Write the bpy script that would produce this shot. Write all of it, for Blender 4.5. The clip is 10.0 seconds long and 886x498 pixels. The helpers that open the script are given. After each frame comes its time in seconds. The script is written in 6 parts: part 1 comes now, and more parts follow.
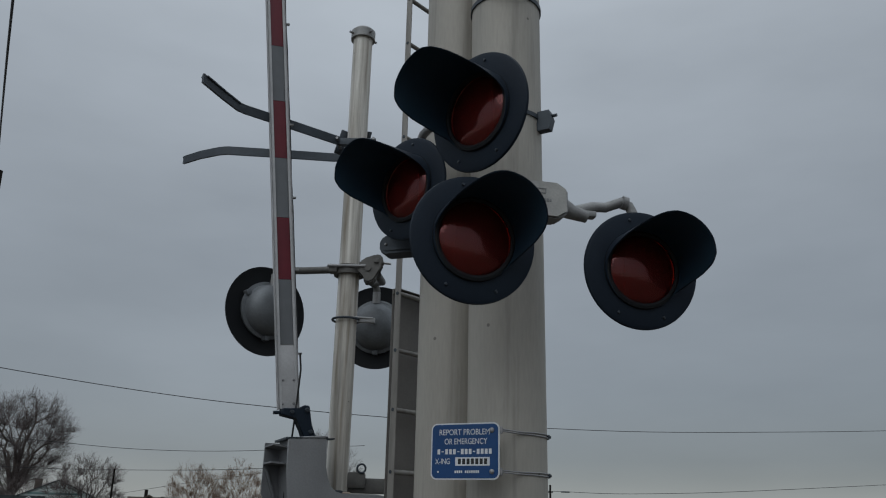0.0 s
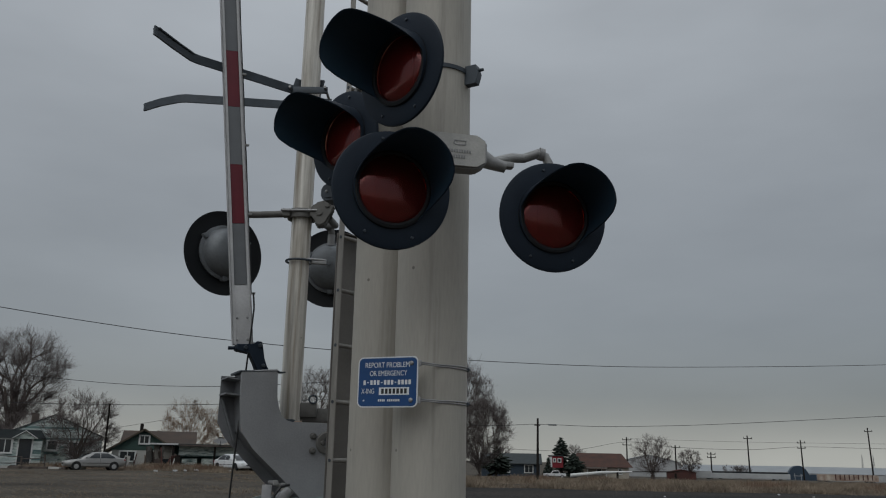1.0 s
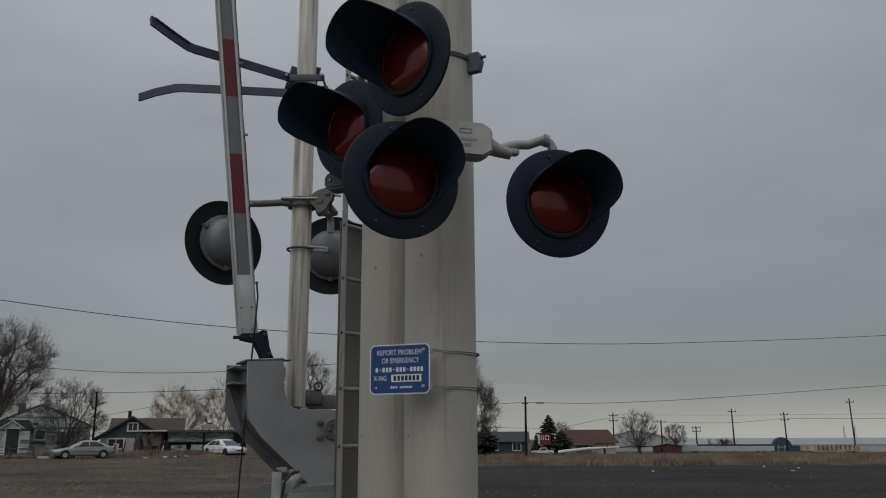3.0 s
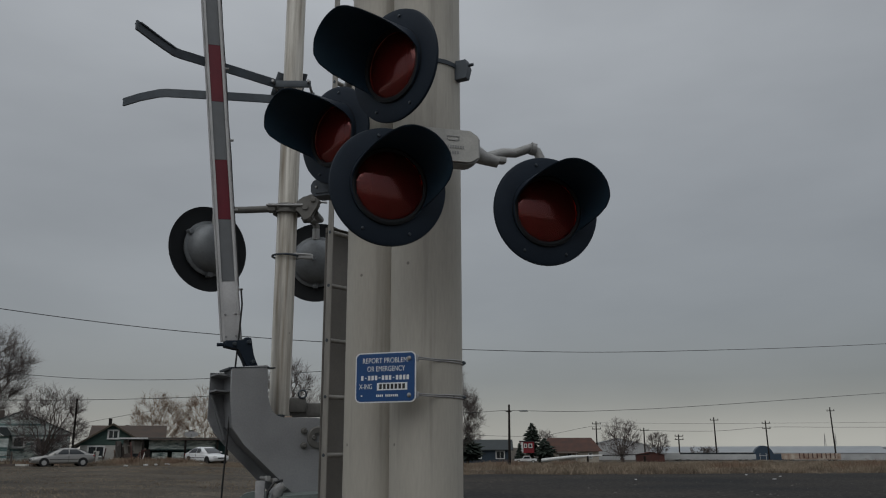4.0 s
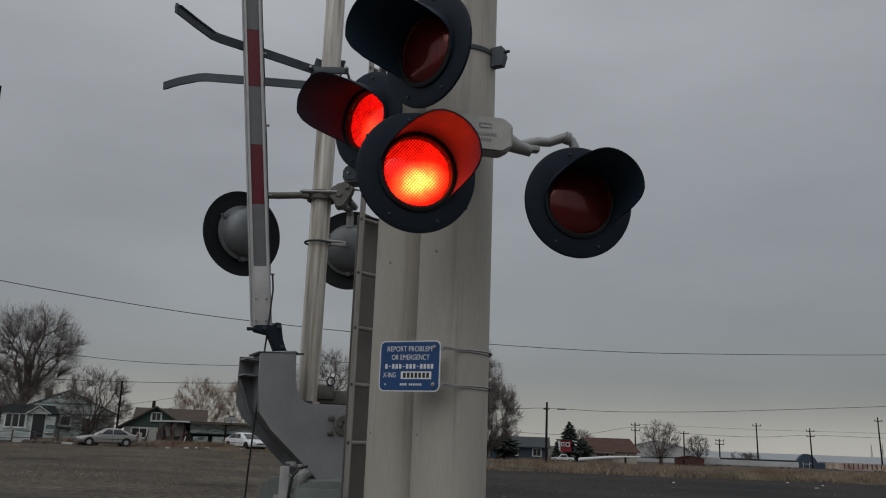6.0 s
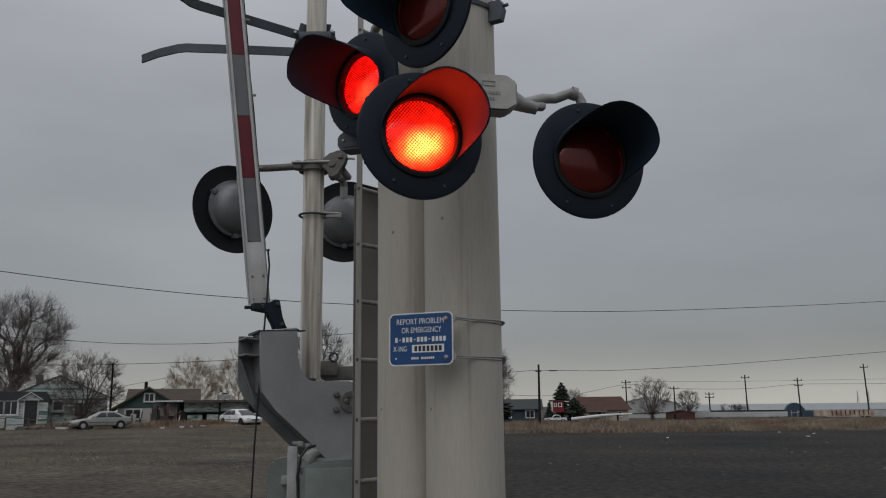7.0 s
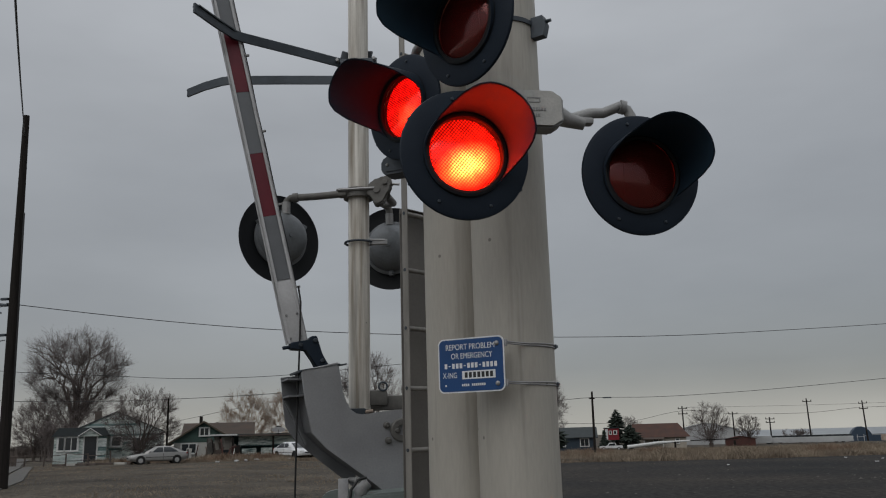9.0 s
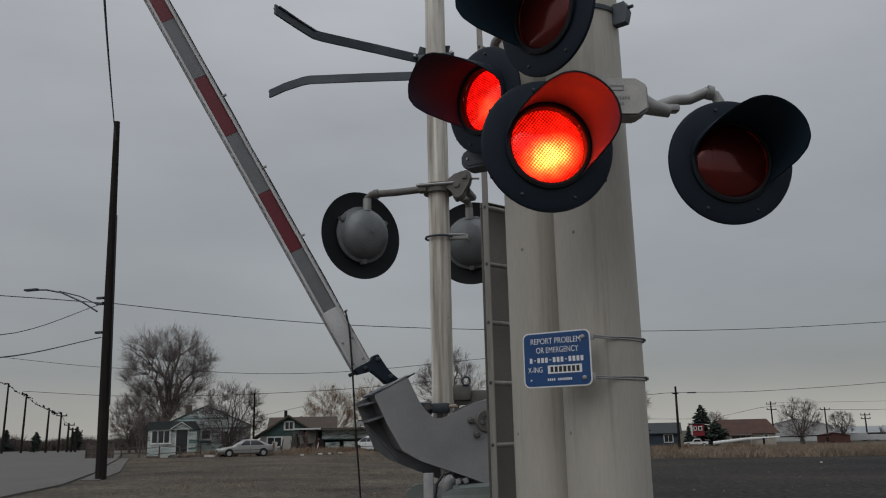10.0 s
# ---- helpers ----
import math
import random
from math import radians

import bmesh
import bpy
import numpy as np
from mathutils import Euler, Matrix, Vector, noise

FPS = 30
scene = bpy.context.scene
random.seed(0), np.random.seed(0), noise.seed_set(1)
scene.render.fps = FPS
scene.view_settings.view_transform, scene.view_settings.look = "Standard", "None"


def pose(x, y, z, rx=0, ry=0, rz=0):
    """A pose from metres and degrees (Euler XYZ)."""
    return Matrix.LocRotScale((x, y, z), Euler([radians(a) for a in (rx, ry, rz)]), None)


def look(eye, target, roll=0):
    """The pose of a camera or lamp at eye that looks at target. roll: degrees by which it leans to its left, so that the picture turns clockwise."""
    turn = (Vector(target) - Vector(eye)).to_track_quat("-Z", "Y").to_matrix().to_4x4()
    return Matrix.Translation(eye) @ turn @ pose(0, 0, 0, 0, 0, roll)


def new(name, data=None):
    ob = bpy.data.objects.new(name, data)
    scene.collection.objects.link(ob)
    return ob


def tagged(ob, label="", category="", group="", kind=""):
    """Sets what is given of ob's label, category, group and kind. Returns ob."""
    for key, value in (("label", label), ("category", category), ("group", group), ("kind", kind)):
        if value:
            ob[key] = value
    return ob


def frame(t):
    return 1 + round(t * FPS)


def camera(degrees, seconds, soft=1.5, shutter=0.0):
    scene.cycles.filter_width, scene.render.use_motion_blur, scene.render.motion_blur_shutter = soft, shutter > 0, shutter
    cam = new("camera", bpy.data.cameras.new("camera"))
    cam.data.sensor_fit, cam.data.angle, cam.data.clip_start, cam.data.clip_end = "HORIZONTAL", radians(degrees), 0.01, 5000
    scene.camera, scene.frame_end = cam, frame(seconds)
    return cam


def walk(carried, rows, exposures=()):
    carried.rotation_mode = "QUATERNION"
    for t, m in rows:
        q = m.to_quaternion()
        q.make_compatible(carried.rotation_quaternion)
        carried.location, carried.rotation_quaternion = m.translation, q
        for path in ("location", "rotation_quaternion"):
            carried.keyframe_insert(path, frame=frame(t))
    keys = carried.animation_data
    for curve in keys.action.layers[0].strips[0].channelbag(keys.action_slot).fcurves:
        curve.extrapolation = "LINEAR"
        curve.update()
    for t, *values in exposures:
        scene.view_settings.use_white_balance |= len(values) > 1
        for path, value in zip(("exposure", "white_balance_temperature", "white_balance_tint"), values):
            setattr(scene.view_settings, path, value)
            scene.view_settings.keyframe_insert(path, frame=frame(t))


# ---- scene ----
cam = camera(56.5, 10.0, soft=1.1)
PATH = [
    (0, (-0.198, 0.355, 1.777), (-0.244, 2.251, 2.413), 1.3),
    (0.5, (-0.061, 0.165, 1.756), (-0.123, 2.087, 2.307), 1.4),
    (1, (0.121, 0.066, 1.74), (0.094, 2.004, 2.231), 1.1),
    (1.5, (0.148, 0.033, 1.745), (0.121, 1.977, 2.212), 0.9),
    (2, (0.074, 0.014, 1.758), (0.068, 1.962, 2.207), -0.0),
    (3.5, (0.003, 0.026, 1.762), (0.027, 1.975, 2.208), -0.3),
    (4, (-0.005, 0.034, 1.765), (0.045, 1.979, 2.229), -0.2),
    (4.5, (-0.04, 0.053, 1.77), (0.028, 1.996, 2.238), 0.9),
    (5, (-0.042, 0.056, 1.772), (-0.009, 1.993, 2.271), 1.3),
    (5.5, (-0.019, 0.064, 1.762), (-0.024, 2.005, 2.243), 1.5),
    (6, (0.061, 0.102, 1.752), (0.008, 2.05, 2.202), 2.1),
    (6.2, (0.064, 0.132, 1.746), (0.017, 2.089, 2.154), 2.0),
    (7.3, (-0.066, 0.306, 1.793), (-0.085, 2.271, 2.166), -1.4),
    (7.5, (-0.043, 0.325, 1.776), (-0.074, 2.288, 2.159), -1.6),
    (8, (-0.018, 0.338, 1.777), (-0.153, 2.296, 2.162), -1.7),
    (8.5, (-0.025, 0.356, 1.779), (-0.152, 2.312, 2.176), -1.7),
    (9, (-0.045, 0.374, 1.779), (-0.175, 2.319, 2.223), -1.6),
    (9.5, (-0.064, 0.397, 1.781), (-0.373, 2.322, 2.226), -0.8),
    (10, (-0.072, 0.395, 1.78), (-0.388, 2.321, 2.217), -1.3),
]
walk(cam, [(t, look(eye, target, roll)) for t, eye, target, roll in PATH],
     exposures=[(0.0, 0.0, 6050, 6), (1.0, 0.0, 6300, 7), (4.2, 0.0, 6450, 8), (6.2, 0.02, 6500, 9), (7.4, 0.17, 6500, 9), (10.0, 0.17, 6500, 9)])

# ---- world and light: overcast ----
SUN_EL, SUN_AZ = 42.0, 205.0
world = bpy.data.worlds.new("overcast_sky")
scene.world = world
world.use_nodes = True
wn, wl = world.node_tree.nodes, world.node_tree.links
bg = wn["Background"]
sky = wn.new("ShaderNodeTexSky")
sky.sky_type, sky.sun_disc = "NISHITA", False
sky.sun_elevation, sky.sun_rotation = radians(SUN_EL), radians(SUN_AZ)
tc = wn.new("ShaderNodeTexCoord")
sep = wn.new("ShaderNodeSeparateXYZ")
wl.new(tc.outputs["Generated"], sep.inputs[0])
grad = wn.new("ShaderNodeValToRGB")
wl.new(sep.outputs["Z"], grad.inputs[0])
el = grad.color_ramp.elements
el[0].position, el[0].color = 0.0, (3.75, 3.68, 3.42, 1)
el[1].position, el[1].color = 1.0, (8.6, 8.8, 9.1, 1)
for p, c in ((0.03, (3.3, 3.27, 3.13, 1)), (0.075, (2.58, 2.64, 2.68, 1)), (0.15, (2.72, 2.82, 2.95, 1)), (0.3, (3.2, 3.33, 3.53, 1)), (0.5, (4.1, 4.25, 4.5, 1))):
    e = el.new(p)
    e.color = c
stretch = wn.new("ShaderNodeMapping")
stretch.inputs["Scale"].default_value = (1.2, 1.2, 3.6)
wl.new(tc.outputs["Generated"], stretch.inputs[0])
cloud = wn.new("ShaderNodeTexNoise")
cloud.inputs["Scale"].default_value, cloud.inputs["Detail"].default_value, cloud.inputs["Roughness"].default_value = 1.6, 5.0, 0.5
wl.new(stretch.outputs[0], cloud.inputs["Vector"])
cr = wn.new("ShaderNodeMapRange")
for key, v in (("From Min", 0.25), ("From Max", 0.75), ("To Min", 0.84), ("To Max", 1.16)):
    cr.inputs[key].default_value = v
wl.new(cloud.outputs["Fac"], cr.inputs["Value"])
def world_range(source, a, b, lo, hi):
    r = wn.new("ShaderNodeMapRange")
    r.interpolation_type = "SMOOTHSTEP"
    for key, v in (("From Min", a), ("From Max", b), ("To Min", lo), ("To Max", hi)):
        r.inputs[key].default_value = v
    wl.new(source, r.inputs["Value"])
    return r.outputs[0]


def world_math(op, a, b):
    r = wn.new("ShaderNodeMath")
    r.operation = op
    for socket, v in zip(r.inputs, (a, b)):
        if isinstance(v, float):
            socket.default_value = v
        else:
            wl.new(v, socket)
    return r.outputs[0]


# the overcast thins low in the east
east = world_range(sep.outputs["X"], 0.02, 0.5, 0.0, 1.0)
low_gap = world_math("ADD", world_range(sep.outputs["Z"], 0.0, 0.06, 0.24, -0.18), world_range(sep.outputs["Z"], 0.1, 0.26, 0.0, 0.12))
patchy = world_math("MULTIPLY", cr.outputs[0], world_math("ADD", world_math("MULTIPLY", east, low_gap), 1.0))
shade = wn.new("ShaderNodeVectorMath")
shade.operation = "SCALE"
wl.new(grad.outputs[0], shade.inputs[0])
wl.new(patchy, shade.inputs["Scale"])
mixw = wn.new("ShaderNodeMix")
mixw.data_type = "RGBA"
mixw.inputs["Factor"].default_value = 0.93
wl.new(sky.outputs[0], mixw.inputs["A"])
wl.new(shade.outputs[0], mixw.inputs["B"])
wl.new(mixw.outputs["Result"], bg.inputs["Color"])
bg.inputs["Strength"].default_value = 0.095

sun_data = bpy.data.lights.new("sun", "SUN")
sun_data.energy, sun_data.angle, sun_data.color = 0.62, radians(60), (1.0, 0.97, 0.93)
sun = new("sun", sun_data)
sun.matrix_world = look((-8, -18, 20), (0, 0, 0))

# ---- materials ----
MATS = {}


def material(name, color, rough=0.6, metal=0.0, color2=None, scale=8.0, grain=60.0, bump=0.15, mix=0.5, stretch=(1, 1, 1), spec=0.5, vary=0.0, amp=0.05, streak=0.0, specks=0.0):
    """A surface with variation at two scales: broad stains between two colours and a fine grain in colour and relief."""
    if name in MATS:
        return MATS[name]
    m = bpy.data.materials.new(name)
    m.use_nodes = True
    n, l = m.node_tree.nodes, m.node_tree.links
    b = n["Principled BSDF"]
    b.inputs["Roughness"].default_value, b.inputs["Metallic"].default_value = rough, metal
    b.inputs["Specular IOR Level"].default_value = spec
    co = n.new("ShaderNodeTexCoord")
    mp = n.new("ShaderNodeMapping")
    mp.inputs["Scale"].default_value = stretch
    l.new(co.outputs["Object"], mp.inputs[0])
    big = n.new("ShaderNodeTexNoise")
    big.inputs["Scale"].default_value, big.inputs["Detail"].default_value = scale, 6.0
    l.new(mp.outputs[0], big.inputs["Vector"])
    fine = n.new("ShaderNodeTexNoise")
    fine.inputs["Scale"].default_value, fine.inputs["Detail"].default_value = grain, 3.0
    l.new(mp.outputs[0], fine.inputs["Vector"])
    ramp = n.new("ShaderNodeValToRGB")
    c2 = color2 or tuple(c * 0.72 for c in color)
    ramp.color_ramp.elements[0].position, ramp.color_ramp.elements[1].position = 0.5 - 0.22, 0.5 + 0.25 * (1.5 - mix)
    ramp.color_ramp.elements[0].color, ramp.color_ramp.elements[1].color = (*c2, 1), (*color, 1)
    l.new(big.outputs["Fac"], ramp.inputs[0])
    mr = n.new("ShaderNodeMapRange")
    mr.inputs["From Min"].default_value, mr.inputs["From Max"].default_value = 0.3, 0.7
    mr.inputs["To Min"].default_value, mr.inputs["To Max"].default_value = 1 - amp, 1 + amp
    l.new(fine.outputs["Fac"], mr.inputs["Value"])
    mul = n.new("ShaderNodeVectorMath")
    mul.operation = "SCALE"
    l.new(ramp.outputs[0], mul.inputs[0])
    l.new(mr.outputs[0], mul.inputs["Scale"])
    out = mul.outputs[0]
    if streak:
        sm = n.new("ShaderNodeMapping")
        sm.inputs["Scale"].default_value = (14, 14, 0.6)
        l.new(co.outputs["Object"], sm.inputs[0])
        sn = n.new("ShaderNodeTexNoise")
        sn.inputs["Scale"].default_value, sn.inputs["Detail"].default_value = 1.3, 4.0
        l.new(sm.outputs[0], sn.inputs["Vector"])
        sr = n.new("ShaderNodeMapRange")
        for key, v in (("From Min", 0.55), ("From Max", 0.78), ("To Min", 1.0), ("To Max", 1.0 - streak)):
            sr.inputs[key].default_value = v
        l.new(sn.outputs["Fac"], sr.inputs["Value"])
        sv = n.new("ShaderNodeVectorMath")
        sv.operation = "SCALE"
        l.new(out, sv.inputs[0])
        l.new(sr.outputs[0], sv.inputs["Scale"])
        out = sv.outputs[0]
    if specks:
        vn = n.new("ShaderNodeTexVoronoi")
        vn.inputs["Scale"].default_value = specks
        l.new(co.outputs["Object"], vn.inputs["Vector"])
        vm = n.new("ShaderNodeMapRange")
        for key, v in (("From Min", 0.035), ("From Max", 0.06), ("To Min", 0.45), ("To Max", 1.0)):
            vm.inputs[key].default_value = v
        l.new(vn.outputs["Distance"], vm.inputs["Value"])
        vv = n.new("ShaderNodeVectorMath")
        vv.operation = "SCALE"
        l.new(out, vv.inputs[0])
        l.new(vm.outputs[0], vv.inputs["Scale"])
        out = vv.outputs[0]
    if vary:
        oi = n.new("ShaderNodeObjectInfo")
        vr = n.new("ShaderNodeMapRange")
        vr.inputs["To Min"].default_value, vr.inputs["To Max"].default_value = 1 - vary, 1 + vary
        l.new(oi.outputs["Random"], vr.inputs["Value"])
        mv = n.new("ShaderNodeVectorMath")
        mv.operation = "SCALE"
        l.new(out, mv.inputs[0])
        l.new(vr.outputs[0], mv.inputs["Scale"])
        out = mv.outputs[0]
    l.new(out, b.inputs["Base Color"])
    if bump:
        bp = n.new("ShaderNodeBump")
        bp.inputs["Strength"].default_value, bp.inputs["Distance"].default_value = bump, 0.01
        l.new(fine.outputs["Fac"], bp.inputs["Height"])
        l.new(bp.outputs[0], b.inputs["Normal"])
    rr = n.new("ShaderNodeMapRange")
    rr.inputs["To Min"].default_value, rr.inputs["To Max"].default_value = max(0.03, rough - 0.1), min(1, rough + 0.12)
    l.new(big.outputs["Fac"], rr.inputs["Value"])
    l.new(rr.outputs[0], b.inputs["Roughness"])
    MATS[name] = m
    return m


mast_paint = material("weathered_aluminium_mast", (0.485, 0.463, 0.416), 0.55, 0.12, (0.365, 0.342, 0.302), 1.0, 45, 0.04, 0.55, (2, 2, 0.3), 0.5, 0.0, 0.05, 0.36, 6.0)
gate_mast_paint = material("stained_aluminium_pipe", (0.8, 0.775, 0.72), 0.5, 0.05, (0.25, 0.21, 0.16), 3.0, 60, 0.1, 0.9, (9, 9, 0.4), 0.5, 0.0, 0.08, 0.65, 9.0)
galv = material("galvanised_steel", (0.40, 0.40, 0.40), 0.5, 0.55, (0.27, 0.27, 0.28), 9.0, 80, 0.08)
cast_iron = material("dark_weathered_casting", (0.17, 0.165, 0.155), 0.6, 0.2, (0.1, 0.097, 0.09), 12.0, 90, 0.12)
cast_alu = material("cast_aluminium", (0.38, 0.38, 0.375), 0.55, 0.3, (0.24, 0.24, 0.24), 12.0, 90, 0.15)
# the plate paint darkened: the shade behind the front plate is put in colour
shaded_plate = material("shaded_grey_plate", (0.2, 0.206, 0.217), 0.55, 0.2, (0.13, 0.135, 0.144), 6.0, 90, 0.1)
plate_paint = material("grey_painted_plate", (0.335, 0.34, 0.353), 0.5, 0.2, (0.27, 0.275, 0.285), 5.0, 90, 0.1)
black_paint = material("weathered_black_paint", (0.018, 0.028, 0.043), 0.55, 0.0, (0.012, 0.019, 0.031), 7.0, 120, 0.06, 0.6, (1, 1, 1), 0.2)
visor_lining = material("flat_blue_black_lining", (0.017, 0.04, 0.066), 0.55, 0.0, (0.013, 0.032, 0.052), 7.0, 120, 0.05, 0.6, (1, 1, 1), 0.3)
rear_board = material("dull_black_back", (0.013, 0.015, 0.018), 0.6, 0.0, (0.009, 0.0105, 0.013), 5.0, 120, 0.05, 0.6, (1, 1, 1), 0.3)
housing_grey = material("grey_cast_housing", (0.2, 0.215, 0.23), 0.45, 0.2, (0.13, 0.14, 0.15), 10.0, 80, 0.1)
black_board = material("matt_black_board", (0.016, 0.025, 0.039), 0.55, 0.0, (0.011, 0.017, 0.028), 4.0, 150, 0.04, 0.6, (1, 1, 1), 0.18)
dark_bar = material("dark_steel_bar", (0.062, 0.076, 0.092), 0.45, 0.3, (0.036, 0.044, 0.054), 10.0, 90, 0.1)
rubber = material("black_cable_jacket", (0.012, 0.012, 0.013), 0.45, 0.0, None, 20.0, 100, 0.05)
ladder_metal = material("ladder_aluminium", (0.33, 0.315, 0.29), 0.55, 0.3, (0.21, 0.198, 0.182), 6.0, 80, 0.08, 0.6, (3, 3, 0.5))
guard_metal = material("dull_ladder_guard", (0.19, 0.177, 0.16), 0.6, 0.2, (0.135, 0.125, 0.113), 4.0, 60, 0.08)
arm_white = material("white_arm_paint", (0.57, 0.57, 0.58), 0.5, 0.0, (0.45, 0.45, 0.46), 6.0, 80, 0.05, 0.8)
arm_red = material("red_reflective_sheet", (0.165, 0.015, 0.028), 0.4, 0.0, (0.12, 0.011, 0.021), 6.0, 150, 0.04)
arm_grey = material("grey_reflective_sheet", (0.19, 0.199, 0.213), 0.4, 0.0, (0.145, 0.153, 0.163), 6.0, 150, 0.04)
sign_blue = material("blue_sign_sheet", (0.006, 0.06, 0.205), 0.4, 0.0, (0.005, 0.05, 0.17), 9.0, 150, 0.02)
sign_white = material("white_sign_sheet", (0.78, 0.8, 0.82), 0.45, 0.0, (0.66, 0.68, 0.7), 12.0, 150, 0.02)
sign_black = material("black_sign_print", (0.02, 0.02, 0.022), 0.5, 0.0)
green_box = material("weathered_green_box", (0.19, 0.225, 0.215), 0.55, 0.1, (0.13, 0.155, 0.15), 6.0, 80, 0.1)
gravel = material("dark_gravel_and_dirt", (0.12, 0.103, 0.083), 0.95, 0.0, (0.041, 0.037, 0.032), 0.24, 6.0, 0.9, 0.5, (0.8, 1.1, 1), 0.1, 0.0, 0.55)
asphalt = material("worn_asphalt", (0.12, 0.115, 0.108), 0.85, 0.0, (0.088, 0.084, 0.079), 0.3, 25.0, 0.3, 0.5, (1, 1, 1), 0.3)
concrete = material("grey_concrete", (0.1, 0.095, 0.086), 0.85, 0.0, (0.068, 0.065, 0.06), 0.8, 20.0, 0.3)
grass_mat = material("dry_grass", (0.34, 0.275, 0.2), 0.9, 0.0, (0.1, 0.075, 0.056), 0.45, 6.0, 0.0, 0.5)
bark = material("grey_brown_bark", (0.11, 0.088, 0.076), 0.9, 0.0, (0.06, 0.048, 0.042), 3.0, 25.0, 0.3)
twig = material("bare_twigs", (0.155, 0.13, 0.124), 0.9, 0.0, (0.095, 0.08, 0.076), 2.0, 15.0, 0.0)
brush_mat = material("tan_brush_twigs", (0.24, 0.165, 0.115), 0.9, 0.0, (0.15, 0.1, 0.07), 2.0, 15.0, 0.0)
needles = material("dark_needles", (0.022, 0.034, 0.024), 0.9, 0.0, (0.012, 0.02, 0.014), 2.0, 15.0, 0.0)
pole_wood = material("dark_pole_wood", (0.028, 0.024, 0.022), 0.9, 0.0, (0.013, 0.0115, 0.0105), 4.0, 40.0, 0.4, 0.5, (4, 4, 0.3), 0.15)
teal_wall = material("peeling_teal_and_white_wall", (0.6, 0.66, 0.62), 0.85, 0.0, (0.05, 0.1, 0.1), 2.6, 14.0, 0.1, 1.15, (0.6, 0.6, 2.6), 0.3, 0.0, 0.3)
teal_dark = material("dark_teal_paint", (0.03, 0.075, 0.075), 0.7, 0.0)
dark_roof = material("dark_shingle_roof", (0.045, 0.054, 0.057), 0.9, 0.0, (0.028, 0.034, 0.036), 1.5, 20.0, 0.3)
green_wall = material("dark_green_siding", (0.06, 0.105, 0.092), 0.8, 0.0, (0.045, 0.08, 0.07), 1.5, 20.0, 0.1, 0.5, (0.5, 0.5, 4))
white_wall = material("dull_white_siding", (0.50, 0.49, 0.46), 0.8, 0.0, (0.34, 0.335, 0.315), 0.9, 12.0, 0.1)
brown_roof = material("brown_shingle_roof", (0.07, 0.048, 0.036), 0.9, 0.0, (0.042, 0.031, 0.025), 1.0, 14.0, 0.3)
rust_roof = material("rust_brown_shingle_roof", (0.088, 0.04, 0.028), 0.9, 0.0, (0.045, 0.025, 0.02), 1.0, 14.0, 0.3)
blue_wall = material("slate_blue_siding", (0.035, 0.055, 0.078), 0.8, 0.0, (0.025, 0.038, 0.055), 1.0, 14.0, 0.1)
red_wall = material("barn_red_boards", (0.24, 0.02, 0.03), 0.8, 0.0, (0.17, 0.015, 0.022), 1.0, 14.0, 0.1)
rust_red = material("rust_red_sheet", (0.10, 0.034, 0.026), 0.8, 0.0, (0.045, 0.022, 0.018), 1.0, 10.0, 0.1)
shed_white = material("white_metal_shed", (0.46, 0.47, 0.475), 0.6, 0.1, (0.33, 0.335, 0.34), 0.5, 10.0, 0.05)
shed_grey = material("grey_metal_roof", (0.30, 0.32, 0.335), 0.6, 0.1, (0.24, 0.256, 0.27), 0.3, 8.0, 0.05)
navy = material("navy_sheet_metal", (0.03, 0.055, 0.09), 0.6, 0.1)
rust_stain = material("rust_stained_white_steel", (0.5, 0.44, 0.37), 0.7, 0.1, (0.17, 0.07, 0.04), 0.9, 6.0, 0.1, 0.8)
window_glass = material("dark_window_glass", (0.03, 0.035, 0.04), 0.08, 0.0, None, 1.0, 10.0, 0.0)
trim_white = material("white_window_trim", (0.7, 0.71, 0.7), 0.6, 0.0)
car_silver = material("silver_car_paint", (0.33, 0.325, 0.315), 0.32, 0.5, (0.28, 0.275, 0.27), 1.0, 30.0, 0.0)
car_white = material("white_car_paint", (0.7, 0.71, 0.72), 0.3, 0.0, (0.62, 0.63, 0.64), 1.0, 30.0, 0.0)
tyre_mat = material("tyre_rubber", (0.015, 0.015, 0.016), 0.85, 0.0)
rim_mat = material("grey_wheel_rim", (0.5, 0.5, 0.5), 0.4, 0.5)
tail_red = material("red_tail_light", (0.25, 0.015, 0.015), 0.3, 0.0)
wire_mat = material("dark_overhead_wire", (0.035, 0.036, 0.039), 0.6, 0.0)
litter_mat = material("pale_litter", (0.6, 0.6, 0.6), 0.7, 0.0)
# distance haze is put into the hill's pale blue-grey colour
hill_mat = material("hazy_far_hill", (0.36, 0.38, 0.41), 0.95, 0.0, None, 0.01, 0.5, 0.0)


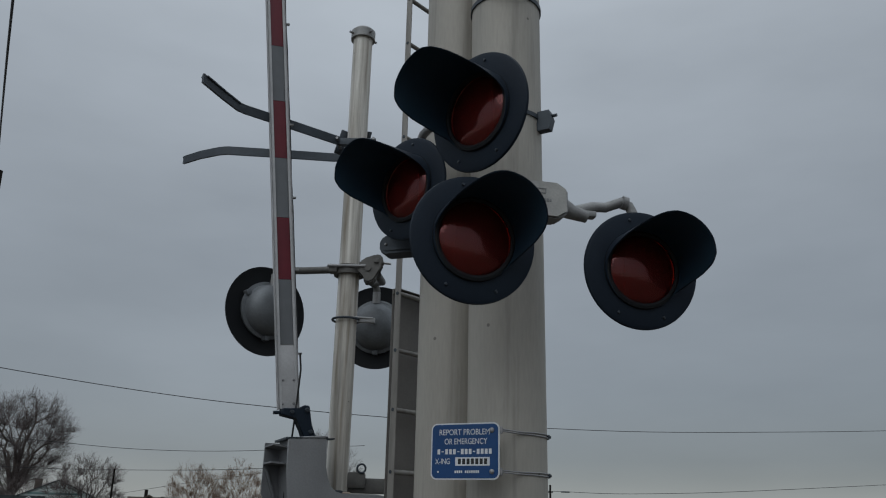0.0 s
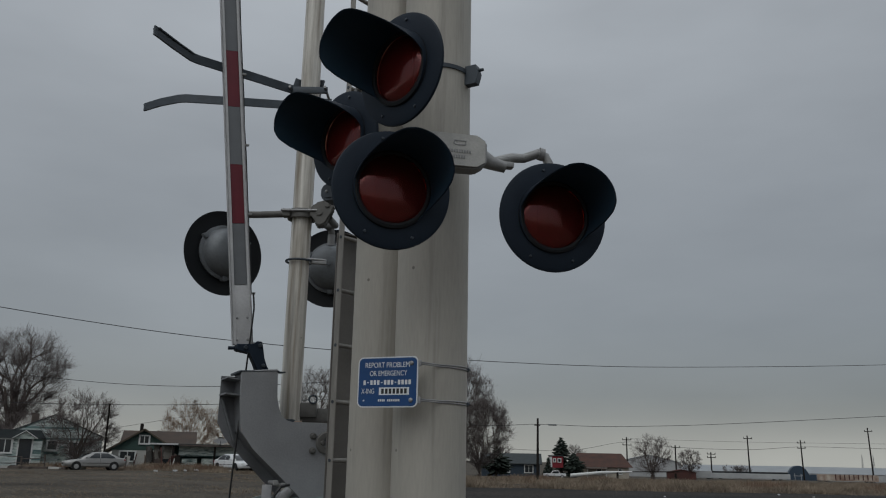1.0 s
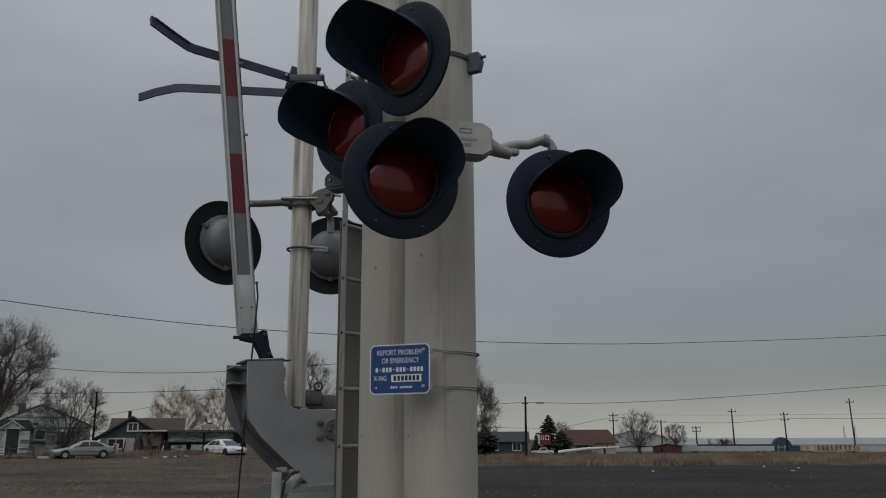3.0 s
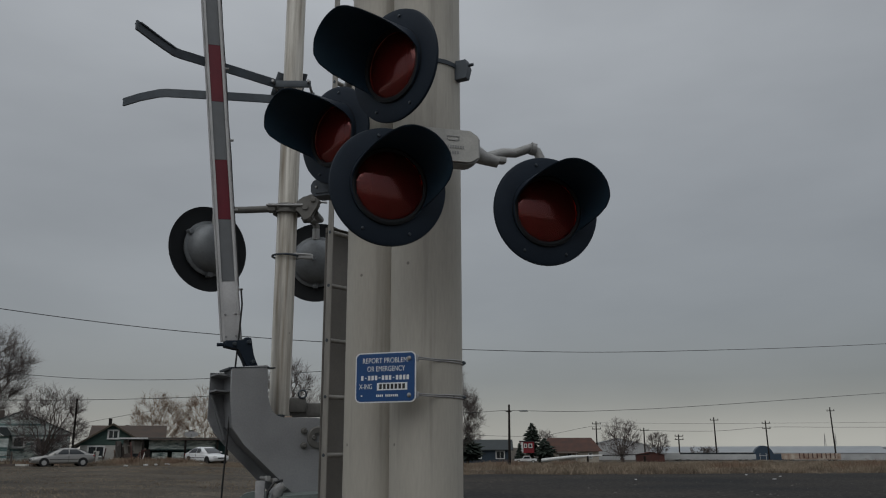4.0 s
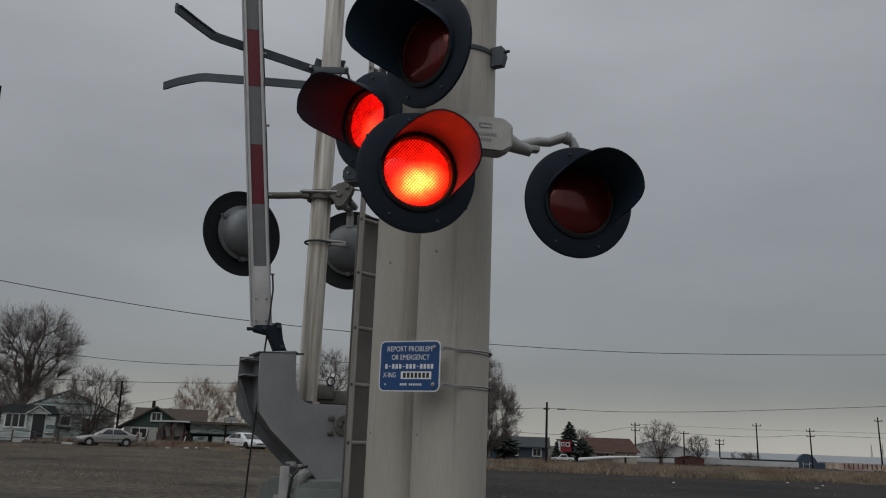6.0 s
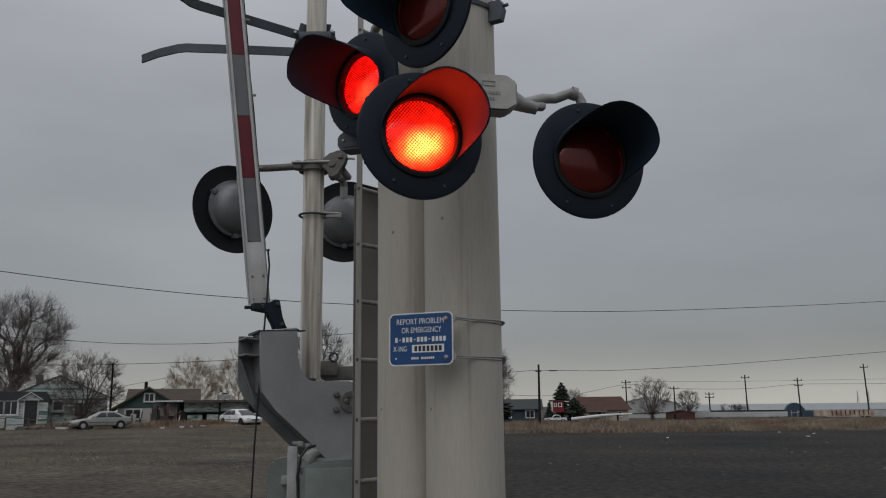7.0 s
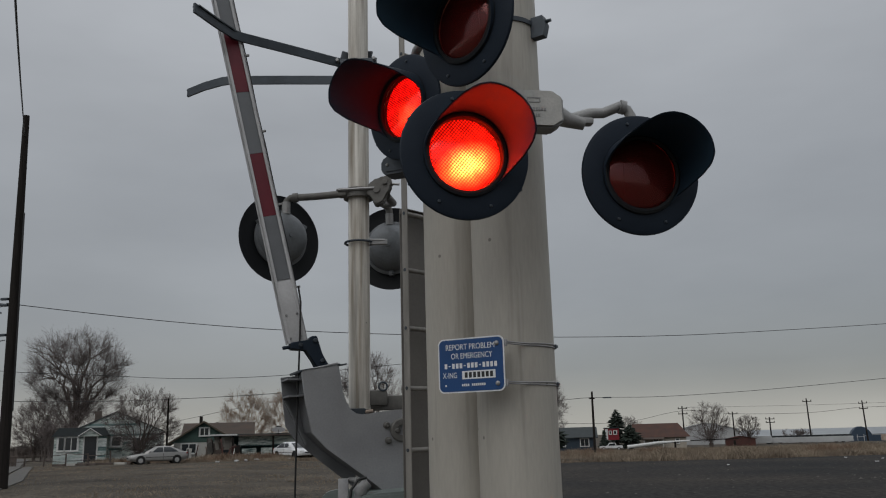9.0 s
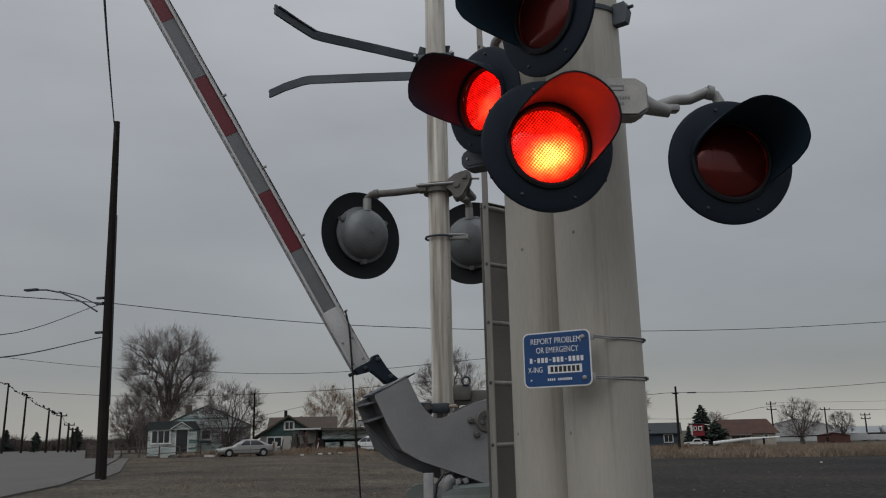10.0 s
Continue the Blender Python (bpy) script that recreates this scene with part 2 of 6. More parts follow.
def lens_material():
    """Red polycarbonate: clear red, partly scattering, with a glossy skin and a prism pattern."""
    m = bpy.data.materials.new("red_signal_lens")
    m.use_nodes = True
    n, l = m.node_tree.nodes, m.node_tree.links
    n.remove(n["Principled BSDF"])
    tr, df, tl, gl = (n.new("ShaderNodeBsdf" + k) for k in ("Transparent", "Diffuse", "Translucent", "Glossy"))
    tr.inputs["Color"].default_value = (0.95, 0.5, 0.3, 1)
    df.inputs["Color"].default_value = (0.7, 0.05, 0.05, 1)
    tl.inputs["Color"].default_value = (0.6, 0.03, 0.02, 1)
    gl.inputs["Roughness"].default_value = 0.12
    co = n.new("ShaderNodeTexCoord")
    vo = n.new("ShaderNodeTexVoronoi")
    vo.inputs["Scale"].default_value, vo.inputs["Randomness"].default_value = 110.0, 0.15
    l.new(co.outputs["Object"], vo.inputs["Vector"])
    bp = n.new("ShaderNodeBump")
    bp.inputs["Strength"].default_value, bp.inputs["Distance"].default_value = 0.12, 0.002
    l.new(vo.outputs["Distance"], bp.inputs["Height"])
    for s in (df, tl, gl):
        l.new(bp.outputs[0], s.inputs["Normal"])
    a, b, c = (n.new("ShaderNodeMixShader") for _ in range(3))
    inside = n.new("ShaderNodeBsdfGlossy")
    inside.inputs["Color"].default_value = (0.6, 0.07, 0.065, 1)
    inside.inputs["Roughness"].default_value = 0.14
    l.new(bp.outputs[0], inside.inputs["Normal"])
    d = n.new("ShaderNodeMixShader")
    a.inputs[0].default_value, b.inputs[0].default_value, d.inputs[0].default_value = 0.12, 0.12, 0.075
    l.new(df.outputs[0], a.inputs[1]), l.new(tl.outputs[0], a.inputs[2])
    l.new(tr.outputs[0], b.inputs[1]), l.new(a.outputs[0], b.inputs[2])
    l.new(b.outputs[0], d.inputs[1]), l.new(inside.outputs[0], d.inputs[2])
    fr = n.new("ShaderNodeFresnel")
    fr.inputs["IOR"].default_value = 1.5
    l.new(fr.outputs[0], c.inputs[0]), l.new(d.outputs[0], c.inputs[1]), l.new(gl.outputs[0], c.inputs[2])
    l.new(c.outputs[0], n["Material Output"].inputs["Surface"])
    return m


def led_material(name, power, floor, green=0.043):
    """A board of red light-emitting diodes in close rows, strongest low on the board."""
    m = bpy.data.materials.new(name)
    m.use_nodes = True
    n, l = m.node_tree.nodes, m.node_tree.links
    n.remove(n["Principled BSDF"])
    em = n.new("ShaderNodeEmission")
    co = n.new("ShaderNodeTexCoord")
    vo = n.new("ShaderNodeTexVoronoi")
    vo.inputs["Scale"].default_value, vo.inputs["Randomness"].default_value = 98.0, 0.05
    turn = n.new("ShaderNodeMapping")
    turn.inputs["Rotation"].default_value = (0, radians(38), 0)
    turn.inputs["Location"].default_value = (0, 0.02, 0)
    l.new(co.outputs["Object"], turn.inputs[0])
    l.new(turn.outputs[0], vo.inputs["Vector"])
    dots = n.new("ShaderNodeMapRange")
    for key, v in (("From Min", 0.18), ("From Max", 0.55), ("To Min", 1.9), ("To Max", 0.04)):
        dots.inputs[key].default_value = v
    l.new(vo.outputs["Distance"], dots.inputs["Value"])
    di = n.new("ShaderNodeVectorMath")
    di.operation = "DISTANCE"
    di.inputs[1].default_value = (0.0, 0.0, 0.0)
    slant = n.new("ShaderNodeMapping")
    slant.vector_type = "TEXTURE"
    slant.inputs["Location"].default_value = (-0.012, -0.016, -0.038)
    slant.inputs["Rotation"].default_value = (0, radians(24), 0)
    slant.inputs["Scale"].default_value = (1.35, 1.0, 0.92)
    l.new(co.outputs["Object"], slant.inputs[0])
    l.new(slant.outputs[0], di.inputs[0])
    fall = n.new("ShaderNodeValToRGB")
    l.new(di.outputs["Value"], fall.inputs[0])
    e = fall.color_ramp.elements
    e[0].position, e[0].color = 0.0, (1, 1, 1, 1)
    e[1].position, e[1].color = 0.17, (floor, floor, floor, 1)
    for at, v in ((0.03, 0.82), (0.05, 0.5), (0.07, 0.2), (0.1, 0.04)):
        mid = e.new(at)
        v = max(v, floor)
        mid.color = (v, v, v, 1)
    no = n.new("ShaderNodeTexNoise")
    no.inputs["Scale"].default_value = 28.0
    l.new(co.outputs["Object"], no.inputs["Vector"])
    nr = n.new("ShaderNodeMapRange")
    for key, v in (("From Min", 0.3), ("From Max", 0.7), ("To Min", 0.6), ("To Max", 1.4)):
        nr.inputs[key].default_value = v
    l.new(no.outputs["Fac"], nr.inputs["Value"])
    p1, p2, p3 = (n.new("ShaderNodeMath") for _ in range(3))
    for p in (p1, p2, p3):
        p.operation = "MULTIPLY"
    l.new(dots.outputs[0], p1.inputs[0]), l.new(fall.outputs[0], p1.inputs[1])
    l.new(p1.outputs[0], p2.inputs[0]), l.new(nr.outputs[0], p2.inputs[1])
    l.new(p2.outputs[0], p3.inputs[0])
    p3.inputs[1].default_value = power
    # yellow core: the centre's overexposure is put into the glow's colour
    tint = n.new("ShaderNodeValToRGB")
    l.new(di.outputs["Value"], tint.inputs[0])
    te = tint.color_ramp.elements
    te[0].position, te[0].color = 0.01, (1.0, green * 2.1, 0.022, 1)
    te[1].position, te[1].color = 0.105, (1.0, green * 0.36, 0.009, 1)
    l.new(tint.outputs[0], em.inputs["Color"])
    l.new(p3.outputs[0], em.inputs["Strength"])
    l.new(em.outputs[0], n["Material Output"].inputs["Surface"])
    return m


red_lens = lens_material()
led_board = led_material("red_led_board", 50.0, 0.022)
# side lamps seen off their beam: its falloff is put into this weaker glow
side_board = led_material("off_beam_led_board", 5.4, 0.26, 0.024)

# ---- mesh helpers ----
UP = Vector((0, 0, 1))


def box(bm, c, s, m=None, bevel=0.0):
    mat = Matrix.Translation(c) @ (m or Matrix()) @ Matrix.Diagonal((*s, 1))
    r = bmesh.ops.create_cube(bm, size=1.0, matrix=mat)
    if bevel:
        edges = list({e for v in r["verts"] for e in v.link_edges})
        bmesh.ops.bevel(bm, geom=edges, offset=bevel, segments=2, affect="EDGES", profile=0.6)
    return bm


def tube(bm, pts, r, n=12, caps=True):
    """A round tube along points; r is one radius or one for each point."""
    pts = [Vector(p) for p in pts]
    rs = r if isinstance(r, (list, tuple)) else [r] * len(pts)
    rings, side = [], None
    for i, p in enumerate(pts):
        d = (pts[min(i + 1, len(pts) - 1)] - pts[max(i - 1, 0)]).normalized()
        if side is None:
            side = d.cross(UP if abs(d.z) < 0.9 else Vector((1, 0, 0))).normalized()
        side = (side - d * side.dot(d)).normalized()
        up = d.cross(side)
        rings.append([bm.verts.new(p + (side * math.cos(a) + up * math.sin(a)) * rs[i]) for a in (2 * math.pi * k / n for k in range(n))])
    for a, b in zip(rings, rings[1:]):
        for k in range(n):
            bm.faces.new((a[k], a[(k + 1) % n], b[(k + 1) % n], b[k]))
    if caps and n > 2:
        bm.faces.new(rings[0][::-1])
        bm.faces.new(rings[-1])
    return bm


def lathe(bm, profile, n=48, centre=(0, 0, 0), a0=0.0, a1=360.0):
    """Turns a profile of (radius, y) about the local y axis."""
    full = a1 - a0 >= 360
    cols = n if full else n + 1
    grid = []
    for k in range(cols):
        a = radians(a0 + (a1 - a0) * k / n)
        grid.append([bm.verts.new((centre[0] + r * math.sin(a), centre[1] + y, centre[2] + r * math.cos(a))) for r, y in profile])
    for k in range(n):
        a, b = grid[k], grid[(k + 1) % cols]
        for i in range(len(profile) - 1):
            bm.faces.new((a[i], a[i + 1], b[i + 1], b[i]))
    bmesh.ops.remove_doubles(bm, verts=bm.verts, dist=1e-5)
    return bm


def prism(bm, poly, y0, y1):
    """A flat outline of (x, z) made solid from y0 to y1."""
    a = [bm.verts.new((x, y0, z)) for x, z in poly]
    b = [bm.verts.new((x, y1, z)) for x, z in poly]
    bm.faces.new(a)
    bm.faces.new(b[::-1])
    for k in range(len(poly)):
        j = (k + 1) % len(poly)
        bm.faces.new((a[j], a[k], b[k], b[j]))
    return bm


def finish(bm, name, mat, smooth=True):
    bmesh.ops.recalc_face_normals(bm, faces=bm.faces)
    me = bpy.data.meshes.new(name)
    bm.to_mesh(me)
    bm.free()
    me.materials.append(mat)
    if smooth:
        me.shade_smooth()
        me.set_sharp_from_angle(angle=radians(38))
    return me


def part(name, bm, mat, parent=None, label="", smooth=True):
    ob = new(name, finish(bm, name, mat, smooth))
    if parent is not None:
        ob.parent = parent
    return tagged(ob, label=label)


def thing(name, label, category, m=None, group="", kind=""):
    ob = new(name)
    ob.empty_display_size = 0.1
    if m is not None:
        ob.matrix_basis = m
    return tagged(ob, label, category, group, kind)


def BM():
    return bmesh.new()


def smoothstep(u):
    u = min(1.0, max(0.0, u))
    return u * u * (3 - 2 * u)


def ground_z(x, y):
    left = smoothstep((3 - x) / 22)
    z = 0.5 * left * smoothstep((y - 8) / 40)
    z -= 1.0 * (1 - left) * smoothstep((y - 45) / 90)
    return z - 0.02 * max(0.0, min(math.hypot(x, y), 420) - 170)

# ---- ground ----
def build_ground():
    bm = BM()
    rings = [0.0, 2, 4, 6, 8, 11, 14, 17, 20, 23, 26, 29, 32, 36, 40, 44, 48, 53, 58, 64, 70, 78, 86, 96, 108, 120, 135, 150, 170, 200, 240, 300, 400, 600, 900, 1400, 2200, 3000]
    n = 120
    prev = None
    for r in rings:
        if r == 0:
            prev = [bm.verts.new((0, 0, 0))]
            continue
        row = []
        for k in range(n):
            a = 2 * math.pi * k / n
            x, y = r * math.sin(a), r * math.cos(a)
            bumpy = 0.05 * noise.noise((x * 0.3, y * 0.3, 0)) * smoothstep((r - 5) / 15) if r < 170 else 0
            row.append(bm.verts.new((x, y, ground_z(x, y) + bumpy - 0.03)))
        for k in range(n):
            j = (k + 1) % n
            if len(prev) == 1:
                bm.faces.new((prev[0], row[k], row[j]))
            else:
                bm.faces.new((prev[k], row[k], row[j], prev[j]))
        prev = row
    g = part("ground", bm, gravel, label="dark bare gravel and dirt lot with sparse dry weeds")
    tagged(g, category="ground", kind="structure")


build_ground()


def strip(name, left, right, mat, lift, label, category, steps=24):
    """A thin slab lying on the ground between two lines of (x, y)."""
    bm = BM()

    def along(line, u):
        k = u * (len(line) - 1)
        i = min(int(k), len(line) - 2)
        (x0, y0), (x1, y1) = line[i], line[i + 1]
        return x0 + (x1 - x0) * (k - i), y0 + (y1 - y0) * (k - i)

    rows = []
    for i in range(steps + 1):
        a, b = along(left, i / steps), along(right, i / steps)
        row = []
        for k in range(7):
            x, y = a[0] + (b[0] - a[0]) * k / 6, a[1] + (b[1] - a[1]) * k / 6
            row.append((x, y, ground_z(x, y) + lift))
        rows.append(row)
    top = [[bm.verts.new(p) for p in r] for r in rows]
    for i in range(steps):
        for k in range(6):
            bm.faces.new((top[i][k], top[i][k + 1], top[i + 1][k + 1], top[i + 1][k]))
    low = {}
    rim = [top[0][k] for k in range(7)] + [top[i][6] for i in range(1, steps + 1)] + [top[steps][k] for k in range(5, -1, -1)] + [top[i][0] for i in range(steps - 1, 0, -1)]
    for v in rim:
        low[v] = bm.verts.new(v.co - Vector((0, 0, lift + 0.12)))
    for k in range(len(rim)):
        a, b = rim[k], rim[(k + 1) % len(rim)]
        bm.faces.new((a, b, low[b], low[a]))
    ob = part(name, bm, mat, label=label)
    return tagged(ob, category=category, kind="structure")


EDGE = [(-17.0, 20), (-19.2, 28.8), (-22.7, 36.6), (-34.8, 59)]
strip("road", [(-34, 20), (-42, 32), (-50, 45), (-62, 64), (-100, 120), (-300, 420)], EDGE + [(-55, 95), (-210, 300)], asphalt, 0.02, "worn grey asphalt street running away past the poles", "road", 60)
dark_yard = material("dark_asphalt_millings", (0.053, 0.046, 0.04), 0.95, 0.0, (0.015, 0.0165, 0.018), 0.16, 7.0, 0.9, 0.4, (0.7, 1.1, 1), 0.1, 0.0, 0.7)
strip("yard", [(1.0, 16), (-0.5, 40), (-3.5, 63)], [(40, 16), (52, 40), (75, 72)], dark_yard, 0.012, "dark bare yard of packed asphalt gravel", "yard", 40)
strip("kerb", EDGE, [(x + 0.24, y) for x, y in EDGE], concrete, 0.032, "low worn concrete kerb along the street", "kerb", 30)
strip("pavement", [(-19.7, 31), (-22.3, 36.6), (-34.4, 59)], [(-18.9, 31), (-21.3, 36.6), (-33.4, 58.4)], concrete, 0.012, "narrow grey concrete pavement beside the kerb", "pavement")

# ---- signal masts ----
MAST_R = (0.0155, 4.12)
MAST_L = (-0.232, 4.42)


def mast(x, y, label):
    t = thing("signal_mast", label, "signal mast", pose(x, y, 0), "pair of signal masts")
    part("pole", tube(BM(), [(0, 0, 0.0), (0, 0, 3.2), (0, 0, 7.4)], 0.178, 64), mast_paint, t)
    bm = BM()
    box(bm, (0, 0, 0.02), (0.62, 0.62, 0.04), bevel=0.006)
    part("base_plate", bm, galv, t)
    for sx in (-1, 1):
        for sy in (-1, 1):
            part("anchor_bolt", tube(BM(), [(sx * 0.25, sy * 0.25, 0.02), (sx * 0.25, sy * 0.25, 0.12)], 0.018, 8), galv, t)
    return t


mast_r = mast(*MAST_R, "thick off-white aluminium signal mast with grey streaks")
mast_l = mast(*MAST_L, "thick off-white aluminium signal mast close behind its twin")


# ---- emergency sign ----
def text_mesh(words, size, width=None):
    cu = bpy.data.curves.new("words", "FONT")
    cu.body, cu.size, cu.align_x, cu.align_y = words, size, "CENTER", "CENTER"
    cu.extrude = 0.0004
    ob = bpy.data.objects.new("words", cu)
    me = bpy.data.meshes.new_from_object(ob)
    bpy.data.objects.remove(ob)
    if width:
        xs = [v.co.x for v in me.vertices]
        k = width / (max(xs) - min(xs))
        for v in me.vertices:
            v.co.x *= k
    return me


def rounded(w, h, r, n=6):
    pts = []
    for cx, cz, a0 in ((w / 2 - r, h / 2 - r, 0), (-w / 2 + r, h / 2 - r, 90), (-w / 2 + r, -h / 2 + r, 180), (w / 2 - r, -h / 2 + r, 270)):
        for k in range(n + 1):
            a = radians(a0 + 90 * k / n)
            pts.append((cx + r * math.cos(a), cz + r * math.sin(a)))
    return pts


def emergency_sign():
    t = thing("emergency_sign", "blue enamel emergency notice with white lettering on a mast", "sign", pose(-0.174, 3.861, 2.0715, 0, 0, -22.4))
    w, h = 0.305, 0.229
    part("panel", prism(BM(), rounded(w, h, 0.026), 0.0, 0.003), sign_white, t)
    part("face", prism(BM(), rounded(w - 0.011, h - 0.011, 0.022), -0.0012, -0.0001), sign_blue, t, "blue printed face")

    def words(text, x, z, size, width):
        me = text_mesh(text, size, width)
        me.materials.append(sign_white)
        ob = new("lettering", me)
        ob.parent = t
        ob.matrix_basis = pose(x, -0.0022, z, 90)

    words("REPORT PROBLEM", -0.002, 0.076, 0.034, 0.225)
    words("OR EMERGENCY", 0.004, 0.038, 0.034, 0.19)
    words("X-ING", -0.098, -0.042, 0.033, 0.066)

    def bars(x0, x1, z, hgt, count, mat, gaps=()):
        step = (x1 - x0) / count
        for k in range(count):
            if k in gaps:
                continue
            bm = BM()
            box(bm, (x0 + step * (k + 0.5), -0.0022, z), (step * 0.68, 0.0008, hgt))
            part("bar", bm, mat, t, smooth=False)

    bars(-0.125, 0.122, -0.002, 0.021, 14, sign_white, (1, 5, 9))
    for k, x in ((1, -0.0985), (5, -0.028), (9, 0.0425)):
        bm = BM()
        box(bm, (x, -0.0022, -0.002), (0.009, 0.0008, 0.004))
        part("bar", bm, sign_white, t, smooth=False)
    bm = BM()
    box(bm, (0.035, -0.0018, -0.042), (0.152, 0.001, 0.034))
    part("number_plate", bm, sign_white, t, "white number strip", smooth=False)
    bars(-0.032, 0.103, -0.042, 0.023, 7, sign_black)
    bars(-0.045, 0.066, -0.083, 0.010, 12, sign_white, (4,))
    bm = BM()
    box(bm, (-0.118, -0.0022, -0.083), (0.007, 0.0008, 0.007))
    part("bar", bm, sign_white, t, smooth=False)
    for z in (0.083, -0.083):
        bm = BM()
        lathe(bm, [(0, -0.008), (0.005, -0.008), (0.0095, -0.005), (0.0105, -0.002), (0.0105, 0.0)], 20, (0.12, 0, z))
        part("bolt", bm, galv, t, "round steel bolt head")
        bm = BM()
        box(bm, (0.145, 0.012, z), (0.034, 0.012, 0.03), bevel=0.003)
        box(bm, (0.11, 0.03, z), (0.03, 0.05, 0.026), bevel=0.003)
        part("bracket", bm, galv, t)
    return t


emergency_sign()


def sign_band(z):
    """A thin steel strap from the sign's bracket round the mast."""
    t = thing("mounting_strap", "thin stainless strap clamping the blue sign to a mast", "strap", pose(*MAST_R, z), "sign straps")
    for dz in (-0.006, 0.006):
        bm = BM()
        pts = [(-0.045, -0.285, dz * 0.6)]
        for k in range(40):
            a = radians(-60 + (k - 0) * 300 / 39)
            pts.append((0.181 * math.sin(a + radians(78)), -0.181 * math.cos(a + radians(78)), dz * (0.3 + 0.7 * abs(math.cos(a)))))
        tube(bm, pts, 0.0035, 6)
        part("strap_wire", bm, galv, t)
    bm = BM()
    box(bm, (0.176, -0.02, 0), (0.024, 0.034, 0.02), bevel=0.004)
    tube(bm, [(0.176, -0.03, 0), (0.193, -0.03, 0)], 0.006, 8)
    part("clamp_screw", bm, dark_bar, t, "dark clamp screw")


sign_band(2.158)
sign_band(1.992)

# ---- flashing signals ----
BOARD, LENS = 0.254, 0.148


HOOD_LONG = ((0, 1.0), (64, 1.0), (86, 0.97), (98, 0.88), (108, 0.68), (117, 0.35), (124, 0.1), (140, 0.04))
HOOD_SHORT = ((0, 1.0), (14, 0.96), (30, 0.8), (48, 0.47), (66, 0.2), (82, 0.08), (140, 0.04))


def hood_mesh(shrink=0.0, thick=0.003, long_side=-1):
    """Visor: a long hood over the lens, full to one side and cut back slantwise on the other."""
    bm = BM()
    rows = []
    n, m = 96, 8
    for k in range(n + 1):
        a = -140 + 280 * k / n
        table = HOOD_LONG if a * long_side > 0 else HOOD_SHORT
        for (a0, v0), (a1, v1) in zip(table, table[1:]):
            if a0 <= abs(a) <= a1:
                ln = 0.32 * (v0 + (v1 - v0) * (abs(a) - a0) / (a1 - a0)) - shrink
                break
        row = []
        for j in range(m + 1):
            y = 0.004 + (ln - 0.004) * j / m
            r = 0.168 - 0.002 * (y / 0.35) - shrink
            row.append((r * math.sin(radians(a)), y, r * math.cos(radians(a)), a))
        rows.append(row)
    outer = [[bm.verts.new(p[:3]) for p in row] for row in rows]
    inner = [[bm.verts.new((p[0] - thick * math.sin(radians(p[3])), p[1], p[2] - thick * math.cos(radians(p[3])))) for p in row] for row in rows]
    for k in range(n):
        for j in range(m):
            bm.faces.new((outer[k][j], outer[k][j + 1], outer[k + 1][j + 1], outer[k + 1][j]))
            bm.faces.new((inner[k][j], inner[k + 1][j], inner[k + 1][j + 1], inner[k][j + 1]))
        bm.faces.new((outer[k][m], inner[k][m], inner[k + 1][m], outer[k + 1][m]))
        bm.faces.new((outer[k][0], outer[k + 1][0], inner[k + 1][0], inner[k][0]))
    for k in (0, n):
        for j in range(m):
            bm.faces.new((outer[k][j], outer[k][j + 1], inner[k][j + 1], inner[k][j]))
    return bm


